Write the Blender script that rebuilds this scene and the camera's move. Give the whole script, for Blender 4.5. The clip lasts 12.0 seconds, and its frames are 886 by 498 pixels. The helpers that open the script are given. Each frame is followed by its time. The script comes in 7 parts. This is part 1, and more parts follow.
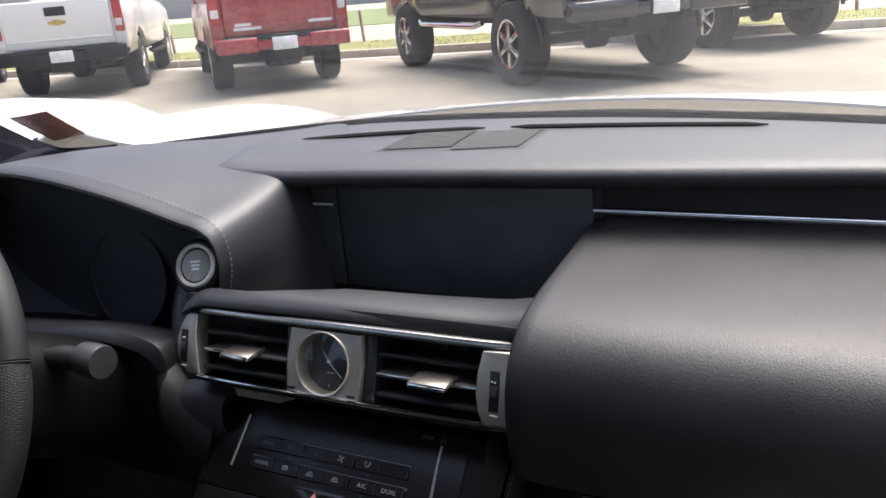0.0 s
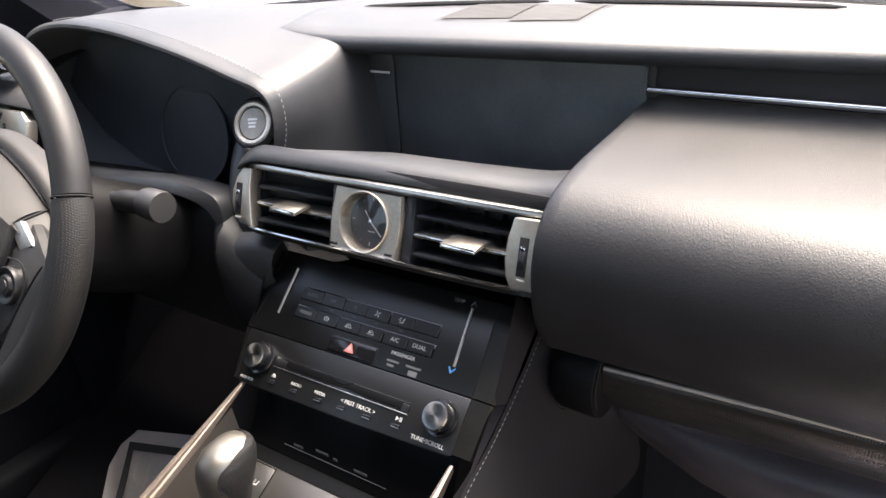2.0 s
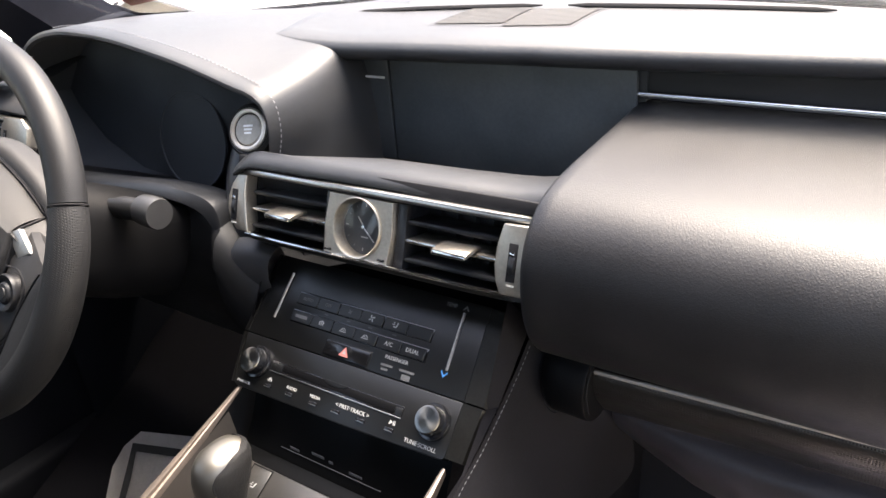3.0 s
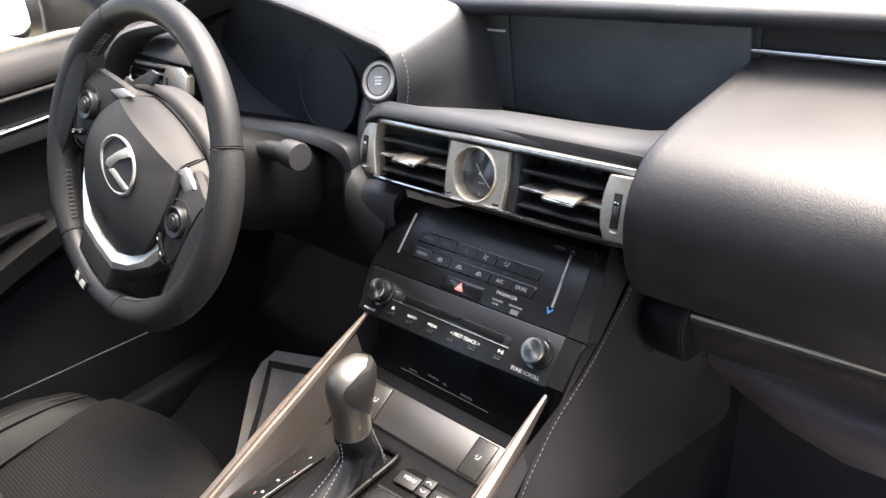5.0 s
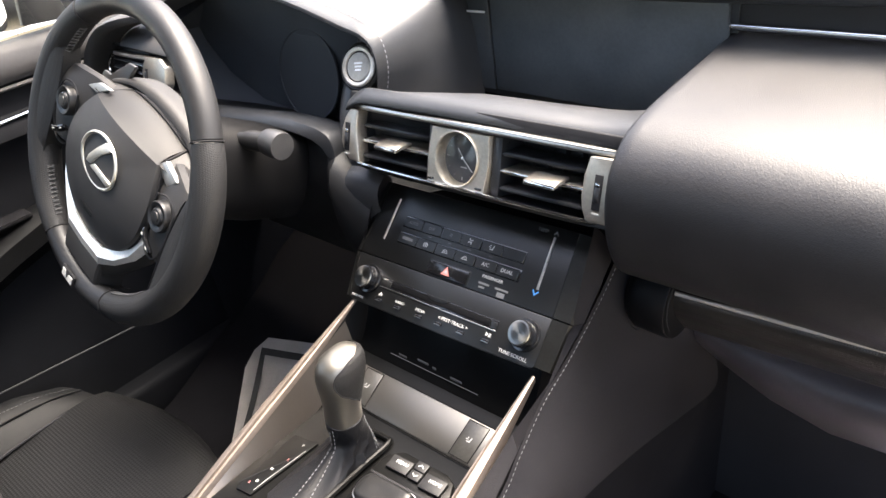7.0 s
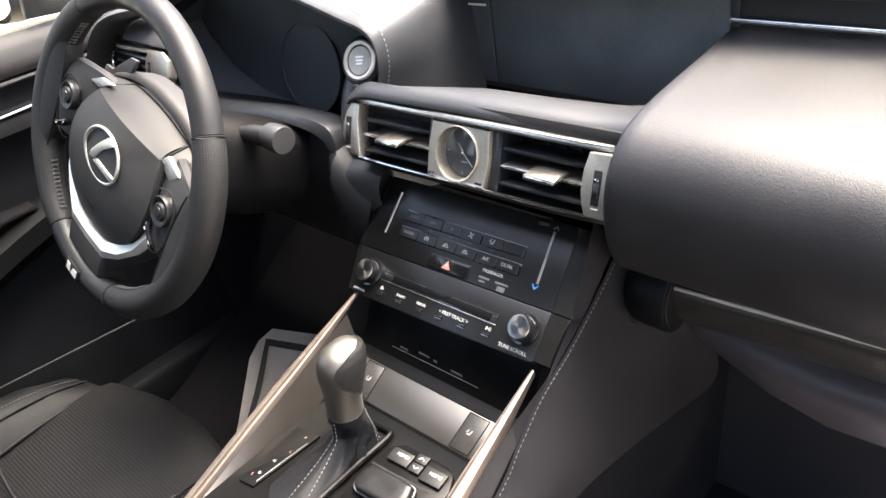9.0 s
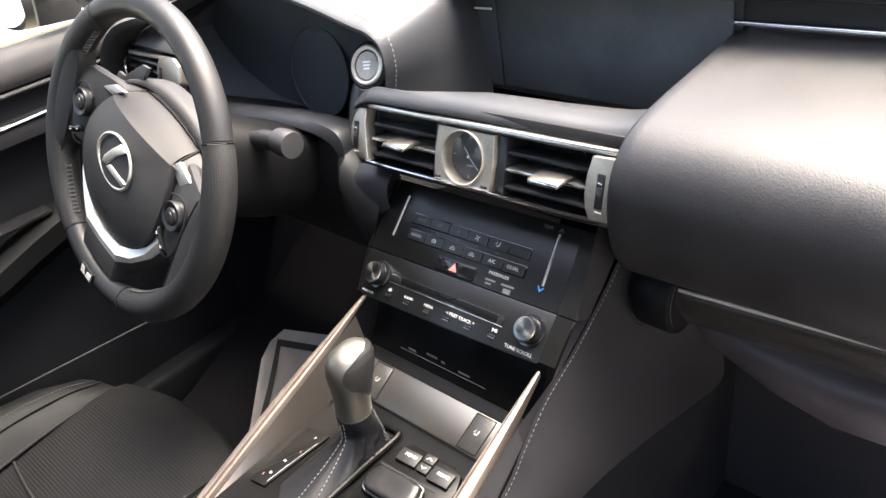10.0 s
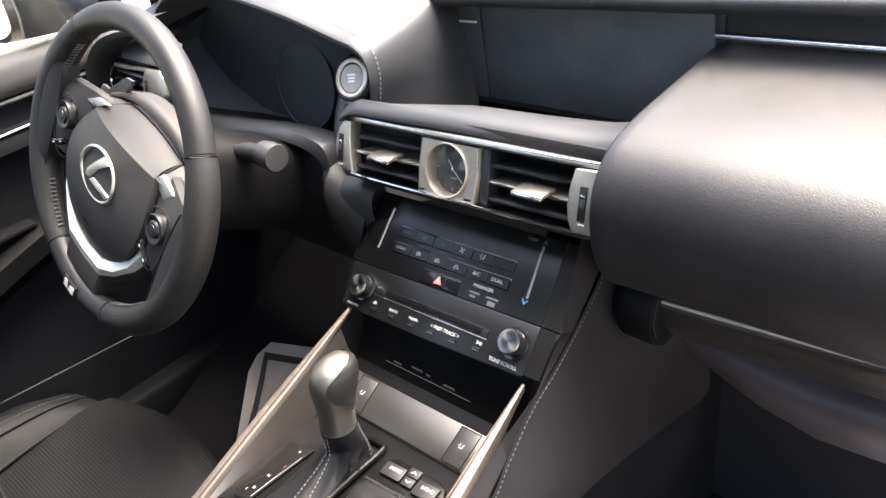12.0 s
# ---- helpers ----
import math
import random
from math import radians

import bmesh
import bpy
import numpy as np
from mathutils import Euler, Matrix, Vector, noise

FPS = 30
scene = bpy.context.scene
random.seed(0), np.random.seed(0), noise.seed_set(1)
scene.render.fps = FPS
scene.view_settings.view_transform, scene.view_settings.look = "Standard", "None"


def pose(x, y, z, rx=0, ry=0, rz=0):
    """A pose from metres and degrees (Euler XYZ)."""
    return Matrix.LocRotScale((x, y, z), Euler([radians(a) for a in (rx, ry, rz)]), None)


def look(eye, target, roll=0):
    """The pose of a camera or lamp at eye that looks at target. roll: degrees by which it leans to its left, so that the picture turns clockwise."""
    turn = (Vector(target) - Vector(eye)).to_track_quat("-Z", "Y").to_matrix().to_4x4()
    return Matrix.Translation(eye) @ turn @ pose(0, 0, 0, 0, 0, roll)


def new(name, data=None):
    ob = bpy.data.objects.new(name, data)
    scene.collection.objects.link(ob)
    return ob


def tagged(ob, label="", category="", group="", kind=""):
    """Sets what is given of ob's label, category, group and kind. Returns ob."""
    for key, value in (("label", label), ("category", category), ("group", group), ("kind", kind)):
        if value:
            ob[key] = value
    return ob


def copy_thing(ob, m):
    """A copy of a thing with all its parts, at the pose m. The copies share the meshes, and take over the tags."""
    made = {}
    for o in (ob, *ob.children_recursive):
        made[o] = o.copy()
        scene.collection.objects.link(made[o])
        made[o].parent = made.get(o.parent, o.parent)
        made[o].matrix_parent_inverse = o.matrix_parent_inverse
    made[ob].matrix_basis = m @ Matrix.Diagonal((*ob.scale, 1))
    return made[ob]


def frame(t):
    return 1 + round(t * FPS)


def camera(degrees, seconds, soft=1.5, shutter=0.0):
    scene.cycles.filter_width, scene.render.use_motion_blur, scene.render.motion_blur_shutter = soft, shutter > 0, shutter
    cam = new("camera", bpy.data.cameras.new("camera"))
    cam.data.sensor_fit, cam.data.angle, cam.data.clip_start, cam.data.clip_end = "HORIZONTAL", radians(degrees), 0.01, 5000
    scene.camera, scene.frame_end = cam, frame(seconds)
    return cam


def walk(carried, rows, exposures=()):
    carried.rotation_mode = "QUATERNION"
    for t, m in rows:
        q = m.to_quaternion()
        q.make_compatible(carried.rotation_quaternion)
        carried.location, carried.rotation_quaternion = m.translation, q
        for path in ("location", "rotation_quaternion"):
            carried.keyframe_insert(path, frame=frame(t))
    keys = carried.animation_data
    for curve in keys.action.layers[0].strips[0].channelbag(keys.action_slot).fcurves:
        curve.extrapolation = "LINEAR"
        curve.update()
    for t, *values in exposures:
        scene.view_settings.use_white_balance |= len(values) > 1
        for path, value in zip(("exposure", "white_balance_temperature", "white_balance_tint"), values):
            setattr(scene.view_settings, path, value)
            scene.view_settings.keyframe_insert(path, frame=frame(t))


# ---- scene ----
cam = camera(59.2, 12.0)
PATH = [
    (0, (0.395, -0.506, 1.132), (-0.502, 1.163, 0.492), -4.9),
    (0.5, (0.385, -0.517, 1.113), (-0.542, 1.073, 0.33), -3.4),
    (1, (0.4, -0.522, 1.105), (-0.599, 0.985, 0.251), -3.2),
    (1.5, (0.423, -0.517, 1.108), (-0.615, 0.955, 0.238), -3.5),
    (2, (0.435, -0.508, 1.111), (-0.599, 0.964, 0.237), -3.6),
    (2.5, (0.442, -0.504, 1.116), (-0.59, 0.965, 0.234), -3.8),
    (3, (0.449, -0.502, 1.12), (-0.6, 0.956, 0.24), -4.2),
    (3.5, (0.447, -0.508, 1.133), (-0.635, 0.936, 0.269), -5.0),
    (3.7, (0.457, -0.524, 1.128), (-0.673, 0.861, 0.231), -5.3),
    (5.3, (0.49, -0.547, 1.166), (-0.756, 0.662, 0.174), -7.0),
    (5.5, (0.487, -0.536, 1.173), (-0.73, 0.696, 0.172), -8.4),
    (6, (0.491, -0.538, 1.172), (-0.723, 0.693, 0.168), -9.5),
    (6.5, (0.494, -0.537, 1.172), (-0.715, 0.683, 0.146), -9.7),
    (7, (0.496, -0.538, 1.16), (-0.723, 0.661, 0.123), -8.6),
    (8.8, (0.499, -0.536, 1.17), (-0.71, 0.652, 0.109), -8.6),
    (9, (0.501, -0.533, 1.167), (-0.722, 0.641, 0.105), -9.0),
    (9.5, (0.504, -0.536, 1.172), (-0.732, 0.619, 0.105), -9.6),
    (10, (0.511, -0.532, 1.176), (-0.735, 0.617, 0.114), -9.9),
    (10.5, (0.511, -0.532, 1.176), (-0.741, 0.62, 0.125), -10.0),
    (11, (0.51, -0.525, 1.172), (-0.742, 0.636, 0.131), -9.9),
    (11.5, (0.514, -0.524, 1.174), (-0.729, 0.648, 0.134), -9.7),
    (12, (0.516, -0.525, 1.175), (-0.723, 0.651, 0.135), -9.6),
]
EXPOSURES = [(0, 1.42, 6250, 11), (0.5, 1.88, 6400, 11), (1.0, 2.62, 6700, 11), (1.5, 2.75, 6850, 11), (3.5, 2.82, 6900, 11), (5.4, 3.17, 6850, 10), (12.0, 3.22, 6850, 10)]
walk(cam, [(t, look(eye, target, roll)) for t, eye, target, roll in PATH], EXPOSURES)

SKY, SUN = 0.15, 2.3

# world, sun and sky
world = bpy.data.worlds.new("overcast_sky")
scene.world = world
world.use_nodes = True
wn = world.node_tree.nodes
sky = wn.new("ShaderNodeTexSky")
sky.sky_type, sky.sun_disc = "NISHITA", False
sky.sun_elevation, sky.sun_rotation = radians(64), radians(14)
sky.air_density, sky.dust_density, sky.ozone_density = 1.0, 7.0, 0.3
wn["Background"].inputs["Strength"].default_value = SKY
world.node_tree.links.new(sky.outputs["Color"], wn["Background"].inputs["Color"])

sun_data = bpy.data.lights.new("sun", "SUN")
sun_data.energy, sun_data.angle, sun_data.color = SUN, radians(40), (1.0, 0.965, 0.92)
sun = new("sun", sun_data)
sun.matrix_world = look((3, 8, 24), (0, 0, 0))


# ---- materials ----
def link(tree, a, b):
    tree.links.new(a, b)


def surface(name, color, rough=0.5, metal=0.0, grain=None, blotch=0.25, blotch_scale=14.0, wear=0.12, spec=0.5, coat=0.0, brushed=None, sheen=0.0, flat_holes=False):
    """A Principled surface: colour varied at two scales, roughness wear, and an optional relief grain = (cells per metre, metres deep, kind)."""
    m = bpy.data.materials.new(name)
    m.use_nodes = True
    t = m.node_tree
    n = t.nodes
    bsdf = n["Principled BSDF"]
    bsdf.inputs["Roughness"].default_value = rough
    bsdf.inputs["Metallic"].default_value = metal
    bsdf.inputs["Specular IOR Level"].default_value = spec
    bsdf.inputs["Coat Weight"].default_value = coat
    bsdf.inputs["Coat Roughness"].default_value = 0.08
    if sheen:
        bsdf.inputs["Sheen Weight"].default_value = sheen
        bsdf.inputs["Sheen Roughness"].default_value = 0.5
    where = n.new("ShaderNodeTexCoord")
    big = n.new("ShaderNodeTexNoise")
    big.inputs["Scale"].default_value, big.inputs["Detail"].default_value = blotch_scale, 4
    small = n.new("ShaderNodeTexNoise")
    small.inputs["Scale"].default_value, small.inputs["Detail"].default_value = blotch_scale * 22, 3
    link(t, where.outputs["Object"], big.inputs["Vector"])
    link(t, where.outputs["Object"], small.inputs["Vector"])
    both = n.new("ShaderNodeMath")
    both.operation = "MULTIPLY_ADD"
    link(t, small.outputs["Fac"], both.inputs[0])
    both.inputs[1].default_value = 0.45
    link(t, big.outputs["Fac"], both.inputs[2])
    ramp = n.new("ShaderNodeMapRange")
    ramp.inputs["From Min"].default_value, ramp.inputs["From Max"].default_value = 0.45, 1.0
    ramp.inputs["To Min"].default_value, ramp.inputs["To Max"].default_value = 1 - blotch, 1 + blotch
    link(t, both.outputs[0], ramp.inputs["Value"])
    tint = n.new("ShaderNodeMix")
    tint.data_type, tint.blend_type = "RGBA", "MULTIPLY"
    tint.inputs["Factor"].default_value = 1.0
    tint.inputs["A"].default_value = (*color, 1)
    link(t, ramp.outputs["Result"], tint.inputs["B"])
    link(t, tint.outputs["Result"], bsdf.inputs["Base Color"])
    worn = n.new("ShaderNodeMapRange")
    worn.inputs["From Min"].default_value, worn.inputs["From Max"].default_value = 0.45, 1.0
    worn.inputs["To Min"].default_value, worn.inputs["To Max"].default_value = rough * (1 - wear), min(1, rough * (1 + wear))
    link(t, both.outputs[0], worn.inputs["Value"])
    link(t, worn.outputs["Result"], bsdf.inputs["Roughness"])
    height = None
    if brushed:
        mapping = n.new("ShaderNodeMapping")
        mapping.inputs["Scale"].default_value = brushed
        link(t, where.outputs["Object"], mapping.inputs["Vector"])
        height = n.new("ShaderNodeTexNoise")
        height.inputs["Scale"].default_value, height.inputs["Detail"].default_value = 1.0, 3
        link(t, mapping.outputs["Vector"], height.inputs["Vector"])
        relief = height.outputs["Fac"]
        depth = 0.00006
    elif grain:
        cells, depth, kind = grain
        if kind == "leather":
            height = n.new("ShaderNodeTexVoronoi")
            height.feature = "DISTANCE_TO_EDGE"
            height.inputs["Scale"].default_value = cells
            wob = n.new("ShaderNodeTexNoise")
            wob.inputs["Scale"].default_value = cells * 0.4
            link(t, where.outputs["Object"], wob.inputs["Vector"])
            mix = n.new("ShaderNodeMix")
            mix.data_type = "VECTOR"
            mix.inputs["Factor"].default_value = 0.004
            link(t, where.outputs["Object"], mix.inputs["A"])
            link(t, wob.outputs["Color"], mix.inputs["B"])
            link(t, mix.outputs["Result"], height.inputs["Vector"])
            rise = n.new("ShaderNodeMapRange")
            rise.inputs["From Max"].default_value = 0.28
            link(t, height.outputs["Distance"], rise.inputs["Value"])
            relief = rise.outputs["Result"]
        elif kind == "holes":
            height = n.new("ShaderNodeTexVoronoi")
            height.voronoi_dimensions = "2D" if flat_holes else "3D"
            height.inputs["Scale"].default_value, height.inputs["Randomness"].default_value = cells, 0.0
            link(t, where.outputs["Object"], height.inputs["Vector"])
            rise = n.new("ShaderNodeMapRange")
            rise.inputs["From Min"].default_value, rise.inputs["From Max"].default_value = 0.25, 0.42
            link(t, height.outputs["Distance"], rise.inputs["Value"])
            relief = rise.outputs["Result"]
            dark = n.new("ShaderNodeMix")
            dark.data_type, dark.blend_type = "RGBA", "MULTIPLY"
            dark.inputs["Factor"].default_value = 1.0
            soft = n.new("ShaderNodeMapRange")
            soft.inputs["To Min"].default_value = 0.25
            link(t, relief, soft.inputs["Value"])
            link(t, tint.outputs["Result"], dark.inputs["A"])
            link(t, soft.outputs["Result"], dark.inputs["B"])
            link(t, dark.outputs["Result"], bsdf.inputs["Base Color"])
        else:
            height = n.new("ShaderNodeTexNoise")
            height.inputs["Scale"].default_value, height.inputs["Detail"].default_value = cells, 5
            link(t, where.outputs["Object"], height.inputs["Vector"])
            relief = height.outputs["Fac"]
    if height:
        bump = n.new("ShaderNodeBump")
        bump.inputs["Distance"].default_value = depth
        bump.inputs["Strength"].default_value = 1.0
        link(t, relief, bump.inputs["Height"])
        link(t, bump.outputs["Normal"], bsdf.inputs["Normal"])
    return m


def pane_glass(name, tint=(1, 1, 1), rough=0.0):
    """Thin window glass: clear, with a Fresnel gloss."""
    m = bpy.data.materials.new(name)
    m.use_nodes = True
    t = m.node_tree
    t.nodes.remove(t.nodes["Principled BSDF"])
    clear, gloss, mix, edge = (t.nodes.new("ShaderNode" + k) for k in ("BsdfTransparent", "BsdfGlossy", "MixShader", "LayerWeight"))
    steep, weight = t.nodes.new("ShaderNodeMath"), t.nodes.new("ShaderNodeMath")
    steep.operation, weight.operation = "POWER", "MULTIPLY_ADD"
    steep.inputs[1].default_value, weight.inputs[1].default_value, weight.inputs[2].default_value = 4.3, 0.9, 0.045
    clear.inputs["Color"].default_value = (*tint, 1)
    gloss.inputs["Roughness"].default_value = rough
    link(t, edge.outputs["Facing"], steep.inputs[0])
    link(t, steep.outputs[0], weight.inputs[0])
    link(t, weight.outputs[0], mix.inputs[0])
    link(t, clear.outputs[0], mix.inputs[1])
    link(t, gloss.outputs[0], mix.inputs[2])
    link(t, mix.outputs[0], t.nodes["Material Output"].inputs["Surface"])
    return m


# black dash skin set paler than the pad, with some daylight in the colour
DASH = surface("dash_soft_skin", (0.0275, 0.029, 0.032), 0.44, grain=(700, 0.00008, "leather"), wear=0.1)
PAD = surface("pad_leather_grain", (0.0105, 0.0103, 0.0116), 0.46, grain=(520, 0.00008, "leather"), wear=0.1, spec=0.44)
LEATHER = surface("smooth_black_leather", (0.010, 0.010, 0.0108), 0.48, grain=(700, 0.00005, "leather"), spec=0.38)
GRIP = surface("perforated_grip_leather", (0.010, 0.010, 0.0105), 0.55, grain=(560, 0.00022, "holes"), spec=0.4)
SEAT = surface("seat_leather", (0.0031, 0.0033, 0.0037), 0.55, grain=(500, 0.00008, "leather"), spec=0.12)
SEAT_PERF = surface("perforated_seat_leather", (0.0056, 0.0058, 0.0063), 0.6, grain=(240, 0.00030, "holes"), flat_holes=True, spec=0.14)
PLASTIC = surface("grained_black_plastic", (0.0085, 0.0085, 0.009), 0.5, grain=(900, 0.0001, "noise"), spec=0.3)
SATIN = surface("satin_dark_plastic", (0.008, 0.008, 0.008), 0.38, spec=0.3)
# black lid raised and tinted pink to paint in light from the paper mat
GLOVE = surface("glovebox_grain_pink_bounce", (0.043, 0.0375, 0.041), 0.42, grain=(700, 0.0001, "noise"))
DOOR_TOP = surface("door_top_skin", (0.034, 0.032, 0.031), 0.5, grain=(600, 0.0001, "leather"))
# pale colour that stands in for window light on the trim bar's ridge
BAR_GLINT = surface("bar_ridge_highlight", (0.42, 0.39, 0.35), 0.42, 0.4)
FLANK = surface("flank_leather", (0.0098, 0.0093, 0.0106), 0.6, grain=(600, 0.0001, "leather"), spec=0.10)
HUB = surface("hub_soft_plastic", (0.0225, 0.0220, 0.0222), 0.55, grain=(1200, 0.00006, "noise"), spec=0.3)
MATTE = surface("matte_black", (0.014, 0.014, 0.0155), 0.7, spec=0.12)
GLOSS = surface("piano_black", (0.008, 0.008, 0.009), 0.16, wear=0.06, coat=0.3)
PANEL = surface("panel_satin_black", (0.004, 0.004, 0.0038), 0.34, wear=0.0, blotch=0.05, spec=0.7, coat=0.1)
PANEL.node_tree.nodes["Principled BSDF"].inputs["Coat Roughness"].default_value = 0.36
SCREEN = surface("dark_display_glass", (0.062, 0.070, 0.076), 0.34, wear=0.2)
SILVER = surface("brushed_champagne_silver", (0.45, 0.412, 0.357), 0.36, 0.9, brushed=(30, 1800, 1800))
CHROME = surface("bright_chrome", (0.80, 0.80, 0.80), 0.12, 1.0)
SATIN_METAL = surface("satin_metal", (0.62, 0.60, 0.57), 0.30, 1.0)
BRONZE = surface("satin_bronze_trim", (0.22, 0.183, 0.157), 0.48, 0.85, brushed=(1500, 30, 1500))
STRIPED = surface("striped_dark_metal", (0.040, 0.0395, 0.037), 0.34, 0.85, brushed=(25, 2200, 2200))
CONSOLE = surface("console_metal_look", (0.115, 0.110, 0.103), 0.34, 0.9, blotch=0.03, wear=0.02)
PRINT = surface("pale_print", (0.40, 0.40, 0.385), 0.5)
DIM_PRINT = surface("faint_grey_print", (0.11, 0.11, 0.11), 0.5)
BLUE = surface("blue_print", (0.06, 0.24, 0.55), 0.4)
THREAD = surface("grey_thread", (0.13, 0.13, 0.135), 0.7)
# black carpet, darkened further so the colour carries the footwells' shade
CARPET = surface("shaded_black_carpet", (0.0066, 0.0064, 0.0074), 0.95, grain=(900, 0.001, "noise"), spec=0.05)
MAT_GREY = surface("grey_paper_mat", (0.52, 0.49, 0.46), 0.8, grain=(120, 0.0006, "noise"), blotch=0.15)
MAT_LINE = surface("black_mat_border", (0.015, 0.015, 0.015), 0.8)
LINER = surface("black_headliner", (0.030, 0.030, 0.032), 0.95, grain=(500, 0.0004, "noise"))
TRIM_DARK = surface("dark_pillar_trim", (0.012, 0.013, 0.018), 0.8, grain=(700, 0.0002, "noise"), spec=0.06)
CLUSTER = surface("instrument_glass", (0.046, 0.052, 0.061), 0.5)
LINING = surface("instrument_lining", (0.042, 0.046, 0.053), 0.7)
CARBON = surface("woven_dark_trim", (0.078, 0.073, 0.069), 0.36, 0.85, grain=(420, 0.00030, "holes"))
WHITE_PAINT = surface("white_car_paint", (0.80, 0.79, 0.76), 0.25, coat=0.6, blotch=0.03)
RED_PAINT = surface("red_car_paint", (0.33, 0.018, 0.022), 0.28, coat=0.6, blotch=0.06)
BLACK_PAINT = surface("black_car_paint", (0.014, 0.015, 0.018), 0.22, coat=0.6, blotch=0.1)
TYRE = surface("tyre_rubber", (0.022, 0.022, 0.023), 0.85, grain=(150, 0.002, "noise"))
LAMP_RED = surface("red_lamp_plastic", (0.42, 0.012, 0.014), 0.2, coat=0.5)
LAMP_CLEAR = surface("clear_lamp_plastic", (0.75, 0.72, 0.70), 0.2)
PLATE = surface("blank_white_plate", (0.78, 0.78, 0.78), 0.5)
GOLD = surface("gold_emblem", (0.55, 0.38, 0.10), 0.3, 0.6)
ASPHALT = surface("worn_pale_asphalt", (0.265, 0.240, 0.188), 0.9, grain=(60, 0.004, "noise"), blotch=0.28, blotch_scale=0.7)
CONCRETE = surface("kerb_concrete", (0.42, 0.39, 0.34), 0.9, grain=(40, 0.004, "noise"))
GRASS = surface("grass", (0.20, 0.20, 0.06), 0.9, blotch=0.4, blotch_scale=1.5)
ROAD = surface("pale_road", (0.34, 0.295, 0.23), 0.9, blotch=0.15, blotch_scale=0.4)
GREY_WALL = surface("pale_grey_wall", (0.42, 0.42, 0.42), 0.8)
POST = surface("weathered_post", (0.26, 0.19, 0.17), 0.8)
STICKER = surface("brown_red_sticker", (0.26, 0.105, 0.080), 0.6)
GLASS = pane_glass("window_glass")
SHADE_GLASS = pane_glass("smoked_window_glass", (0.92, 0.93, 0.91))
DARK_GLASS = surface("tinted_car_glass", (0.010, 0.012, 0.013), 0.06)
MIRROR = surface("mirror_glass", (0.9, 0.9, 0.9), 0.02, 1.0, blotch=0.0)


# ---- builders ----
def V3(*a):
    return Vector(a)


def done(bm):
    bmesh.ops.recalc_face_normals(bm, faces=bm.faces)
    return bm


def to_mesh(name, bm, material, angle=38):
    me = bpy.data.meshes.new(name)
    bm.to_mesh(me)
    bm.free()
    me.materials.append(material)
    me.polygons.foreach_set("use_smooth", [True] * len(me.polygons))
    me.set_sharp_from_angle(angle=radians(angle))
    return me


def part(name, bm, material, parent=None, label="", m=None, angle=38):
    ob = new(name, to_mesh(name, bm, material, angle))
    if parent:
        ob.parent = parent
    if m is not None:
        ob.matrix_basis = m
    return tagged(ob, label)


def thing(name, label, category, m=None, group="", kind=""):
    ob = new(name)
    ob.empty_display_size = 0.05
    if m is not None:
        ob.matrix_basis = m
    return tagged(ob, label, category, group, kind)


def joined(*bms):
    out = bmesh.new()
    for b in bms:
        me = bpy.data.meshes.new("tmp")
        b.to_mesh(me)
        b.free()
        out.from_mesh(me)
        bpy.data.meshes.remove(me)
    return out


def moved(bm, m):
    bmesh.ops.transform(bm, matrix=m, verts=bm.verts)
    return bm


def box(size, center=(0, 0, 0), bevel=0.0, seg=2):
    bm = bmesh.new()
    bmesh.ops.create_cube(bm, size=1)
    bmesh.ops.scale(bm, vec=size, verts=bm.verts)
    if bevel:
        bmesh.ops.bevel(bm, geom=list(bm.edges), offset=min(bevel, min(size) * 0.49), segments=seg, profile=0.5, affect="EDGES")
    bmesh.ops.translate(bm, vec=center, verts=bm.verts)
    return bm


def span(x0, x1, y0, y1, z0, z1, bevel=0.0, seg=2):
    return box((x1 - x0, y1 - y0, z1 - z0), ((x0 + x1) / 2, (y0 + y1) / 2, (z0 + z1) / 2), bevel, seg)


def loft(rows, closed=False, ends=False):
    """A sheet through rows of points; closed: each row is a ring; ends: cap the first and last ring."""
    bm = bmesh.new()
    grid = [[bm.verts.new(p) for p in row] for row in rows]
    for a, b in zip(grid, grid[1:]):
        count = len(a)
        for i in range(count if closed else count - 1):
            j = (i + 1) % count
            bm.faces.new((a[i], a[j], b[j], b[i]))
    if ends:
        bm.faces.new(grid[0])
        bm.faces.new(grid[-1])
    return done(bm)


def shell(rows, thick):
    """A sheet through rows of points, given thickness away from its normals."""
    bm = loft(rows)
    bmesh.ops.solidify(bm, geom=list(bm.faces), thickness=thick)
    return done(bm)


def smooth(points, count):
    """A Catmull-Rom curve through points, as count points."""
    pts = [Vector(p) for p in points]
    pts = [2 * pts[0] - pts[1], *pts, 2 * pts[-1] - pts[-2]]
    out = []
    for k in range(count):
        s = k / (count - 1) * (len(pts) - 3)
        i = min(int(s), len(pts) - 4)
        f = s - i
        a, b, c, d = pts[i : i + 4]
        out.append(0.5 * (2 * b + (c - a) * f + (2 * a - 5 * b + 4 * c - d) * f * f + (3 * b - a - 3 * c + d) * f**3))
    return out


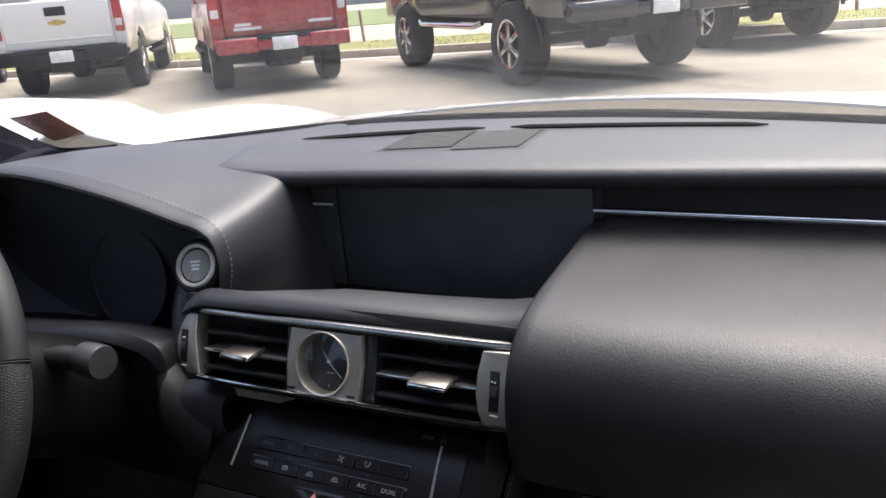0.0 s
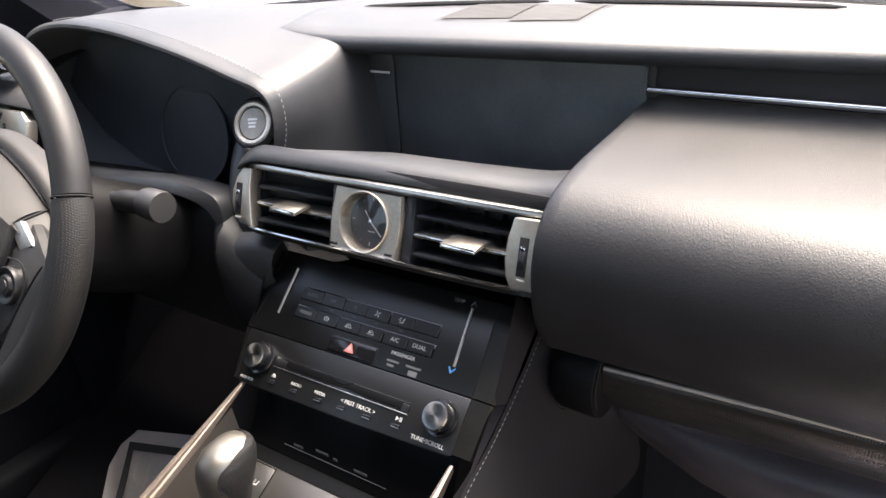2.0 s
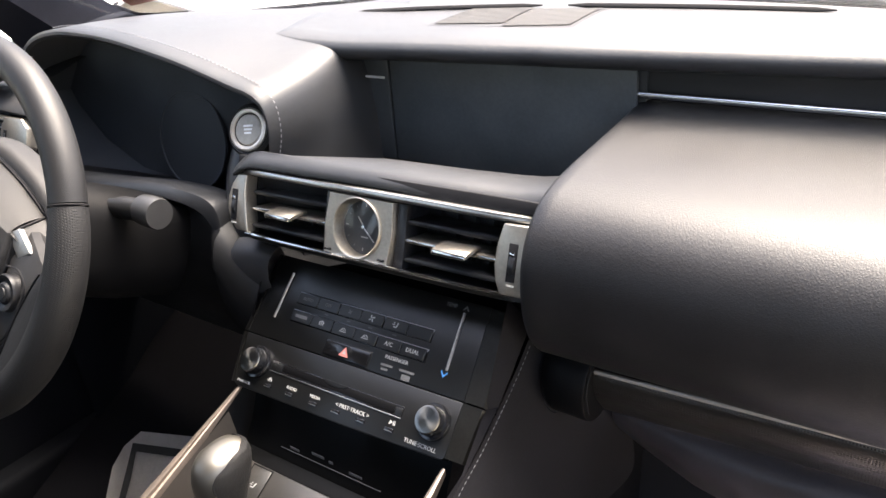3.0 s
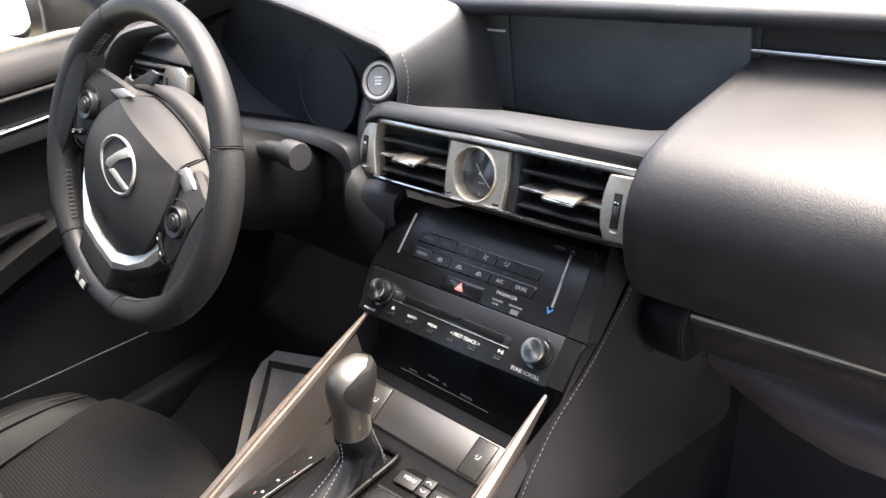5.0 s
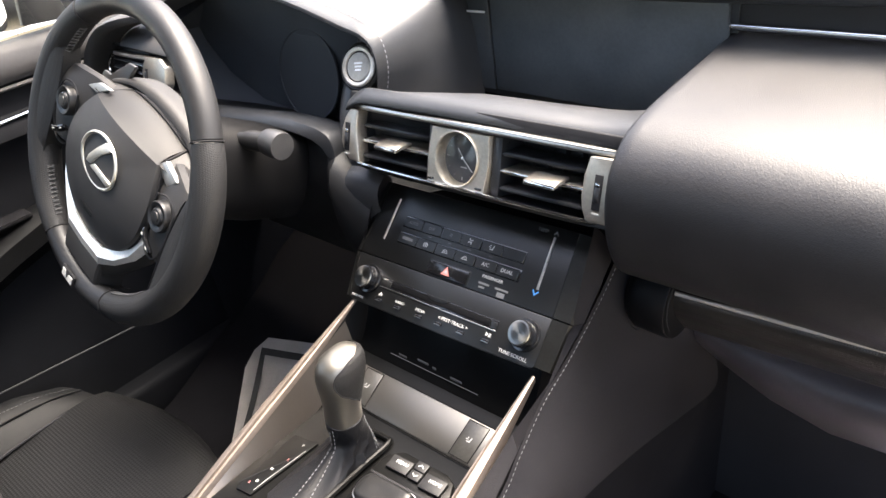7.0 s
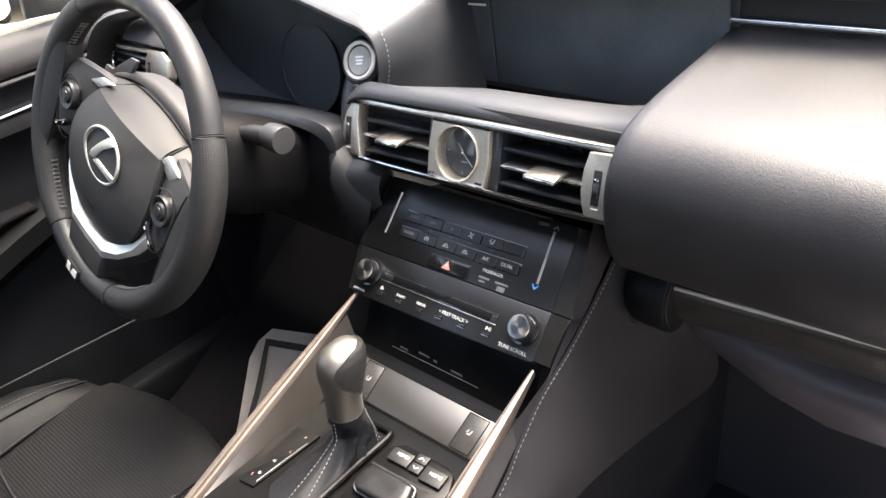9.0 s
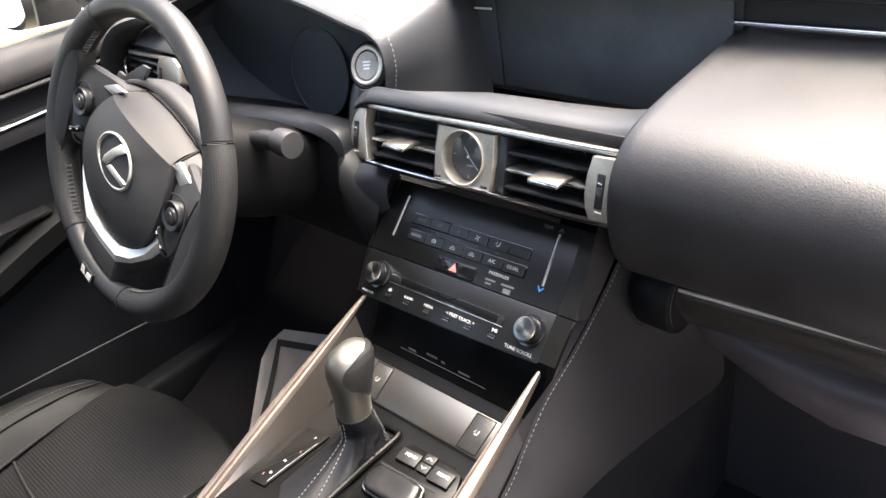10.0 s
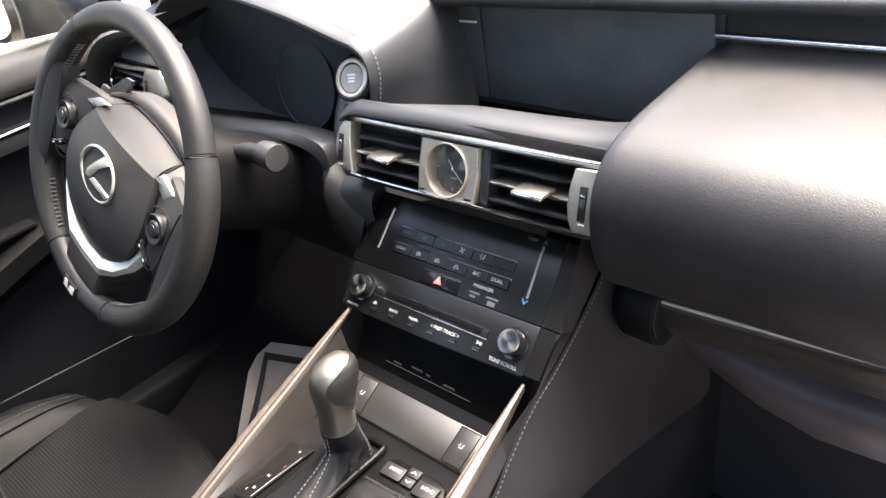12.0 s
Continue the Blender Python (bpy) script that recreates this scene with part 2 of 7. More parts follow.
def tube(points, radius, seg=12, closed=False, flat=1.0):
    """A tube along points; radius: a number or one for each point; flat squeezes it along the second axis."""
    pts = [Vector(p) for p in points]
    rad = radius if isinstance(radius, (list, tuple)) else [radius] * len(pts)
    rows, side = [], None
    for i, p in enumerate(pts):
        ahead = (pts[(i + 1) % len(pts)] - pts[i - 1]) if closed else (pts[min(i + 1, len(pts) - 1)] - pts[max(i - 1, 0)])
        ahead.normalize()
        if side is None:
            side = ahead.orthogonal().normalized()
        side = (side - ahead * side.dot(ahead)).normalized()
        up = ahead.cross(side)
        rows.append([p + rad[i] * (side * math.cos(a) + flat * up * math.sin(a)) for a in (2 * math.pi * k / seg for k in range(seg))])
    if closed:
        rows.append(rows[0])
    bm = loft(rows, closed=True, ends=not closed)
    bmesh.ops.remove_doubles(bm, verts=bm.verts, dist=1e-6)
    return done(bm)


def lathe(profile, seg=32):
    """A body turned round z from (radius, height) pairs."""
    rows = [[V3(r * math.cos(a), r * math.sin(a), h) for a in (2 * math.pi * k / seg for k in range(seg))] for r, h in profile]
    bm = loft(rows, closed=True)
    bmesh.ops.remove_doubles(bm, verts=bm.verts, dist=1e-7)
    return done(bm)


def prism(poly, low, high, bevel=0.0, seg=2):
    """A polygon in xy, thick from low to high in z."""
    bm = bmesh.new()
    a = [bm.verts.new((x, y, low)) for x, y in poly]
    b = [bm.verts.new((x, y, high)) for x, y in poly]
    bm.faces.new(a)
    bm.faces.new(b)
    for i in range(len(poly)):
        j = (i + 1) % len(poly)
        bm.faces.new((a[i], a[j], b[j], b[i]))
    done(bm)
    if bevel:
        bmesh.ops.bevel(bm, geom=list(bm.edges), offset=bevel, segments=seg, profile=0.5, affect="EDGES")
    return bm


def ring_arc(radius, r, a0, a1, count=48, seg=16, flat=1.0, closed=False, z=0.0):
    """Part of a torus in xy, from a0 to a1 degrees."""
    n = count if closed else count + 1
    pts = [V3(radius * math.cos(a), radius * math.sin(a), z) for a in (radians(a0 + (a1 - a0) * k / count) for k in range(n))]
    return tube(pts, r, seg, closed, flat)


def lettering(words, size, center=(0, 0, 0), thick=0.0002):
    """Raised print in xy, centred."""
    cu = bpy.data.curves.new("print", "FONT")
    cu.body, cu.size, cu.align_x, cu.align_y, cu.extrude, cu.resolution_u = words, size, "CENTER", "CENTER", thick, 2
    ob = bpy.data.objects.new("print", cu)
    scene.collection.objects.link(ob)
    bpy.context.view_layer.update()
    me = bpy.data.meshes.new_from_object(ob.evaluated_get(bpy.context.evaluated_depsgraph_get()))
    bm = bmesh.new()
    bm.from_mesh(me)
    bpy.data.objects.remove(ob)
    bpy.data.curves.remove(cu)
    bpy.data.meshes.remove(me)
    bmesh.ops.translate(bm, vec=center, verts=bm.verts)
    return bm


def stitches(points, length=0.0035, gap=0.0025, r=0.0006):
    """A seam of short threads along a curve."""
    pts = [Vector(p) for p in points]
    bms = []
    total = sum((b - a).length for a, b in zip(pts, pts[1:]))

    def at(s):
        for a, b in zip(pts, pts[1:]):
            d = (b - a).length
            if s <= d:
                return a.lerp(b, s / d if d else 0)
            s -= d
        return pts[-1]

    s = 0.0
    while s + length < total:
        bms.append(tube([at(s), at(s + length / 2), at(s + length)], [r * 0.6, r, r * 0.6], 5))
        s += length + gap
    return joined(*bms)


def frame_of(origin, right, up):
    """The pose whose x is right, y is up (made square), z is out."""
    r = Vector(right).normalized()
    o = r.cross(Vector(up)).normalized()
    u = o.cross(r)
    m = Matrix((r, u, o)).transposed().to_4x4()
    m.translation = Vector(origin)
    return m



# ---- the car's shell: plain closing walls, pillars, glass ----
def plain(name, bm, material, label, category, kind="structure"):
    return tagged(part(name, bm, material), label, category, kind=kind)


def cowl_y(x):
    return 0.432 - 0.27 * x * x


def cowl_z(x):
    return 0.962 - 0.03 * x * x + 0.021 * x - 0.03 * max(0.0, -x - 0.2)


plain("floor", span(-0.80, 0.80, -1.7, 0.62, 0.18, 0.22), CARPET, "black carpeted car floor in the footwells", "car floor")
def roof_z(x, y):
    return 1.385 - 0.05 * x * x - 0.03 * (y + 0.9) ** 2


roof = loft([[V3(x, y, roof_z(x, y)) for x in np.linspace(-0.66, 0.66, 12)] for y in np.linspace(-0.36, -1.75, 15)])
bmesh.ops.solidify(roof, geom=list(roof.faces), thickness=0.03)
plain("ceiling", done(roof), LINER, "black fabric headliner over the cabin", "headliner")
# unseen rail, added to bound what the control panels reflect
plain("wall_roof_rail", loft([[V3(x, y, z) for x, z in ((-0.640, 1.366), (-0.630, 1.350), (-0.640, 1.325), (-0.662, 1.305), (-0.690, 1.312), (-0.690, 1.370))] for y in np.linspace(-0.33, -1.75, 9)]), LINER, "unseen black fabric-clad roof rail added above the door window", "roof rail")
plain("wall_front", span(-0.80, 0.80, 0.55, 0.60, 0.2, 0.90), CARPET, "black carpeted bulkhead ahead of the footwells", "bulkhead")
plain("wall_cowl_side", span(-0.80, -0.765, 0.10, 0.56, 0.2, 0.895), CARPET, "black lined side wall ahead of the driver's door", "side wall")
plain("wall_back", span(-0.80, 0.80, -1.80, -1.72, 0.2, 1.02), TRIM_DARK, "dark trim wall closing the cabin behind", "bulkhead")
# unseen sill, kept low to let light onto the passenger's floor
plain("wall_right", span(0.72, 0.80, -1.1, 0.45, 0.18, 0.30, 0.015), PLASTIC, "unseen black door sill added on the passenger's side", "door sill")
# unseen rear side walls, added to cut light from behind
for side in (-1, 1):
    plain("wall_side", span(*sorted((side * 0.76, side * 0.84)), -1.75, -0.95, 0.2, 1.12 if side > 0 else 0.98, 0.01), TRIM_DARK, "unseen dark wall added beside the rear seats", "side wall")
for side in (-1, 1):
    plain("wall_pillar", tube([(side * 0.74, -0.98, 0.9), (side * 0.70, -1.0, 1.15), (side * 0.63, -1.02, 1.36)], 0.04, 8), TRIM_DARK, "dark centre door pillar", "car pillar")
    plain("wall_pillar", tube([(side * 0.72, -1.72, 0.9), (side * 0.62, -1.70, 1.34)], 0.10, 8), LINER, "black rear pillar trim", "car pillar")

FOOT_Y = 0.13
# slanted front pillars with a broad foot on the dash
for side in (-1, 1):
    foot = [V3(side * 0.700, 0.17, 0.925), V3(side * 0.700, 0.29, 0.935), V3(side * 0.78, 0.29, 0.93), V3(side * 0.80, 0.19, 0.91), V3(side * 0.765, FOOT_Y, 0.91)]
    mid = [V3(side * 0.735, 0.07, 1.03), V3(side * 0.735, 0.13, 1.055), V3(side * 0.765, 0.14, 1.055), V3(side * 0.775, 0.09, 1.03), V3(side * 0.755, FOOT_Y - 0.06, 1.015)]
    head = [V3(side * 0.58, -0.34, 1.33), V3(side * 0.585, -0.30, 1.35), V3(side * 0.62, -0.30, 1.35), V3(side * 0.635, -0.34, 1.33), V3(side * 0.62, -0.39, 1.31)]
    rows = []
    for k in range(11):
        s = k / 10
        rows.append([(a * (1 - s) ** 2 + b * 2 * s * (1 - s) + c * s * s) for a, b, c in zip(foot, mid, head)])
    plain("front_pillar", loft(rows, closed=True, ends=True), TRIM_DARK, "dark cloth-grained windscreen pillar trim", "car pillar")

corner_top = smooth([(-0.800, 0.330, 0.945), (-0.784, 0.3139, 0.945), (-0.705, 0.280, 0.945), (-0.644, 0.2577, 0.945), (-0.600, 0.2600, 0.946), (-0.560, 0.2850, 0.946)], 16)
corner_low = smooth([(-0.790, 0.130, 0.925), (-0.740, 0.150, 0.930), (-0.672, 0.195, 0.938), (-0.635, 0.222, 0.940), (-0.600, 0.246, 0.941), (-0.565, 0.272, 0.942)], 16)
plain("wall_pillar_foot", loft([[a.lerp(b, s) + V3(0, 0, 0.004 * math.sin(math.pi * s)) for s in np.linspace(0, 1, 6)] + [b + V3(0, 0, -0.03)] for a, b in zip(corner_top, corner_low)]), TRIM_DARK, "dark foot of the windscreen pillar on the dash", "car pillar")
plain("trim_screen_edge", tube([p + V3(0, 0.002, 0.001) for p in corner_top], 0.0024, 8), MATTE, "black windscreen edge band", "screen edge")
screen_rows = [[V3(x, cowl_y(x) + 0.03 - s * 0.80, cowl_z(x) - 0.012 + s * (0.40 - 0.05 * x * x)) for x in np.linspace(-0.70 + 0.10 * s, 0.70 - 0.10 * s, 15)] for s in np.linspace(0, 1, 9)]
windscreen = plain("window_windscreen", shell(screen_rows, 0.005), GLASS, "clear slanted car windscreen", "windscreen")
windscreen.visible_shadow = False
for name, x in (("window_left", -0.755),):
    pane = [[V3(x, 0.10, 0.89), V3(x, -0.94, 0.90)], [V3(x * 0.985, -0.08, 1.02), V3(x * 0.975, -0.94, 1.05)], [V3(x * 0.86, -0.42, 1.32), V3(x * 0.86, -0.94, 1.33)]]
    p = plain(name, shell(pane, 0.004), SHADE_GLASS, "lightly smoked side door window", "car window")

# paper sticker low on the windscreen, on the driver's side
def on_screen(x, s):
    return V3(x, cowl_y(x) + 0.03 - s * 0.80 - 0.006, cowl_z(x) + 0.007 + s * (0.40 - 0.05 * x * x) - 0.004)


sticker = thing("windscreen_sticker", "brown-red paper sticker low on the windscreen", "sticker")
part("sheet", shell([[on_screen(-0.631, 0.211), on_screen(-0.602, 0.211), on_screen(-0.574, 0.213)], [on_screen(-0.650, 0.150), on_screen(-0.620, 0.154), on_screen(-0.591, 0.157)], [on_screen(-0.666, 0.088), on_screen(-0.637, 0.093), on_screen(-0.608, 0.099)]], 0.0006), STICKER, sticker)

# ---- dashboard ----
dash = thing("dashboard", "black soft-touch dashboard with grained leather passenger pad", "dashboard")


def lip_y(x):
    pts = [(-0.80, 0.166), (-0.22, 0.172), (-0.10, 0.188), (0.03, 0.198), (0.17, 0.206), (0.30, 0.217), (0.42, 0.226), (0.76, 0.215)]
    return float(np.interp(x, [p[0] for p in pts], [p[1] for p in pts]))


rows = []
for x in [-0.76, -0.70, -0.64, -0.58, -0.52, -0.46, -0.40, -0.35, -0.31, -0.29, -0.27, -0.255, -0.245, -0.235, -0.225, -0.21, -0.19, -0.16, -0.13, -0.10, -0.05, 0.0, 0.05, 0.10, 0.15, 0.20, 0.25, 0.30, 0.36, 0.42, 0.50, 0.58, 0.66, 0.76]:
    yl, zl = lip_y(x), 0.952 - 0.012 * max(0, abs(x) - 0.5) + 0.020 * x
    roll = min(1.0, max(0.0, (x + 0.335) / 0.085))
    ease = 0.55 * max(0.0, -0.14 - max(x, -0.34)) ** 2
    roll = roll * roll * (3 - 2 * roll)
    row = []
    for s in np.linspace(0, 1, 9):
        y = cowl_y(x) - 0.004 + (yl - cowl_y(x)) * s
        row.append(V3(x, y, cowl_z(x) + (zl - cowl_z(x)) * s + 0.006 * math.sin(math.pi * s) - 0.032 * (1 - roll) * s + ease * min(1.0, s * 1.6)))
    for dy, dz in ((-0.006, -0.0015), (-0.0105, -0.005), (-0.012, -0.010), (-0.010, -0.016), (-0.003, -0.021), (0.02, -0.026), (0.05, -0.028)):
        row.append(V3(x, yl + dy, zl + dz - 0.032 * (1 - roll) + ease))
    rows.append(row)
part("top_pad", loft(rows), DASH, dash, "black soft dashboard top, daylight paleness in its colour")

# instrument hood: outer skin from its lip back to the dash top, and down the side of the display recess
LIP = [(-0.665, 0.875), (-0.622, 0.925), (-0.595, 0.947), (-0.559, 0.962), (-0.512, 0.970), (-0.46, 0.971), (-0.401, 0.967), (-0.345, 0.959), (-0.288, 0.949), (-0.245, 0.939), (-0.205, 0.929), (-0.182, 0.924), (-0.166, 0.916), (-0.158, 0.904), (-0.156, 0.886), (-0.159, 0.868), (-0.166, 0.848), (-0.170, 0.825), (-0.172, 0.795)]
BACK = [(-0.70, 0.30, 0.89), (-0.645, 0.30, 0.923), (-0.605, 0.325, 0.936), (-0.56, 0.342, 0.941), (-0.51, 0.357, 0.944), (-0.46, 0.37, 0.948), (-0.40, 0.384, 0.952), (-0.345, 0.395, 0.955), (-0.295, 0.403, 0.9585), (-0.245, 0.405, 0.9635), (-0.195, 0.36, 0.9645), (-0.178, 0.28, 0.953), (-0.168, 0.225, 0.938), (-0.161, 0.215, 0.918), (-0.154, 0.214, 0.890), (-0.150, 0.214, 0.865), (-0.147, 0.214, 0.835), (-0.146, 0.214, 0.80), (-0.146, 0.214, 0.77)]
front = smooth([(x, 0.05, z) for x, z in LIP], 49)
back = smooth([(x, y, z + (0.020 * x if y > 0.25 else 0.0)) for x, y, z in BACK], 49)
inner = smooth([(x * 0.985 - 0.006, 0.047, z - 0.010) for x, z in LIP], 49)
rows = []
for k in range(49):
    a, b, c = front[k], back[k], inner[k]
    row = [c, c.lerp(a, 0.35) + V3(0, -0.005, 0), c.lerp(a, 0.7) + V3(0, -0.0055, 0), a + V3(0, -0.002, 0)]
    out = V3(a.x + 0.40, 0, a.z - 0.80).normalized()
    for s in np.linspace(0.06, 1, 9):
        row.append(a.lerp(b, s) + out * 0.010 * math.sin(math.pi * min(1, s * 1.1)))
    rows.append(row)
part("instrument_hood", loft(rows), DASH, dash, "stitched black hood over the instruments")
tunnel = [(x * 0.985 - 0.006, z - 0.010) for x, z in LIP] + [(-0.207, 0.782), (-0.25, 0.748), (-0.32, 0.742), (-0.42, 0.742), (-0.52, 0.752), (-0.60, 0.79), (-0.65, 0.84)]
part("hood_lining", loft([[V3(x, 0.047, z) for x, z in tunnel], [V3(-0.39 + (x + 0.39) * 0.96, 0.09, 0.875 + (z - 0.875) * 0.95) for x, z in tunnel], [V3(-0.39 + (x + 0.39) * 0.90, 0.15, 0.87 + (z - 0.87) * 0.86) for x, z in tunnel]], closed=True), LINING, dash, "matte black lining inside the instrument hood")
seam = [front[k].lerp(back[k], 0.034) + V3(0.0015, 0.0, 0.0) for k in range(9, 44)]
seam = [p + (V3(p.x + 0.40, 0, p.z - 0.80).normalized()) * 0.0035 for p in seam]
tagged(part("hood_seam", stitches(seam, 0.0035, 0.0028, 0.0007), surface("hood_thread", (0.20, 0.20, 0.21), 0.7), dash, "pale grey twin stitching"), kind="stuff")

# slots and speaker cover on the dash top
for ends in (((-0.227, 0.287), (-0.137, 0.312), (0.011, 0.341)), ((0.042, 0.345), (0.19, 0.351), (0.324, 0.352))):
    pts = smooth([(x, y, cowl_z(x) + 0.0042) for x, y in ends], 14)
    part("defrost_slot", tube(pts, [0.001] + [0.0032] * 12 + [0.001], 8, flat=0.6), MATTE, dash, "narrow black defroster slot")


def top_z(x, y):
    s = min(1, max(0, (y - cowl_y(x)) / (lip_y(x) - cowl_y(x))))
    return cowl_z(x) + (0.952 + 0.020 * x - cowl_z(x)) * s + 0.006 * math.sin(math.pi * s)


def lid(x0a, x1a, x0b, x1b, ya, yb, lift):
    return loft([[V3(x0a + (x0b - x0a) * s + ((x1a + (x1b - x1a) * s) - (x0a + (x0b - x0a) * s)) * u, ya + (yb - ya) * s + 0.012 * u, top_z(x0a + (x1a - x0a) * u, ya + (yb - ya) * s + 0.012 * u) + lift) for u in np.linspace(0, 1, 6)] for s in np.linspace(0, 1, 6)])


part("speaker_cover", lid(-0.087, 0.089, -0.078, 0.092, 0.244, 0.326, 0.0006), surface("speaker_frame_skin", (0.020, 0.021, 0.023), 0.5), dash, "grey speaker cover let into the dash top")
part("speaker_mesh", lid(-0.081, 0.004, -0.072, 0.004, 0.249, 0.322, 0.0016), surface("speaker_mesh_cloth", (0.022, 0.022, 0.023), 0.85, grain=(900, 0.00015, "holes")), dash, "fine dark speaker mesh")
part("speaker_mesh", lid(0.007, 0.084, 0.007, 0.087, 0.2505, 0.325, 0.0016), surface("speaker_mesh_plain", (0.027, 0.027, 0.028), 0.8, grain=(900, 0.00012, "holes")), dash, "fine dark speaker mesh")

# passenger pad
PADS = [(0.228, 0.901), (0.205, 0.897), (0.16, 0.8925), (0.11, 0.889), (0.065, 0.8855), (0.03, 0.880), (0.006, 0.870), (-0.012, 0.852), (-0.021, 0.828), (-0.022, 0.800), (-0.016, 0.772), (-0.003, 0.747), (0.018, 0.726), (0.040, 0.716), (0.07, 0.712)]
prof = smooth([(0, y, z) for y, z in PADS], 34)
rows = []
for x in (0.1745, 0.176, 0.180, 0.19, 0.21, 0.24, 0.30, 0.38, 0.46, 0.54, 0.62, 0.70, 0.76):
    pull = 0.006 * max(0, (0.180 - x) / 0.0055) ** 2 if x < 0.18 else 0
    rows.append([V3(x, p.y + pull * 0.8 + (0.02 * max(0, x - 0.45)) , p.z - pull * 0.6 + 0.012 * (x - 0.175)) for p in prof])
rows.insert(0, [V3(0.1745, 0.10 + (p.y - 0.10) * 0.6, 0.81 + (p.z - 0.81) * 0.6) for p in prof])
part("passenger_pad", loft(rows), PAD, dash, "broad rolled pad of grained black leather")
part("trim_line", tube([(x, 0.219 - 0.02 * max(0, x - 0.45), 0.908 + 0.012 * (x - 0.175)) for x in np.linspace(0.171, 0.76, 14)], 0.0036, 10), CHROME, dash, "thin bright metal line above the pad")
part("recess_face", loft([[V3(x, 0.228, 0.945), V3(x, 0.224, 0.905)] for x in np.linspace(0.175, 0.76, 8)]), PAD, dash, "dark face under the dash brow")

# shelf before the display: a rolled front edge and a flat top that runs back to the display
rows = []
for x in [-0.172, -0.166, -0.160, -0.153, -0.146] + list(np.linspace(-0.138, 0.188, 19)):
    y0 = 0.0085 + 0.055 * x
    yb = float(np.interp(x, (-0.172, -0.140, -0.120, -0.060, -0.009, 0.079, 0.165, 0.180), (0.014, 0.010, 0.0125, 0.034, 0.051, 0.0575, 0.0673, 0.069)))
    lift = 0.0055 * max(0.0, (x - 0.135) / 0.045) ** 2.0 - 0.012 * max(0.0, (-0.140 - x) / 0.032) ** 2.0
    row = [V3(x, y0 + dy, z) for dy, z in ((0.012, 0.8570), (0.002, 0.8580), (-0.0012, 0.8594), (-0.0010, 0.8616), (0.0024, 0.8654), (0.0072, 0.8688), (0.0125, 0.8708))]
    row += [V3(x, y0 + 0.0125 + max(0.004, yb - y0 - 0.0125) * s, 0.8720 - 0.0006 * s) for s in (0.3, 0.65, 0.93)]
    row += [V3(x, max(yb, y0 + 0.017) + 0.002, 0.8700), V3(x, max(yb, y0 + 0.017) + 0.003, 0.8640), V3(x, max(yb, y0 + 0.017) + 0.004, 0.80)]
    rows.append([p + V3(0, 0, 0.018 * x * 0.3 + lift) for p in row])
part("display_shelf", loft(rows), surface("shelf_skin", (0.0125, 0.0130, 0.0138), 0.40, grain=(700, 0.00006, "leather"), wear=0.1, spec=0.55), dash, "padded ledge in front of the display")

# lower dash on the driver's side
low = smooth([(0, 0.125, 0.748), (0, 0.06, 0.770), (0, 0.01, 0.790), (0, -0.02, 0.775), (0, -0.025, 0.72), (0, -0.005, 0.65), (0, 0.06, 0.56), (0, 0.14, 0.50)], 18)
part("driver_lower_panel", loft([[V3(x, p.y + 0.03 * max(0, -0.24 - x) * (x > -0.30) + (0.02 if x < -0.22 else 0.0), p.z - 0.9 * max(0.0, x + 0.215)) for p in low] for x in (-0.74, -0.6, -0.5, -0.42, -0.34, -0.28, -0.23, -0.205, -0.18, -0.150)]), PLASTIC, dash, "black lower panel under the steering column")
POD = surface("pod_soft_plastic", (0.021, 0.022, 0.0245), 0.42, grain=(900, 0.00006, "noise"))
rows = []
for x, y, z, k in ((-0.236, 0.004, 0.728, 0.5), (-0.230, -0.008, 0.742, 0.9), (-0.214, -0.014, 0.752, 1.0), (-0.185, -0.016, 0.756, 1.0), (-0.155, -0.014, 0.755, 1.0), (-0.138, -0.008, 0.752, 1.0)):
    rows.append([V3(x, y + dy * k, z + dz * k) for dy, dz in ((0.060, 0.020), (0.030, 0.016), (0.012, 0.010), (0.004, 0.004), (0.0, -0.004), (-0.001, -0.016), (0.004, -0.050), (0.020, -0.110))])
part("knee_block", loft(rows), POD, dash, "rounded black block below the vents", angle=60)
part("knee_closing", span(-0.30, -0.165, 0.072, 0.095, 0.50, 0.762), MATTE, dash, "black closing panel")
sill_top = smooth([(-0.58, 0.015, 0.786), (-0.50, 0.004, 0.794), (-0.417, -0.002, 0.803), (-0.332, -0.002, 0.812), (-0.263, -0.002, 0.8135), (-0.223, -0.002, 0.808), (-0.210, -0.003, 0.795), (-0.2075, -0.004, 0.779)], 30)
sill_low = smooth([(-0.58, 0.006, 0.776), (-0.50, -0.004, 0.785), (-0.415, -0.009, 0.795), (-0.330, -0.009, 0.8030), (-0.2600, -0.009, 0.8020), (-0.2290, -0.008, 0.7930), (-0.2180, -0.007, 0.7800), (-0.2110, -0.005, 0.7745)], 30)
part("binnacle_sill", loft([[a + V3(0, 0.045, -0.012), a + V3(0, 0.012, 0.001), a, a.lerp(b, 0.5) + V3(0, -0.0012, 0.0008), b, b + V3(0, 0.004, -0.004), b + V3(0, 0.030, -0.016)] for a, b in zip(sill_top, sill_low)]), POD, dash, "curved dark ledge below the instruments")

# left end of the dash with its outer face
rows = []
for x in (-0.74, -0.70, -0.66, -0.62, -0.58):
    rows.append([V3(x, y, z) for y, z in ((0.20, 0.935), (0.10, 0.912), (0.04, 0.895), (0.0, 0.880), (-0.010, 0.866), (-0.012, 0.80), (0.0, 0.74))])
part("dash_end", loft(rows), PAD, dash, "rounded outer end of the dashboard")

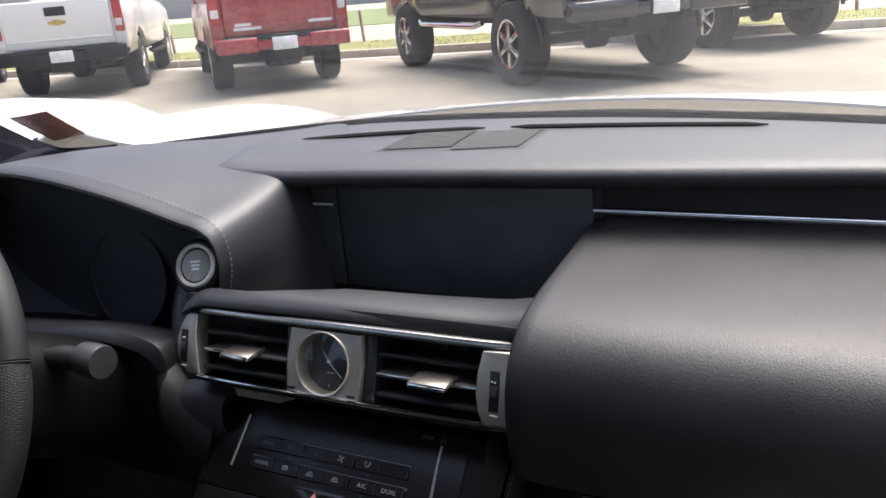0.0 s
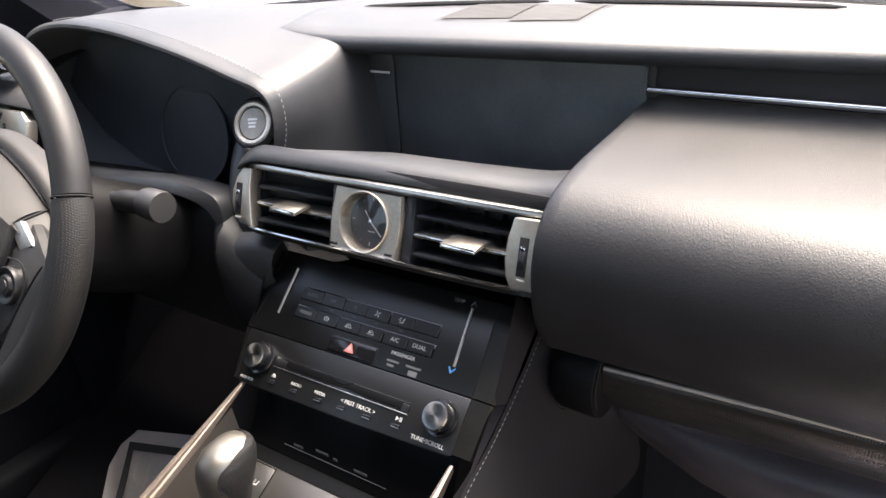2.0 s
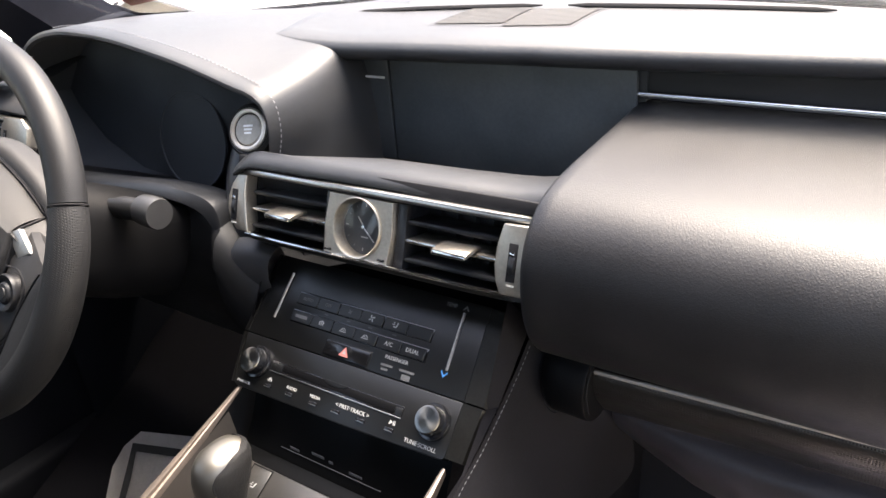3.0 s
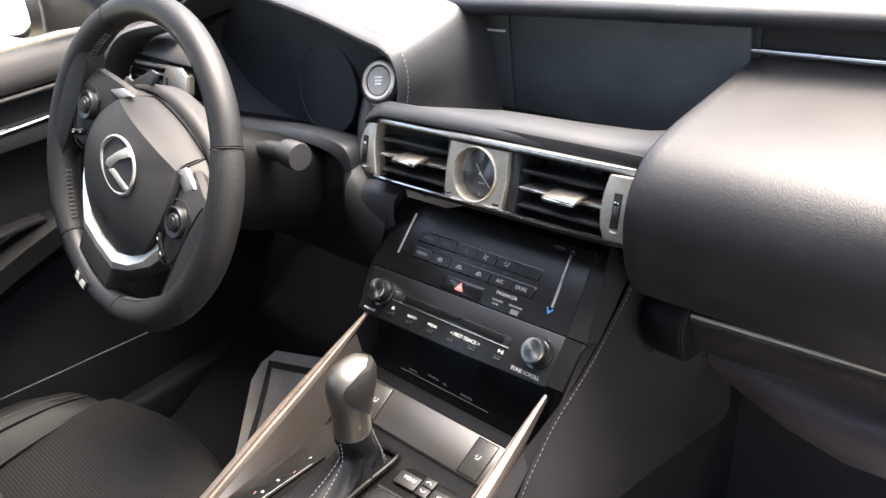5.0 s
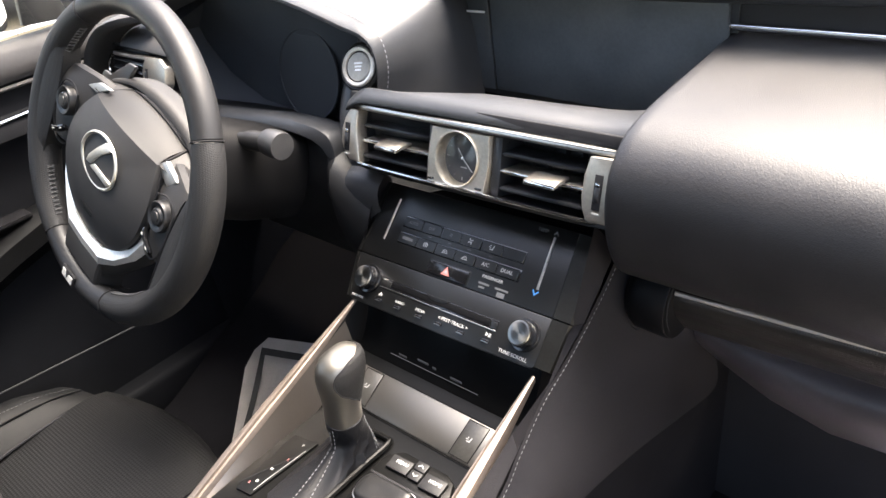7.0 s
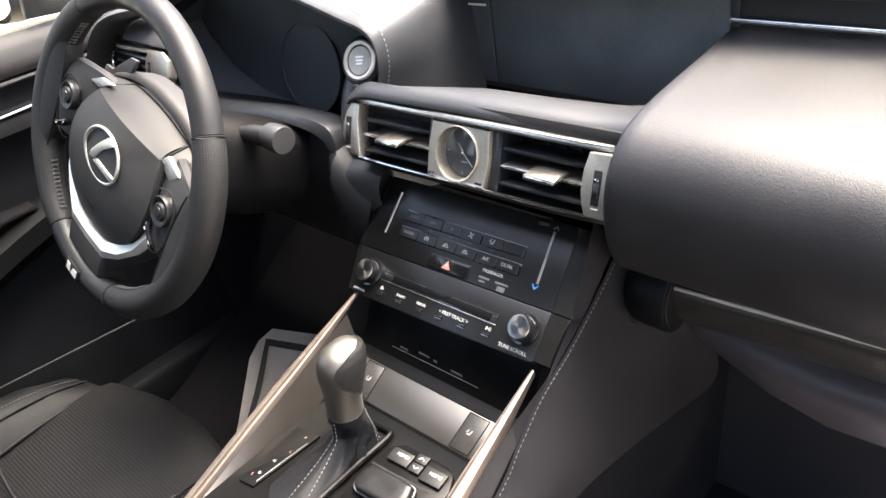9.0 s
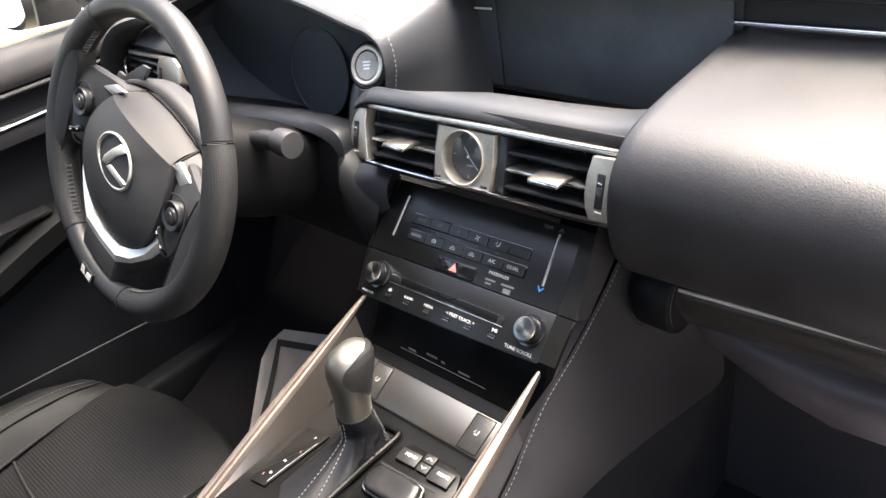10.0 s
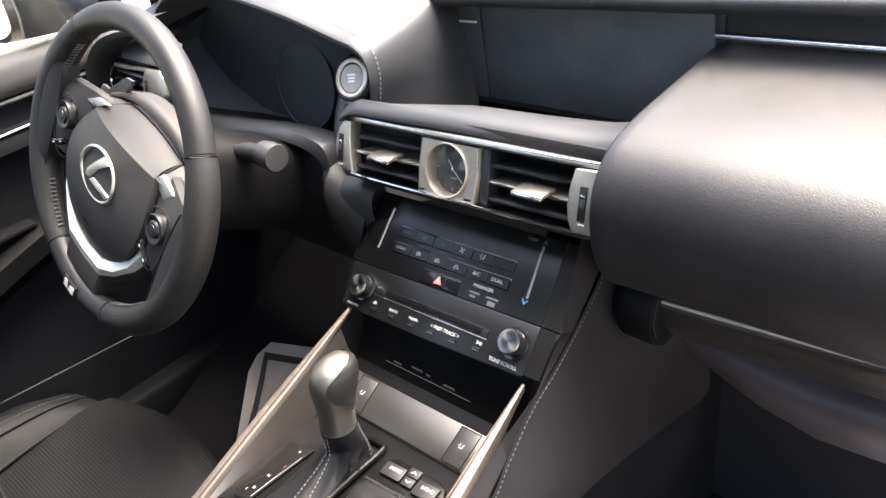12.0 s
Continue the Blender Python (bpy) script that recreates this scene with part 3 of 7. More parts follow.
outer = smooth([(-0.733, -0.040, 0.800), (-0.728, -0.044, 0.842), (-0.694, -0.044, 0.8805), (-0.648, -0.042, 0.9100), (-0.608, -0.034, 0.9240), (-0.570, -0.016, 0.930)], 20)
inside = smooth([(-0.712, -0.036, 0.800), (-0.700, -0.038, 0.844), (-0.667, -0.038, 0.8780), (-0.620, -0.036, 0.9040), (-0.582, -0.026, 0.9150), (-0.545, -0.008, 0.918)], 20)
part("vent_surround", loft([[a + V3(0, 0.060, 0.004), a + V3(0, 0.010, 0.002), a, a.lerp(b, 0.3) + V3(0, -0.006, 0.002), a.lerp(b, 0.7) + V3(0, -0.005, 0.0), b, b + V3(0.002, 0.030, -0.004)] for a, b in zip(outer, inside)]), DOOR_TOP, dash, "rounded grey roll round the outer vent", angle=60)

# pod that carries the start button, running down beside the vents
pod_path = smooth([(-0.193, 0.098, 0.910), (-0.201, 0.082, 0.885), (-0.206, 0.066, 0.858), (-0.206, 0.044, 0.830), (-0.200, 0.026, 0.800), (-0.190, 0.016, 0.772), (-0.18, 0.012, 0.745)], 16)
rows = []
for i, p in enumerate(pod_path):
    w = 0.036 - 0.010 * (i / 15)
    rows.append([p + V3(w * math.cos(a) - 0.004, 0.022 - 0.030 * math.sin(a), 0.012 * math.sin(a)) for a in np.linspace(-0.25, math.pi + 0.25, 15)])
part("button_pod", loft(rows), POD, dash, "dark rounded pod beside the vents")

END_PIECE = surface("end_piece_black", (0.0034, 0.0034, 0.0038), 0.5, spec=0.12)
# glovebox side: end piece, woven bar, box, knee panel
part("bar_end_piece", moved(lathe([(0.0, -0.02), (0.034, -0.02), (0.040, -0.012), (0.041, 0.0228), (0.0402, 0.024), (0.0, 0.024)], 24), frame_of((0.194, 0.052, 0.690), (0, 1, 0), (0, 0, 1))), END_PIECE, dash, "black rounded end piece of the trim bar")
part("lock_ring", moved(ring_arc(0.0095, 0.0006, 190, 290, 14, 6), frame_of((0.190, 0.0125, 0.679), (1, 0, 0), (0, 0.2, 1))), SATIN, dash, "thin bright arc round the lock")
part("end_edge", tube(smooth([(0.2180, 0.062, 0.7290), (0.2185, 0.036, 0.7220), (0.2185, 0.0215, 0.7060), (0.2180, 0.0190, 0.6880), (0.2170, 0.0280, 0.6640), (0.2160, 0.0420, 0.6520)], 18), [0.0004] + [0.0010] * 16 + [0.0004], 8), MATTE, dash, "dark edge beside the trim bar")
bar = smooth([(0, 0.075, 0.7200), (0, 0.050, 0.7165), (0, 0.037, 0.7125), (0, 0.0315, 0.7085), (0, 0.0300, 0.700), (0, 0.0350, 0.682), (0, 0.0480, 0.664), (0, 0.060, 0.650), (0, 0.075, 0.640)], 24)
part("trim_bar", loft([[V3(x, p.y, p.z + 0.046 * (x - 0.215)) for p in bar] for x in np.linspace(0.219, 0.76, 10)]), CARBON, dash, "dark woven-look trim bar across the glovebox")
box_p = smooth([(0, 0.075, 0.640), (0, 0.060, 0.632), (0, 0.054, 0.615), (0, 0.060, 0.590), (0, 0.078, 0.560), (0, 0.092, 0.549), (0, 0.115, 0.546), (0, 0.20, 0.56)], 22)
lid_rows = []
for x in (0.216, 0.222, 0.232, 0.246, 0.262, 0.28, 0.30, 0.36, 0.42, 0.50, 0.58, 0.66, 0.76):
    k = min(1.0, 0.40 + 0.60 * ((x - 0.216) / 0.120) ** 0.9)
    lid_rows.append([V3(x, 0.075 + (p.y - 0.075) * k + 0.030 * (1 - k) + 0.01 * (x - 0.217), 0.640 + (p.z - 0.640) * k + 0.04 * (x - 0.217)) for p in box_p])
part("glovebox_lid", loft(lid_rows), GLOVE, dash, "black grained glovebox lid, pink bounce light in its colour")
# thin pale tube drawn as the ridge's highlight, no separate part
part("bar_highlight", tube([V3(x, 0.0318, 0.7106 + 0.046 * (x - 0.215)) for x in np.linspace(0.220, 0.76, 10)], 0.0021, 12), BAR_GLINT, dash, "painted highlight along the trim bar's ridge")
part("inner_closing", span(0.10, 0.76, 0.24, 0.25, 0.21, 0.60), MATTE, dash, "black closing panel")
part("screen_seal", tube([V3(x, cowl_y(x) + 0.012, cowl_z(x) + 0.001) for x in np.linspace(-0.74, 0.74, 30)], 0.0045, 8), MATTE, dash, "black seal at the foot of the windscreen")
part("underside", span(0.27, 0.76, 0.16, 0.55, 0.535, 0.545), MATTE, dash, "black underside of the dashboard")

# ---- display ----
BEZEL = surface("display_bezel_plastic", (0.045, 0.050, 0.054), 0.5)
display = thing("display_screen", "switched-off dark display set deep in the dashboard", "display")
part("surround", joined(span(-0.190, 0.185, 0.222, 0.235, 0.79, 0.936)), BEZEL, display, "matte black display surround")
part("display_glass", span(-0.124, 0.1790, 0.2125, 0.2195, 0.800, 0.9415, 0.003), SCREEN, display, "dark glass display")
part("surround_end", span(-0.1700, -0.1255, 0.212, 0.2205, 0.80, 0.940, 0.002), BEZEL, display, "black upright beside the glass")
# metal strip in matt white, which stands in for the sky's reflection
part("metal_mark", tube([(-0.1640, 0.2085, 0.9008), (-0.1470, 0.2085, 0.9012), (-0.1290, 0.2085, 0.9016)], 0.0015, 8), PLATE, display, "short metal strip, its sky reflection painted white")

# ---- instruments ----
cluster = thing("instrument_cluster", "unlit instrument cluster behind dark glass", "instrument cluster")
face = [(-0.39 + (x + 0.39) * 0.93, 0.872 + (z - 0.872) * 0.90) for x, z in tunnel]
part("cluster_glass", moved(prism(face, -0.004, 0.0), Matrix(((1, 0, 0, 0), (0, 0, -1, 0.118), (0, 1, 0, 0), (0, 0, 0, 1)))), CLUSTER, cluster, "dark instrument glass")
part("dial_ring", moved(ring_arc(0.063, 0.0014, 0, 360, 48, 10, closed=True), frame_of((-0.374, 0.107, 0.824), (1, 0, 0), (0, 0.2, 1))), LINING, cluster, "grey round dial surround")
part("dial_face", moved(lathe([(0.0, 0.0), (0.0625, 0.0), (0.0630, -0.004)], 40), frame_of((-0.374, 0.1075, 0.824), (1, 0, 0), (0, 0.2, 1))), surface("dial_black", (0.026, 0.029, 0.034), 0.6), cluster, "unlit dial")

# ---- start button ----
SB = frame_of((-0.1920, 0.047, 0.8785), (0.97, 0.20, 0.10), (0.0, 0.46, 0.88)) @ Matrix.Diagonal((0.97, 0.97, 1.0, 1.0))
VEE_RING = surface("button_ring_silver", (0.64, 0.595, 0.53), 0.34, 0.75)
start = thing("start_button", "round silver-ringed engine start button on a dark pod", "button", SB)
part("collar", lathe([(0.030, -0.022), (0.030, -0.002), (0.027, 0.001), (0.0245, 0.0)], 36), SATIN, start, "dark button collar")
part("ring", lathe([(0.0245, -0.006), (0.0245, 0.0022), (0.0225, 0.0035), (0.0195, 0.0028), (0.0180, -0.001)], 36), VEE_RING, start, "bright silver ring")
part("ring_groove", ring_arc(0.0184, 0.0011, 0, 360, 36, 8, closed=True), MATTE, start, "dark groove inside the ring")
part("push_face", lathe([(0.0178, -0.004), (0.0178, 0.0005), (0.0165, 0.0018), (0.0, 0.0022)], 36), surface("button_pewter", (0.36, 0.335, 0.30), 0.40, 0.75), start, "grey metal push face")
for k, w in enumerate((0.0125, 0.0105, 0.0090)):
    part("print_bar", box((w, 0.0022, 0.0005), (0.0004, 0.0040 - 0.0040 * k, 0.0024)), PLATE, start, "pale printed line")

ICON_GREY = surface("mid_grey_print", (0.30, 0.30, 0.29), 0.5)
# ---- centre vents and clock ----
VENT = surface("vent_satin_black", (0.015, 0.0155, 0.0175), 0.30)
DARK_VENT = surface("vent_inner_black", (0.013, 0.0135, 0.015), 0.6)
CLOCK_RING = surface("clock_ring_champagne", (0.46, 0.42, 0.35), 0.34, 0.9)
TAB = surface("tab_brushed_silver", (0.27, 0.25, 0.22), 0.38, 0.9, brushed=(30, 1800, 1800))
VM = frame_of((0.0035, -0.0085, 0.8225), (1, 0.0, 0.022), (0, 0.336, 0.942))
vents = thing("air_vent_unit", "silver-framed pair of centre air vents with black slats", "air vent", VM)
part("cavity", span(-0.172, 0.172, -0.030, 0.034, -0.060, -0.050), DARK_VENT, vents, "matte black vent housing")
for y0, y1 in ((0.0300, 0.0345), (-0.0345, -0.0305)):
    part("housing_wall", span(-0.172, 0.174, y0, y1, -0.055, -0.007), DARK_VENT, vents, "matte black vent housing")
for x0, x1 in ((-0.176, -0.158), (0.150, 0.176)):
    part("housing_wall", span(x0, x1, -0.0300, 0.0298, -0.055, -0.017), DARK_VENT, vents, "matte black vent housing")
part("gap_strip", span(-0.178, 0.180, 0.0385, 0.0500, -0.016, -0.006, 0.001), MATTE, vents, "black gap above the trim")
top = [V3(x, 0.0, -0.010 * (abs(x) / 0.176) ** 10) for x in np.linspace(-0.1725, 0.1760, 30)]
part("top_trim", loft([[p + V3(0, dy, dz) for dy, dz in ((0.0386, -0.008), (0.0383, -0.0010), (0.0370, 0.0010), (0.0345, 0.0018), (0.0322, 0.0010), (0.0312, -0.0008), (0.0310, -0.007))] for p in top]), SATIN_METAL, vents, "bright silver trim strip along the top")
bot = [V3(x, -0.0297, 0.001 - 0.006 * (abs(x) / 0.16) ** 6) for x in np.linspace(-0.158, 0.158, 20)]
part("bottom_trim", tube(bot, 0.0017, 8), CHROME, vents, "thin chrome line along the bottom")
part("under_trim", loft([[p + V3(0, dy, dz) for dy, dz in ((-0.0012, -0.001), (-0.0045, -0.0035), (-0.0070, -0.009), (-0.0080, -0.022))] for p in bot]), SATIN, vents, "dark lip below the chrome line")
CAPS = {
    -1: ([(-0.1575, 0.0308), (-0.1690, 0.0316), (-0.1770, 0.0200), (-0.1815, 0.0070), (-0.1815, -0.0070), (-0.1770, -0.0180), (-0.1670, -0.0270), (-0.1500, -0.0285), (-0.1525, -0.0180), (-0.1560, -0.0020), (-0.1580, 0.0120)], -0.1715),
    1: ([(0.1479, 0.0300), (0.1735, 0.0308), (0.1765, 0.0100), (0.1762, -0.0100), (0.1735, -0.0290), (0.1508, -0.0290), (0.1455, -0.0180), (0.1434, -0.0060), (0.1440, 0.0120)], 0.1600)}
for side in (-1, 1):
    cap_outline, sx = CAPS[side]
    cap = part("end_cap", prism(cap_outline, -0.016, 0.0015, 0.0016, 3), SILVER, vents, "brushed silver end cap")
    part("wheel_slot", span(sx - 0.0042, sx + 0.0042, -0.0175, 0.0148, 0.0004, 0.0022, 0.0006), MATTE, cap, "black thumbwheel slot")
    part("thumbwheel", moved(lathe([(0.0, -0.0026), (0.0135, -0.0026), (0.0140, -0.0016), (0.0140, 0.0016), (0.0135, 0.0026), (0.0, 0.0026)], 28), Matrix.Translation((sx, -0.0035, -0.0095)) @ pose(0, 0, 0, 0, 90, 0)), VENT, cap, "ribbed black thumbwheel")
    part("wheel_mark", box((0.0046, 0.0036, 0.0016), (sx, 0.0060, 0.0030), 0.0005), CHROME, cap, "bright mark on the thumbwheel")
    part("index_mark", span(sx - 0.0030, sx + 0.0042, -0.0212, -0.0200, 0.0012, 0.0021), PRINT, cap, "pale index line")
    x0, x1 = (-0.1530, -0.0475) if side < 0 else (0.0455, 0.1450)
    for k, v in enumerate((0.0160, -0.0010, -0.0185)):
        slat = part("slat", moved(box((x1 - x0, 0.0044, 0.032), (0, 0, 0), 0.0016), Matrix.Translation(((x0 + x1) / 2, v, -0.023)) @ pose(0, 0, 0, 8, 0, 0)), SILVER if k == 1 else VENT, vents, "satin silver middle slat" if k == 1 else "black vent slat")
        part("slat_edge", box((x1 - x0, 0.0020 if k == 1 else 0.0012, 0.0012), ((x0 + x1) / 2, v - 0.0018, -0.0066), 0.0004), CHROME if k == 1 else SATIN, slat, "bright slat edge")
    for xx in np.linspace(x0 + 0.012, x1 - 0.012, 5):
        part("upright_vane", span(xx - 0.0008, xx + 0.0008, -0.028, 0.028, -0.049, -0.041), DARK_VENT, vents, "black upright vane")
    cx = -0.0990 if side < 0 else 0.1040
    h = 0.0175 if side > 0 else 0.0170
    tab = part("tab", loft([[V3(cx + x * h, y, z) for x, y in ((-1, yt - th * 0.75), (-0.92, yt - th), (0.92, yt - th), (1, yt - th * 0.75), (1, yt - 0.0008), (0.93, yt), (-0.93, yt), (-1, yt - 0.0008))] for z, yt, th in ((-0.012, 0.0048, 0.0045), (-0.006, 0.0043, 0.0050), (0.004, 0.0016, 0.0054), (0.0105, -0.0006, 0.0056), (0.0120, -0.0018, 0.0044))], closed=True, ends=True), TAB, vents, "brushed silver vent tab")
    part("tab_edge", box((2 * h - 0.002, 0.0036, 0.0012), (cx, -0.0042, 0.0119), 0.0005), CHROME, tab, "bright front edge")

CX, CY, DEEP_Z = -0.0072, 0.0002, -0.0125
clock = thing("dashboard_clock", "round analogue clock in a square silver plate", "clock", VM)
PLATE_OUT = [(-0.0440, 0.0296), (0.0320, 0.0296), (0.0342, 0.0), (0.0312, -0.0290), (-0.0455, -0.0285), (-0.0470, 0.0)]


def radial(poly, cx, cy, a):
    """How far a polygon's edge lies from (cx, cy) in the direction a."""
    dx, dy, best = math.cos(a), math.sin(a), 9.0
    for (ax, ay), (bx, by) in zip(poly, poly[1:] + poly[:1]):
        ex, ey = bx - ax, by - ay
        den = dx * ey - dy * ex
        if abs(den) > 1e-12:
            s = ((ax - cx) * ey - (ay - cy) * ex) / den
            u = ((ax - cx) * dy - (ay - cy) * dx) / den
            if s > 0 and -1e-6 <= u <= 1 + 1e-6:
                best = min(best, s)
    return best


turns = sorted([2 * math.pi * k / 72 for k in range(72)] + [math.atan2(y - CY, x - CX) % (2 * math.pi) for x, y in PLATE_OUT])
reach = [max(0.0293, radial(PLATE_OUT, CX, CY, a)) for a in turns]
part("plate", loft([[V3(CX + r * k * math.cos(a), CY + r * k * math.sin(a), z) for a, r in zip(turns, rs)] for rs, k, z in ((reach, 1.0, -0.040), (reach, 1.0, -0.0016), (reach, 0.985, -0.0005), ([0.0291] * len(turns), 1.0, -0.0005))], closed=True), SILVER, clock, "brushed silver clock plate")
for x0, x1 in ((-0.0520, -0.0474), (0.0345, 0.0450)):
    part("side_frame", span(x0, x1, -0.030, 0.0295, -0.042, -0.006, 0.001), VENT, clock, "black upright beside the clock")
part("bezel", moved(lathe([(0.0292, -0.003), (0.0291, 0.0010), (0.0282, 0.0018), (0.0270, 0.0010), (0.0266, -0.0010), (0.0258, DEEP_Z - 0.001)], 56), Matrix.Translation((CX, CY, 0))), CLOCK_RING, clock, "champagne round bezel")
part("clock_face", moved(lathe([(0.0, DEEP_Z), (0.0262, DEEP_Z)], 48), Matrix.Translation((CX, CY, 0))), surface("clock_dial_dark", (0.030, 0.031, 0.034), 0.3), clock, "dark grey dial")
clock_glass = part("clock_glass", moved(lathe([(0.0, -0.0030), (0.015, -0.0032), (0.0264, -0.0042)], 48), Matrix.Translation((CX, CY, 0))), GLASS, clock, "clear clock glass")
clock_glass.visible_shadow = False
for k in range(12):
    a = radians(30 * k)
    part("hour_mark", moved(box((0.0030 if k % 3 == 0 else 0.0020, 0.0007, 0.0006)), Matrix.Translation((CX + 0.0212 * math.cos(a), CY + 0.0212 * math.sin(a), DEEP_Z + 0.0005)) @ pose(0, 0, 0, 0, 0, 30 * k)), ICON_GREY if k % 3 == 0 else DIM_PRINT, clock)
part("hour_hand", moved(box((0.0135, 0.0010, 0.0006), (0.0055, 0, 0)), Matrix.Translation((CX, CY, DEEP_Z + 0.0014)) @ pose(0, 0, 0, 0, 0, 130)), PRINT, clock, "bright hour hand")
part("minute_hand", moved(box((0.0205, 0.0009, 0.0006), (0.0085, 0, 0)), Matrix.Translation((CX, CY, DEEP_Z + 0.0022)) @ pose(0, 0, 0, 0, 0, -41)), PRINT, clock, "bright minute hand")
part("hub", moved(lathe([(0.0, 0.0006), (0.0017, 0.0004), (0.0017, -0.002)], 16), Matrix.Translation((CX, CY, DEEP_Z + 0.0028))), CHROME, clock)
part("print_bar", box((0.0085, 0.0012, 0.0003), (CX + 0.001, CY - 0.0095, DEEP_Z + 0.0003)), ICON_GREY, clock, "small pale maker's line")
for x in (-0.0400, 0.0245):
    button = part("adjust_button", box((0.0080, 0.0024, 0.0022), (x, -0.0250, 0.0), 0.0006), GLOSS, clock, "small black setting button")
    part("button_glint", box((0.0064, 0.0007, 0.0005), (x, -0.0243, 0.0011)), CHROME, button, "bright upper edge")

KEY_BLACK = surface("satin_black_keys", (0.005, 0.005, 0.0048), 0.30, spec=0.7, wear=0.0, blotch=0.05)

# ---- climate panel ----
CM = frame_of((0.0, -0.044, 0.690), (1, 0, 0.018), (0, 1.0, 1.0))
climate = thing("climate_panel", "satin black climate control panel with touch sliders", "control panel", CM)
part("faceplate", prism([(-0.1445, 0.0004), (0.1288, 0.0022), (0.1246, 0.0900), (-0.1384, 0.0900)], -0.008, 0.0, 0.0006), PANEL, climate, "satin black faceplate")


def side_strip(owner, low, high):
    """A chamfered strip beside a faceplate; low and high: (inner x, outer x, y)."""
    out = 1 if low[1] > low[0] else -1
    part("side_strip", loft([[V3(a, y, -0.0004), V3(a + (b - a) * 0.12, y, -0.0003), V3(b, y, -0.0042), V3(b + out * 0.002, y, -0.008), V3(b + out * 0.002, y, -0.040)] for a, b, y in (low, high)]), STRIPED, owner, "dark side strip")


side_strip(climate, (0.1291, 0.1473, 0.0024), (0.1251, 0.1411, 0.0900))
side_strip(climate, (-0.1449, -0.1546, 0.0010), (-0.1389, -0.1474, 0.0900))
for x0, y0, x1, y1 in ((-0.1168, 0.0225, -0.1141, 0.0735), (0.1022, 0.0235, 0.1005, 0.0790)):
    part("temperature_slider", tube([(x0, y0, 0.0012), (x1, y1, 0.0012)], 0.0014, 8), SATIN_METAL, climate, "thin bright touch slider")
part("cool_arrow", prism([(0.0967, 0.0215), (0.1002, 0.0165), (0.1042, 0.0210), (0.1039, 0.0225), (0.1004, 0.0188), (0.0971, 0.0230)], 0.0, 0.0006), BLUE, climate, "blue arrow mark")
part("warm_arrow", prism([(0.0971, 0.0822), (0.1004, 0.0860), (0.1034, 0.0820), (0.1029, 0.0810), (0.1003, 0.0842), (0.0977, 0.0812)], 0.0, 0.0006), DIM_PRINT, climate, "faint arrow mark")
part("print", lettering("TEMP", 0.0052, (0.0840, 0.0835, 0.0004)), DIM_PRINT, climate)
part("print", lettering("PASSENGER", 0.0052, (0.0469, 0.0190, 0.0004)), PRINT, climate)
part("airbag_sign", joined(box((0.014, 0.0022, 0.0004), (0.0385, 0.0112, 0.0003)), box((0.008, 0.0022, 0.0004), (0.037, 0.0070, 0.0003))), DIM_PRINT, climate, "faint unlit sign")
part("airbag_sign", joined(box((0.017, 0.0022, 0.0004), (0.0620, 0.0112, 0.0003)), box((0.010, 0.0052, 0.0004), (0.063, 0.0055, 0.0003))), DIM_PRINT, climate, "faint unlit sign")


def fan_icon(x, y, s=1.0):
    return joined(*[moved(box((0.0030 * s, 0.0013 * s, 0.0004), (0.0022 * s, 0.0006 * s, 0)), Matrix.Translation((x, y, 0.0016)) @ pose(0, 0, 0, 0, 0, 90 * k + 20)) for k in range(4)])


def car_icon(x, y, s=1.0):
    return joined(box((0.0070 * s, 0.0007, 0.0004), (x, y - 0.0014 * s, 0.0016)), moved(ring_arc(0.0024 * s, 0.00035, 0, 180, 8, 5), Matrix.Translation((x, y - 0.0010, 0.0016))), box((0.0024 * s, 0.0007, 0.0004), (x - 0.0006, y, 0.0016)))


def seat_icon(x, y, s=1.0):
    return joined(moved(box((0.0012, 0.0045 * s, 0.0004)), Matrix.Translation((x + 0.0018, y + 0.0006, 0.0016)) @ pose(0, 0, 0, 0, 0, -15)), box((0.0040 * s, 0.0012, 0.0004), (x - 0.0004, y - 0.0018, 0.0016)), box((0.0012, 0.0012, 0.0004), (x - 0.0022, y + 0.0022, 0.0016)), box((0.0030, 0.0008, 0.0004), (x - 0.0028, y + 0.0004, 0.0016)))


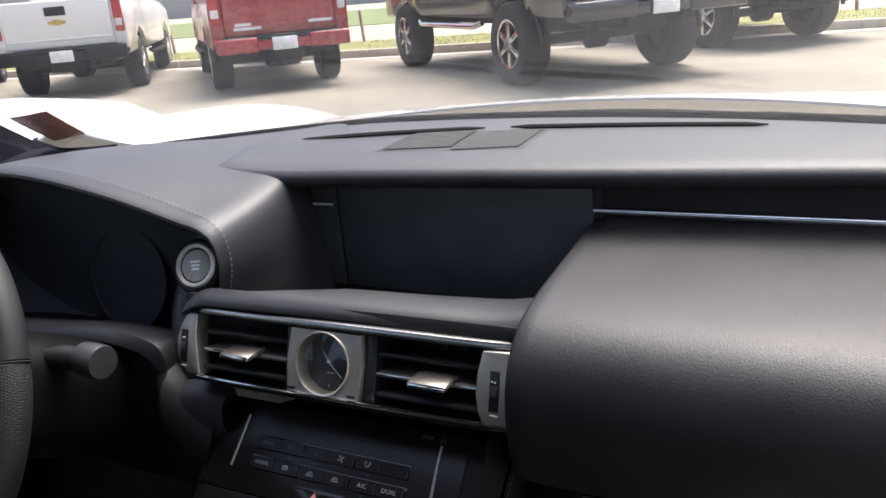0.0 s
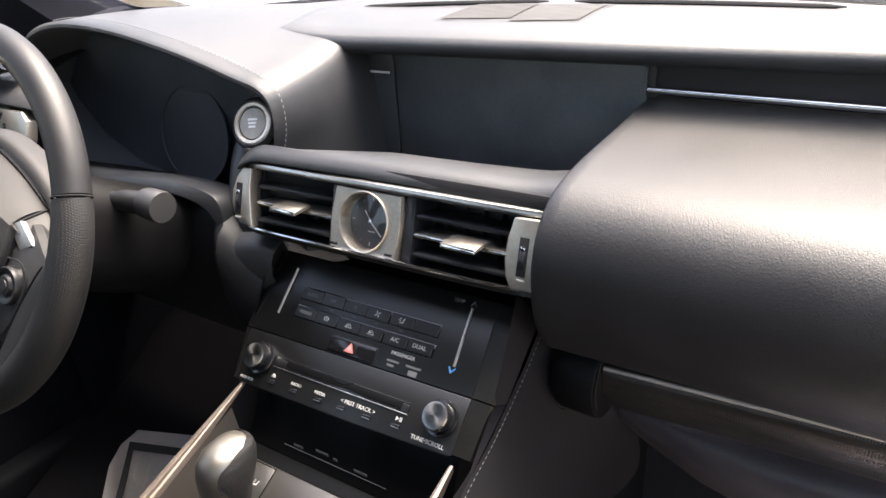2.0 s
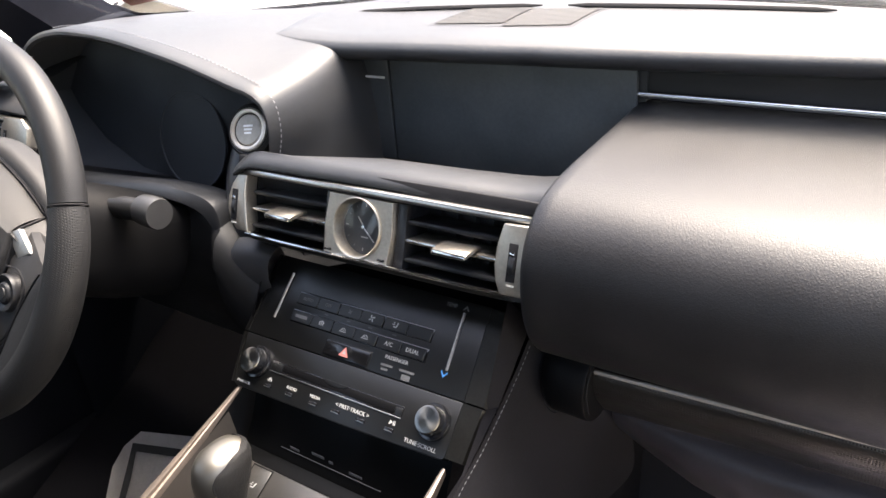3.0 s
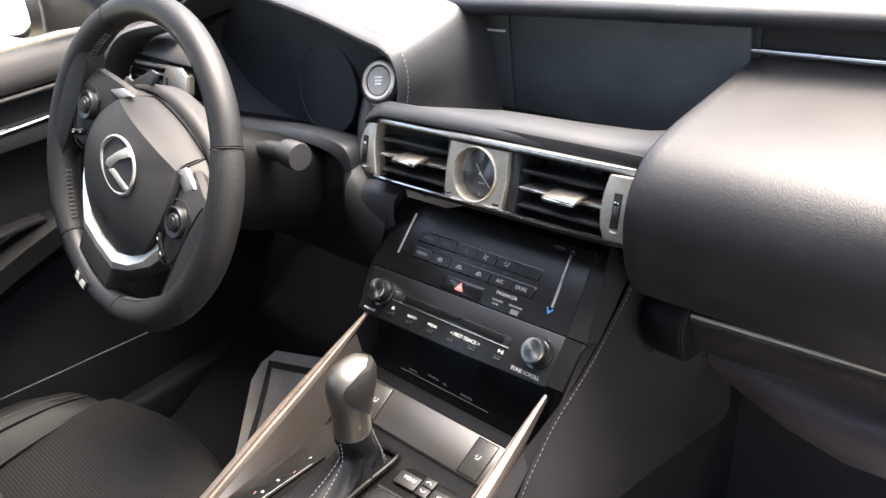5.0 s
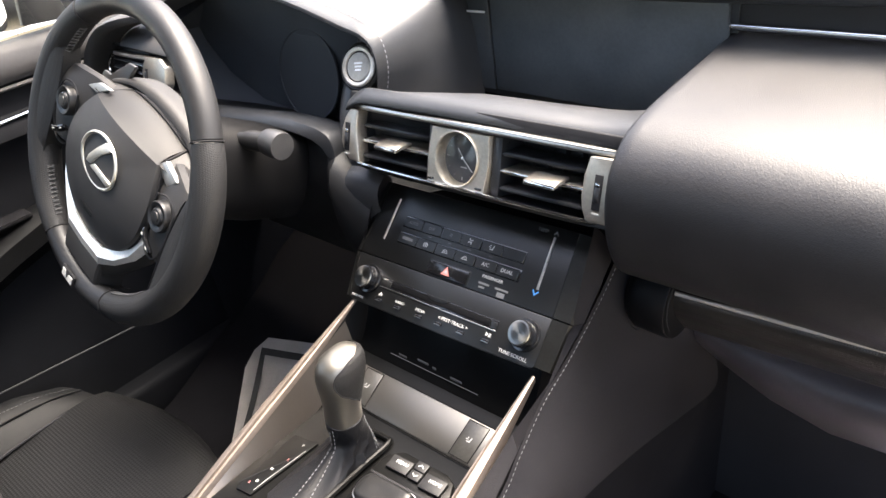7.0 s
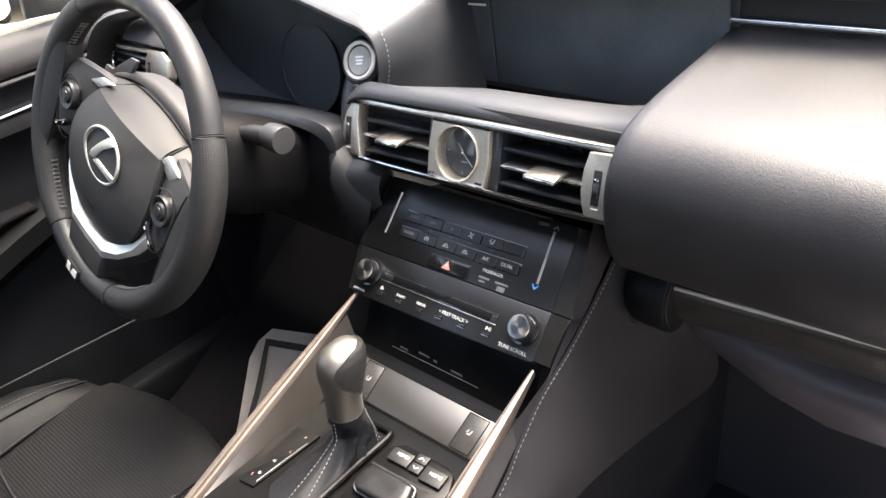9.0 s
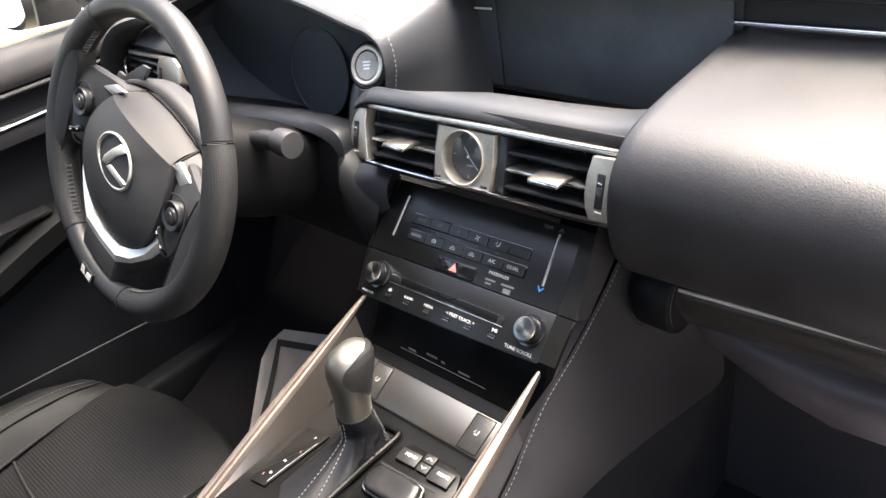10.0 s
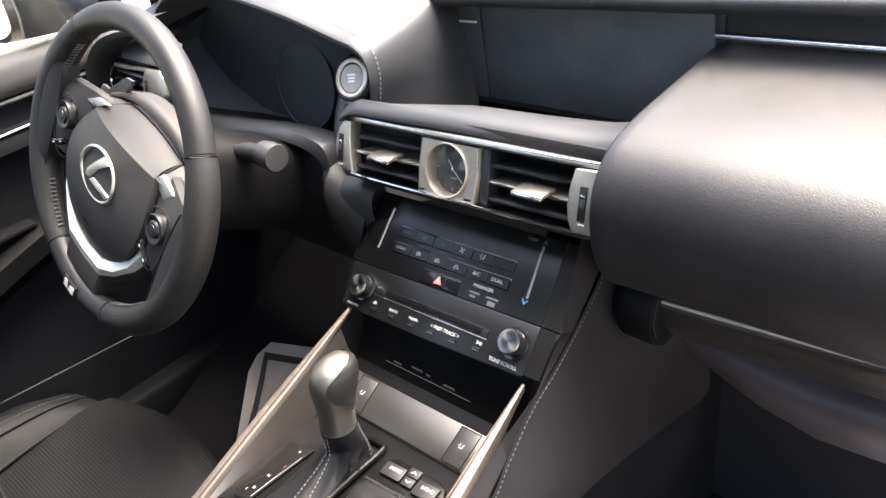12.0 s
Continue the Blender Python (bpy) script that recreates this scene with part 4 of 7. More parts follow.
part("button_bed", span(-0.0960, 0.0760, 0.0435, 0.0572, -0.001, 0.0004, 0.0004), GLOSS, climate, "black upper button row bed")
part("button_bed", span(-0.0959, 0.0776, 0.0240, 0.0376, -0.001, 0.0004, 0.0004), GLOSS, climate, "black lower button row bed")
row_top = [(-0.0813, "AUTO"), (-0.0533, "OFF"), (-0.0243, "low"), (0.0036, "fan"), (0.0330, "seat"), (0.0612, "")]
row_low = [(-0.0817, "bar"), (-0.0535, "heat"), (-0.0245, "car"), (0.0037, "car"), (0.0328, "A/C"), (0.0612, "DUAL")]
for row, y in ((row_top, 0.0500), (row_low, 0.0308)):
    for x, mark in row:
        key = part("push_button", box((0.0272, 0.0115, 0.0022), (x, y, 0.0004), 0.0004, 1), KEY_BLACK, climate, "black push button")
        if mark in ("AUTO", "OFF", "A/C", "DUAL"):
            part("print", lettering(mark, 0.0060 if mark in ("A/C", "DUAL") else 0.0050, (x, y, 0.0018)), PRINT if mark in ("A/C", "DUAL") else DIM_PRINT, key)
        elif mark == "fan":
            part("print", fan_icon(x, y, 0.95), PRINT, key)
        elif mark == "low":
            part("print", fan_icon(x, y, 0.6), DIM_PRINT, key)
        elif mark == "seat":
            part("print", seat_icon(x, y, 1.0), PRINT, key)
        elif mark == "car":
            part("print", car_icon(x, y, 1.2), PRINT, key)
        elif mark == "heat":
            part("print", joined(moved(ring_arc(0.0034, 0.0004, 20, 160, 8, 5), Matrix.Translation((x, y - 0.001, 0.0016))), *[box((0.0008, 0.0042, 0.0004), (x + d, y, 0.0016)) for d in (-0.0022, 0, 0.0022)]), PRINT, key)
        elif mark == "bar":
            part("print", box((0.016, 0.0034, 0.0004), (x, y + 0.0003, 0.0016)), DIM_PRINT, key)
for x in (-0.0527, -0.0232, 0.0048, 0.0344):
    part("lamp_mark", box((0.0046, 0.0008, 0.0004), (x, 0.0408, 0.0003)), DIM_PRINT, climate, "small unlit indicator")
hazard = part("hazard_button", box((0.0565, 0.0145, 0.003), (-0.0112, 0.0106, 0.0004), 0.0009), GLOSS, climate, "black hazard button")
part("bezel_edge", box((0.0590, 0.0170, 0.0016), (-0.0112, 0.0106, -0.0003), 0.0006), SATIN, climate)
tri = [(0.0, 0.0052), (-0.0060, -0.0044), (0.0060, -0.0044)]
part("warning_triangle", moved(prism(tri, 0, 0.0004), Matrix.Translation((-0.0127, 0.0104, 0.0019))), surface("pale_red_print", (0.62, 0.20, 0.17), 0.4), hazard, "pale red warning triangle")
part("triangle_core", moved(prism([(a * 0.42, b * 0.42) for a, b in tri], 0, 0.0004), Matrix.Translation((-0.0127, 0.0102, 0.0022))), PRINT, hazard)

SPUN = surface("spun_metal", (0.30, 0.295, 0.28), 0.28, 1.0, blotch=0.03, wear=0.02)
spun_bsdf = SPUN.node_tree.nodes["Principled BSDF"]
spun_bsdf.inputs["Anisotropic"].default_value = 0.85
spun_round = SPUN.node_tree.nodes.new("ShaderNodeTangent")
spun_round.direction_type, spun_round.axis = "RADIAL", "Z"
link(SPUN.node_tree, spun_round.outputs["Tangent"], spun_bsdf.inputs["Tangent"])

# ---- audio panel ----
audio = thing("audio_panel", "satin black audio panel with disc slot and two round knobs", "control panel", CM)
part("faceplate", prism([(-0.1445, -0.0008), (0.1287, 0.0010), (0.1283, -0.0500), (0.1237, -0.0520), (0.012, -0.0552), (-0.1318, -0.0560), (-0.1359, -0.0540)], -0.012, 0.0, 0.0008), PANEL, audio, "satin black faceplate")
side_strip(audio, (0.1286, 0.1449, -0.0490), (0.1290, 0.1470, 0.0010))
side_strip(audio, (-0.1361, -0.1441, -0.0540), (-0.1450, -0.1545, -0.0010))
slot = part("disc_slot", span(-0.0957, 0.0733, -0.0305, -0.0195, -0.001, 0.0005, 0.0004), GLOSS, audio, "glossy disc slot surround")
part("slot_opening", span(-0.0787, 0.0638, -0.0275, -0.0205, 0.0, 0.0010, 0.0003), END_PIECE, slot, "black slot opening")
part("finger_notch", prism([(-0.0275, -0.0196), (-0.0225, -0.0224), (-0.0155, -0.0238), (-0.0055, -0.0238), (0.0015, -0.0224), (0.0065, -0.0196)], 0.0, 0.0018, 0.0003), PANEL, slot, "notch for the finger")
part("slot_lip", span(-0.0957, 0.0733, -0.0310, -0.0300, 0.0, 0.0012, 0.0003), SATIN_METAL, slot, "thin bright lip")
part("slot_end", span(0.0650, 0.0728, -0.0290, -0.0215, 0.0, 0.0010, 0.0003), PANEL, slot)
part("slot_end", span(-0.0947, -0.0802, -0.0290, -0.0215, 0.0, 0.0010, 0.0003), PANEL, slot)
for x, y, px, py, name, size in ((-0.1145, -0.0268, -0.1229, -0.0506, "PWR·VOL", 0.0044), (0.1074, -0.0232, 0.1015, -0.0466, "TUNE·SCROLL", 0.0055)):
    base = part("knob", moved(lathe([(0.0172, -0.002), (0.0172, 0.0025), (0.0164, 0.0036), (0.0140, 0.0040), (0.0136, 0.0115), (0.0128, 0.0135)], 40), Matrix.Translation((x, y, 0.0))), GLOSS, audio, "black knob with a turned metal face")
    part("knob_face", lathe([(0.0128, 0.0133), (0.0121, 0.0146), (0.0110, 0.0149), (0.006, 0.0148), (0.0, 0.0146)], 40), SPUN, base, "spun silver knob face", m=Matrix.Translation((x, y, 0.0)))
    part("print", lettering(name, size, (px, py, 0.0005)), PRINT, audio)
for x, y in ((-0.0901, -0.0455), (-0.0599, -0.0460), (-0.0276, -0.0460), (0.0013, -0.0453), (0.0324, -0.0448), (0.0653, -0.0432)):
    key = part("push_button", box((0.0100, 0.0036, 0.003), (x, y, 0.0003), 0.0009), GLOSS, audio, "small black push button")
    part("button_glint", box((0.0088, 0.0007, 0.0005), (x, y - 0.0014, 0.0016)), SATIN_METAL, key, "bright lower edge")
for word, size, x, y in (("RADIO", 0.0044, -0.0591, -0.0401), ("MEDIA", 0.0046, -0.0279, -0.0399), ("< PRST·TRACK >", 0.0056, 0.0190, -0.0387)):
    part("print", lettering(word, size, (x, y, 0.0005)), PRINT, audio)
part("eject_mark", joined(prism([(-0.0929, -0.0395), (-0.0877, -0.0395), (-0.0903, -0.0368)], 0.0, 0.0005), box((0.0052, 0.0007, 0.0005), (-0.0903, -0.0404, 0.0002))), PRINT, audio)
part("play_mark", joined(prism([(0.0630, -0.0386), (0.0630, -0.0344), (0.0664, -0.0365)], 0.0, 0.0005), box((0.0008, 0.0042, 0.0005), (0.0674, -0.0365, 0.0002)), box((0.0008, 0.0042, 0.0005), (0.0690, -0.0365, 0.0002))), PRINT, audio)

# ---- centre console ----
LOW_BLACK = surface("console_deck_black", (0.0042, 0.0042, 0.0042), 0.30, spec=0.09, wear=0.1)
WALL_METAL = surface("bronze_grey_satin", (0.125, 0.110, 0.098), 0.40, 0.85, blotch=0.05, wear=0.04)
console = thing("centre_console", "black centre console with satin bronze side rails", "console")


def rail_z(y):
    return 0.644 + 0.384 * (y + 0.086)


for sx in (-1, 1):
    rows = []
    for k, y in enumerate(np.linspace(-0.080, -0.62, 28)):
        w = min(1.0, 0.25 + k * 0.13)
        z = rail_z(y) if y > -0.42 else rail_z(-0.42) + (y + 0.42) * 0.10
        x = sx * (0.1285 + 0.004 * min(1, k / 8))
        rows.append([V3(x + sx * a * w, y, z + b * w) for a, b in ((-0.0085, -0.012), (-0.0080, -0.0050), (-0.0065, -0.0005), (-0.0040, 0.0002), (-0.0032, -0.0016), (-0.0022, -0.0016), (-0.0014, 0.0016), (0.003, 0.0018), (0.0068, 0.0), (0.0088, -0.006), (0.0088, -0.024))])
    part("rail", loft(rows), BRONZE, console, "satin bronze grooved side rail")
    # inner wall below the rail
    part("inner_wall", loft([[V3(sx * 0.1235, y, rail_z(y) - 0.0060), V3(sx * 0.113, y, max(0.536, min(0.60, rail_z(y) - 0.055)))] for y in np.linspace(-0.105, -0.42, 14)]), WALL_METAL, console, "satin inner wall")

rows = []
for x in np.linspace(-0.116, 0.116, 7):
    rows.append([V3(x, y, z) for y, z in ((-0.094, 0.583), (-0.106, 0.580), (-0.150, 0.5585), (-0.156, 0.5565), (-0.175, 0.5525), (-0.22, 0.5500), (-0.42, 0.545), (-0.62, 0.545))])
part("deck", loft(rows), LOW_BLACK, console, "black console deck")
HM = frame_of((0.0, -0.1295, 0.5695), (1, 0, 0.0), (0, 0.044, 0.0215))
HEAT_KEY = surface("heater_key_metal", (0.060, 0.058, 0.054), 0.34, 0.7, brushed=(25, 1500, 1500))
heat = thing("seat_heater_panel", "brushed grey panel with two dark seat heater buttons", "control panel", HM)
part("plate", prism([(-0.112, -0.0225), (0.112, -0.0225), (0.106, 0.0225), (-0.106, 0.0225)], -0.004, 0.0012, 0.0006), CONSOLE, heat, "brushed grey metal plate")
part("plate_groove", joined(span(-0.112, 0.112, 0.0225, 0.0240, -0.003, 0.0006), span(-0.114, 0.114, -0.0245, -0.0228, -0.003, 0.0006)), LOW_BLACK, heat, "dark seam round the plate")
for sx in (-1, 1):
    key = part("heater_button", prism([(sx * 0.0632, -0.0202), (sx * 0.0880, -0.0202), (sx * 0.0905, 0.0202), (sx * 0.0650, 0.0202)], -0.002, 0.0020, 0.0006), HEAT_KEY, heat, "dark grey seat heater button")
    part("print", moved(seat_icon(0, 0, 1.15), Matrix.Translation((sx * 0.0765, 0.001, 0.0006))), ICON_GREY, key)
    part("button_gap", prism([(sx * 0.0622, -0.0212), (sx * 0.0890, -0.0212), (sx * 0.0916, 0.0212), (sx * 0.0640, 0.0212)], -0.002, 0.0017), LOW_BLACK, heat)

tray = thing("tray_door", "closed black tray door under the audio panel", "tray")
part("door_panel", loft([[V3(x, y, z) for y, z in ((-0.040, 0.66), (-0.060, 0.640), (-0.078, 0.600), (-0.090, 0.584), (-0.094, 0.576))] for x in (-0.125, -0.06, 0.0, 0.06, 0.125)]), LOW_BLACK, tray, "glossy black door")
for x, w, z in ((-0.0557, 0.012, 0.5945), (-0.0250, 0.016, 0.5978), (-0.0075, 0.005, 0.5968), (0.0247, 0.016, 0.5952)):
    part("print_bar", box((w, 0.0006, 0.0030), (x, -0.0600 + (z - 0.640) * 0.535 - 0.0012, z)), DIM_PRINT, tray, "small faint symbol")
part("print_line", box((0.131, 0.0006, 0.0009), (-0.009, -0.0870, 0.5912)), DIM_PRINT, tray, "thin faint line")

ROSE = surface("faded_red_print", (0.42, 0.16, 0.15), 0.5)
# shift gate plate with its printed lane
GM = frame_of((-0.0885, -0.262, 0.5515), (1, 0, 0), (0, 1, 0.03))
gate = thing("shift_gate", "glossy black shift position plate with pale marks", "gear indicator", GM)
part("plate", prism([(-0.0125, -0.0430), (0.0085, -0.0400), (0.0160, 0.0480), (-0.0170, 0.0425)], -0.004, 0.0008, 0.0004), LOW_BLACK, gate, "black plate")
part("lane_line", tube([(-0.0160, -0.0370, 0.0012), (-0.0060, -0.0140, 0.0012), (0.0040, 0.0080, 0.0012), (0.0120, 0.0240, 0.0012)], 0.0004, 5), MATTE, gate, "thin dark lane line")
part("lane_line", tube([(0.0065, -0.0340, 0.0010), (0.0085, -0.0080, 0.0010), (0.0110, 0.0140, 0.0010), (0.0130, 0.0330, 0.0010)], 0.0003, 5), ICON_GREY, gate, "thin pale lane line")
for word, x, y, m in (("P", 0.0046, 0.0366, PRINT), ("R", 0.0064, 0.0134, ROSE), ("N", 0.0006, -0.0046, PRINT), ("D", 0.0000, -0.0242, PRINT), ("S", -0.0062, -0.0300, ROSE)):
    part("print", lettering(word, 0.0046, (x, y, 0.0010)), m, gate)

lever = thing("gear_lever", "satin silver and black leather gear lever with stitched boot", "gear lever")
LX = -0.0275
# boot: from a lozenge base up to the collar
rows = []
base = [(-0.034, -0.085), (-0.012, -0.098), (0.018, -0.095), (0.036, -0.070), (0.040, -0.02), (0.040, 0.026), (0.030, 0.036), (0.0, 0.038), (-0.022, 0.034), (-0.034, 0.018), (-0.038, -0.03)]
base = [V3(LX - 0.010 + p.x * 0.82, -0.207 + p.y, 0.552) for p in smooth([(*q, 0) for q in base + base[:1]], 73)[:-1]]
n = len(base)
angles = [math.atan2(b.y + 0.215, b.x - LX) for b in base]
for k, s in enumerate(np.linspace(0, 1, 27)):
    ring = []
    for b, ang in zip(base, angles):
        topp = V3(LX + 0.0200 * math.cos(ang), -0.202 + 0.0198 * math.sin(ang), 0.6075)
        u = min(1.0, s / 0.60)
        p = b.lerp(topp, 1 - (1 - u) ** 1.4)
        p.z = 0.552 + (0.6075 - 0.552) * s
        ridge = 0.0
        for at, wide in ((-86, 0.24), (-50 + 50 * s, 0.26), (-10 + 70 * s, 0.24), (48, 0.26), (118, 0.30), (178 - 60 * s, 0.26)):
            off = (ang - radians(at) + math.pi) % (2 * math.pi) - math.pi
            ridge = max(ridge, math.exp(-((off / wide) ** 2)))
        sag = 0.0115 * math.sin(math.pi * min(1.0, (s + 0.04) * 1.12)) ** 0.8 * (1.15 - s) * (ridge - 0.55) + 0.0011 * math.sin(9 * s + 3 * ang) * (1 - s)
        ring.append(p + V3(math.cos(ang), math.sin(ang), 0) * sag)
    rows.append(ring)
BOOT = surface("boot_leather", (0.0062, 0.0062, 0.0070), 0.42, grain=(900, 0.00005, "leather"), spec=0.22)
boot = part("boot", loft(rows, closed=True), BOOT, lever, "creased black leather boot", angle=60)
for deg in (-91, -79, 42, 54):
    i = min(range(n), key=lambda j: abs(angles[j] - radians(deg)))
    out = V3(math.cos(angles[i]), math.sin(angles[i]), 0.5) * 0.0010
    tagged(part("boot_stitching", stitches(smooth([row[i] + out for row in rows], 50), 0.0030, 0.0020, 0.00055), THREAD, boot, "pale stitching"), kind="stuff")
corners = smooth([(-0.060, -0.1690, 0.5565), (-0.035, -0.1688, 0.5575), (-0.012, -0.1675, 0.5580), (-0.003, -0.173, 0.5580), (-0.003, -0.22, 0.5575), (-0.002, -0.30, 0.5565)], 50)
part("boot_frame", tube(corners, 0.0030, 8), LOW_BLACK, lever, "glossy black boot frame")
part("collar", lathe([(0.0190, 0.0), (0.0200, 0.0008), (0.0200, 0.0016), (0.0190, 0.0024)], 32), MATTE, lever, "dark collar seam", m=pose(LX, -0.2020, 0.6065))
rows = []
for z, cy, rx, ry in ((0.608, -0.2020, 0.0218, 0.0214), (0.622, -0.2005, 0.0214, 0.0214), (0.636, -0.1985, 0.0216, 0.0224), (0.650, -0.1960, 0.0225, 0.0250), (0.664, -0.1935, 0.0240, 0.0285), (0.677, -0.1910, 0.0245, 0.0305), (0.689, -0.1885, 0.0235, 0.0300), (0.6975, -0.1865, 0.0205, 0.0265), (0.7030, -0.1850, 0.0150, 0.0195), (0.7055, -0.1845, 0.0070, 0.0090)):
    z, cy, rx, ry = 0.6075 + (z - 0.608) * 0.81, -0.202 + (cy + 0.202) * 0.87, rx * 0.86, ry * 0.88
    rows.append([V3(LX + rx * math.copysign(abs(math.cos(a)) ** 0.85, math.cos(a)), cy + ry * math.copysign(abs(math.sin(a)) ** 0.85, math.sin(a)), z) for a in (2 * math.pi * k / 36 for k in range(36))])
knob = part("knob", loft(rows, closed=True, ends=True), surface("satin_nickel", (0.19, 0.179, 0.159), 0.42, 0.95, blotch=0.05, wear=0.04), lever, "satin silver lever knob", angle=60)
# leather inset on the knob's passenger side
inset = []
starts = [12, -16, -44, -57, -52, -24, 22]
for r in np.linspace(2, 8, 25):
    i = min(int(r), 7)
    ring = [p.lerp(q, r - i) for p, q in zip(rows[i], rows[i + 1])]
    cy = sum(p.y for p in ring) / 36
    rx, ry = max(p.x for p in ring) - LX, max(p.y for p in ring) - cy
    s0 = smooth([(v, 0, 0) for v in starts], 61)[round((r - 2) * 10)].x
    inset.append([V3(LX + (rx + 0.0010) * math.copysign(abs(math.cos(a)) ** 0.85, math.cos(a)), cy + (ry + 0.0010) * math.copysign(abs(math.sin(a)) ** 0.85, math.sin(a)), ring[0].z + 0.0006) for a in (radians(s0 + 8 + (112 - s0) * j / 20) for j in range(21))])
part("leather_inset", loft(inset), surface("knob_leather", (0.009, 0.009, 0.0094), 0.55, grain=(620, 0.00022, "leather"), spec=0.25), knob, "black leather inset", angle=60)
part("inset_seam", tube([row[0] for row in inset[:-2]], 0.0006, 6), MATTE, knob, "dark seam round the leather")

# remote touch controller
TM = frame_of((0.056, -0.2185, 0.5550), (1, 0.06, 0.0), (0, 1, 0.12))
PALM = surface("palm_rest_satin", (0.010, 0.010, 0.0105), 0.32, spec=0.18, wear=0.1)
pad = thing("touch_controller", "black console touch controller with a puck and four buttons", "controller", TM)
part("base", prism([(-0.050, -0.085), (0.048, -0.085), (0.048, 0.022), (0.041, 0.040), (0.030, 0.0455), (-0.028, 0.0470), (-0.041, 0.038), (-0.048, 0.016)], -0.010, 0.003, 0.002), LOW_BLACK, pad, "black raised base")
PUCK = [(-0.0425 + 0.0095, -0.0245), (0.0120, -0.0245), (0.0195, -0.0215), (0.0225, -0.0120), (0.0200, 0.0010), (0.0130, 0.0060), (-0.0290, 0.0060), (-0.0385, 0.0020), (-0.0420, -0.0090), (-0.0395, -0.0200)]
ring = smooth([(*p, 0) for p in PUCK + PUCK[:1]], 49)[:-1]
mid = V3(-0.010, -0.0095, 0)
puck = part("touch_puck", loft([[mid + (p - mid) * k + V3(0, 0, z) for p in ring] for k, z in ((1.02, 0.002), (1.04, 0.0085), (1.0, 0.0125), (0.93, 0.0145), (0.75, 0.0158), (0.4, 0.0150), (0.05, 0.0147))], closed=True, ends=True), PALM, pad, "smooth dished black puck", angle=60)
part("puck_edge", tube([mid + (p - mid) * 1.045 + V3(0, 0, 0.0082) for p in ring], 0.0011, 6, closed=True), SATIN_METAL, puck, "thin bright edge")
part("puck_slot", span(-0.046, 0.030, 0.0100, 0.0130, 0.0015, 0.0034, 0.0008), MATTE, pad, "dark slot behind the puck")
for x, y, w, h, word in ((-0.0205, 0.0300, 0.0270, 0.0165, "MENU"), (0.0250, 0.0268, 0.0270, 0.0180, "HOME")):
    key = part("push_button", box((w, h, 0.005), (x, y, 0.0045), 0.0012), PLASTIC, pad, "black push button")
    part("print", lettering(word, 0.0056, (x + 0.002, y + 0.002, 0.0071)), PRINT, key)
for y, up in ((0.0385, 1), (0.0268, -1)):
    key = part("arrow_button", box((0.0145, 0.0110, 0.005), (0.0018, y, 0.0042), 0.0012), PLASTIC, pad, "black arrow button")
    part("arrow_mark", joined(moved(box((0.0044, 0.0009, 0.0004)), Matrix.Translation((0.0002, y, 0.0069)) @ pose(0, 0, 0, 0, 0, 38 * up)), moved(box((0.0044, 0.0009, 0.0004)), Matrix.Translation((0.0034, y, 0.0069)) @ pose(0, 0, 0, 0, 0, -38 * up))), PRINT, key)

# stack sides and console flanks
for sx, keep in ((-1, 2), (1, 6)):
    part("stack_edge", loft([[V3(sx * 0.1455, 0.012, 0.775), V3(sx * 0.156, 0.035, 0.742)], [V3(sx * 0.1475, -0.038, 0.688), V3(sx * 0.1568, -0.030, 0.690)], [V3(sx * 0.1465, -0.078, 0.646), V3(sx * 0.1578, -0.108, 0.650)], [V3(sx * 0.1415, -0.135, 0.622), V3(sx * 0.1588, -0.150, 0.622)], [V3(sx * 0.1400, -0.20, 0.592), V3(sx * 0.1578, -0.205, 0.580)], [V3(sx * 0.1400, -0.42, 0.508), V3(sx * 0.1600, -0.42, 0.505)]][:keep]), FLANK, console, "black edge beside the panels")
edge = smooth([(0.1565, 0.040, 0.738), (0.1565, 0.000, 0.706), (0.1575, -0.060, 0.672), (0.1580, -0.110, 0.650), (0.1590, -0.150, 0.621), (0.1580, -0.205, 0.578), (0.160, -0.42, 0.503)], 30)
lower = smooth([(0.224, 0.085, 0.650), (0.218, 0.140, 0.560), (0.213, 0.158, 0.492), (0.207, 0.075, 0.505), (0.202, -0.02, 0.528), (0.197, -0.12, 0.540), (0.192, -0.22, 0.515), (0.190, -0.42, 0.43)], 30)
rows = [[e.lerp(l, s) + V3(0.010 * math.sin(math.pi * s), -0.004 * math.sin(math.pi * s), 0.006 * math.sin(math.pi * s)) for s in np.linspace(0, 1, 8)] for e, l in zip(edge, lower)]
part("passenger_flank", loft(rows), FLANK, console, "black leather-clad console flank")
tagged(part("flank_stitching", stitches([p + V3(0.0045, -0.001, 0.0012) for p in edge], 0.0032, 0.0022, 0.00040), surface("grey_flank_thread", (0.095, 0.095, 0.10), 0.7), console, "pale grey stitching"), kind="stuff")
part("flank_carpet", loft([[l + V3(-0.006, 0.0, 0.004), V3(0.190, l.y + 0.03, 0.40), V3(0.175, l.y + 0.05, 0.21)] for l in lower[8:]]), CARPET, console, "black carpet below the flank")
part("flank_carpet", loft([[V3(0.186, -0.30, 0.47), V3(0.193, 0.02, 0.52), V3(0.200, 0.15, 0.56), V3(0.200, 0.55, 0.58)], [V3(0.172, -0.30, 0.21), V3(0.180, 0.02, 0.21), V3(0.190, 0.15, 0.21), V3(0.190, 0.55, 0.21)]]), CARPET, console, "black carpet on the tunnel")
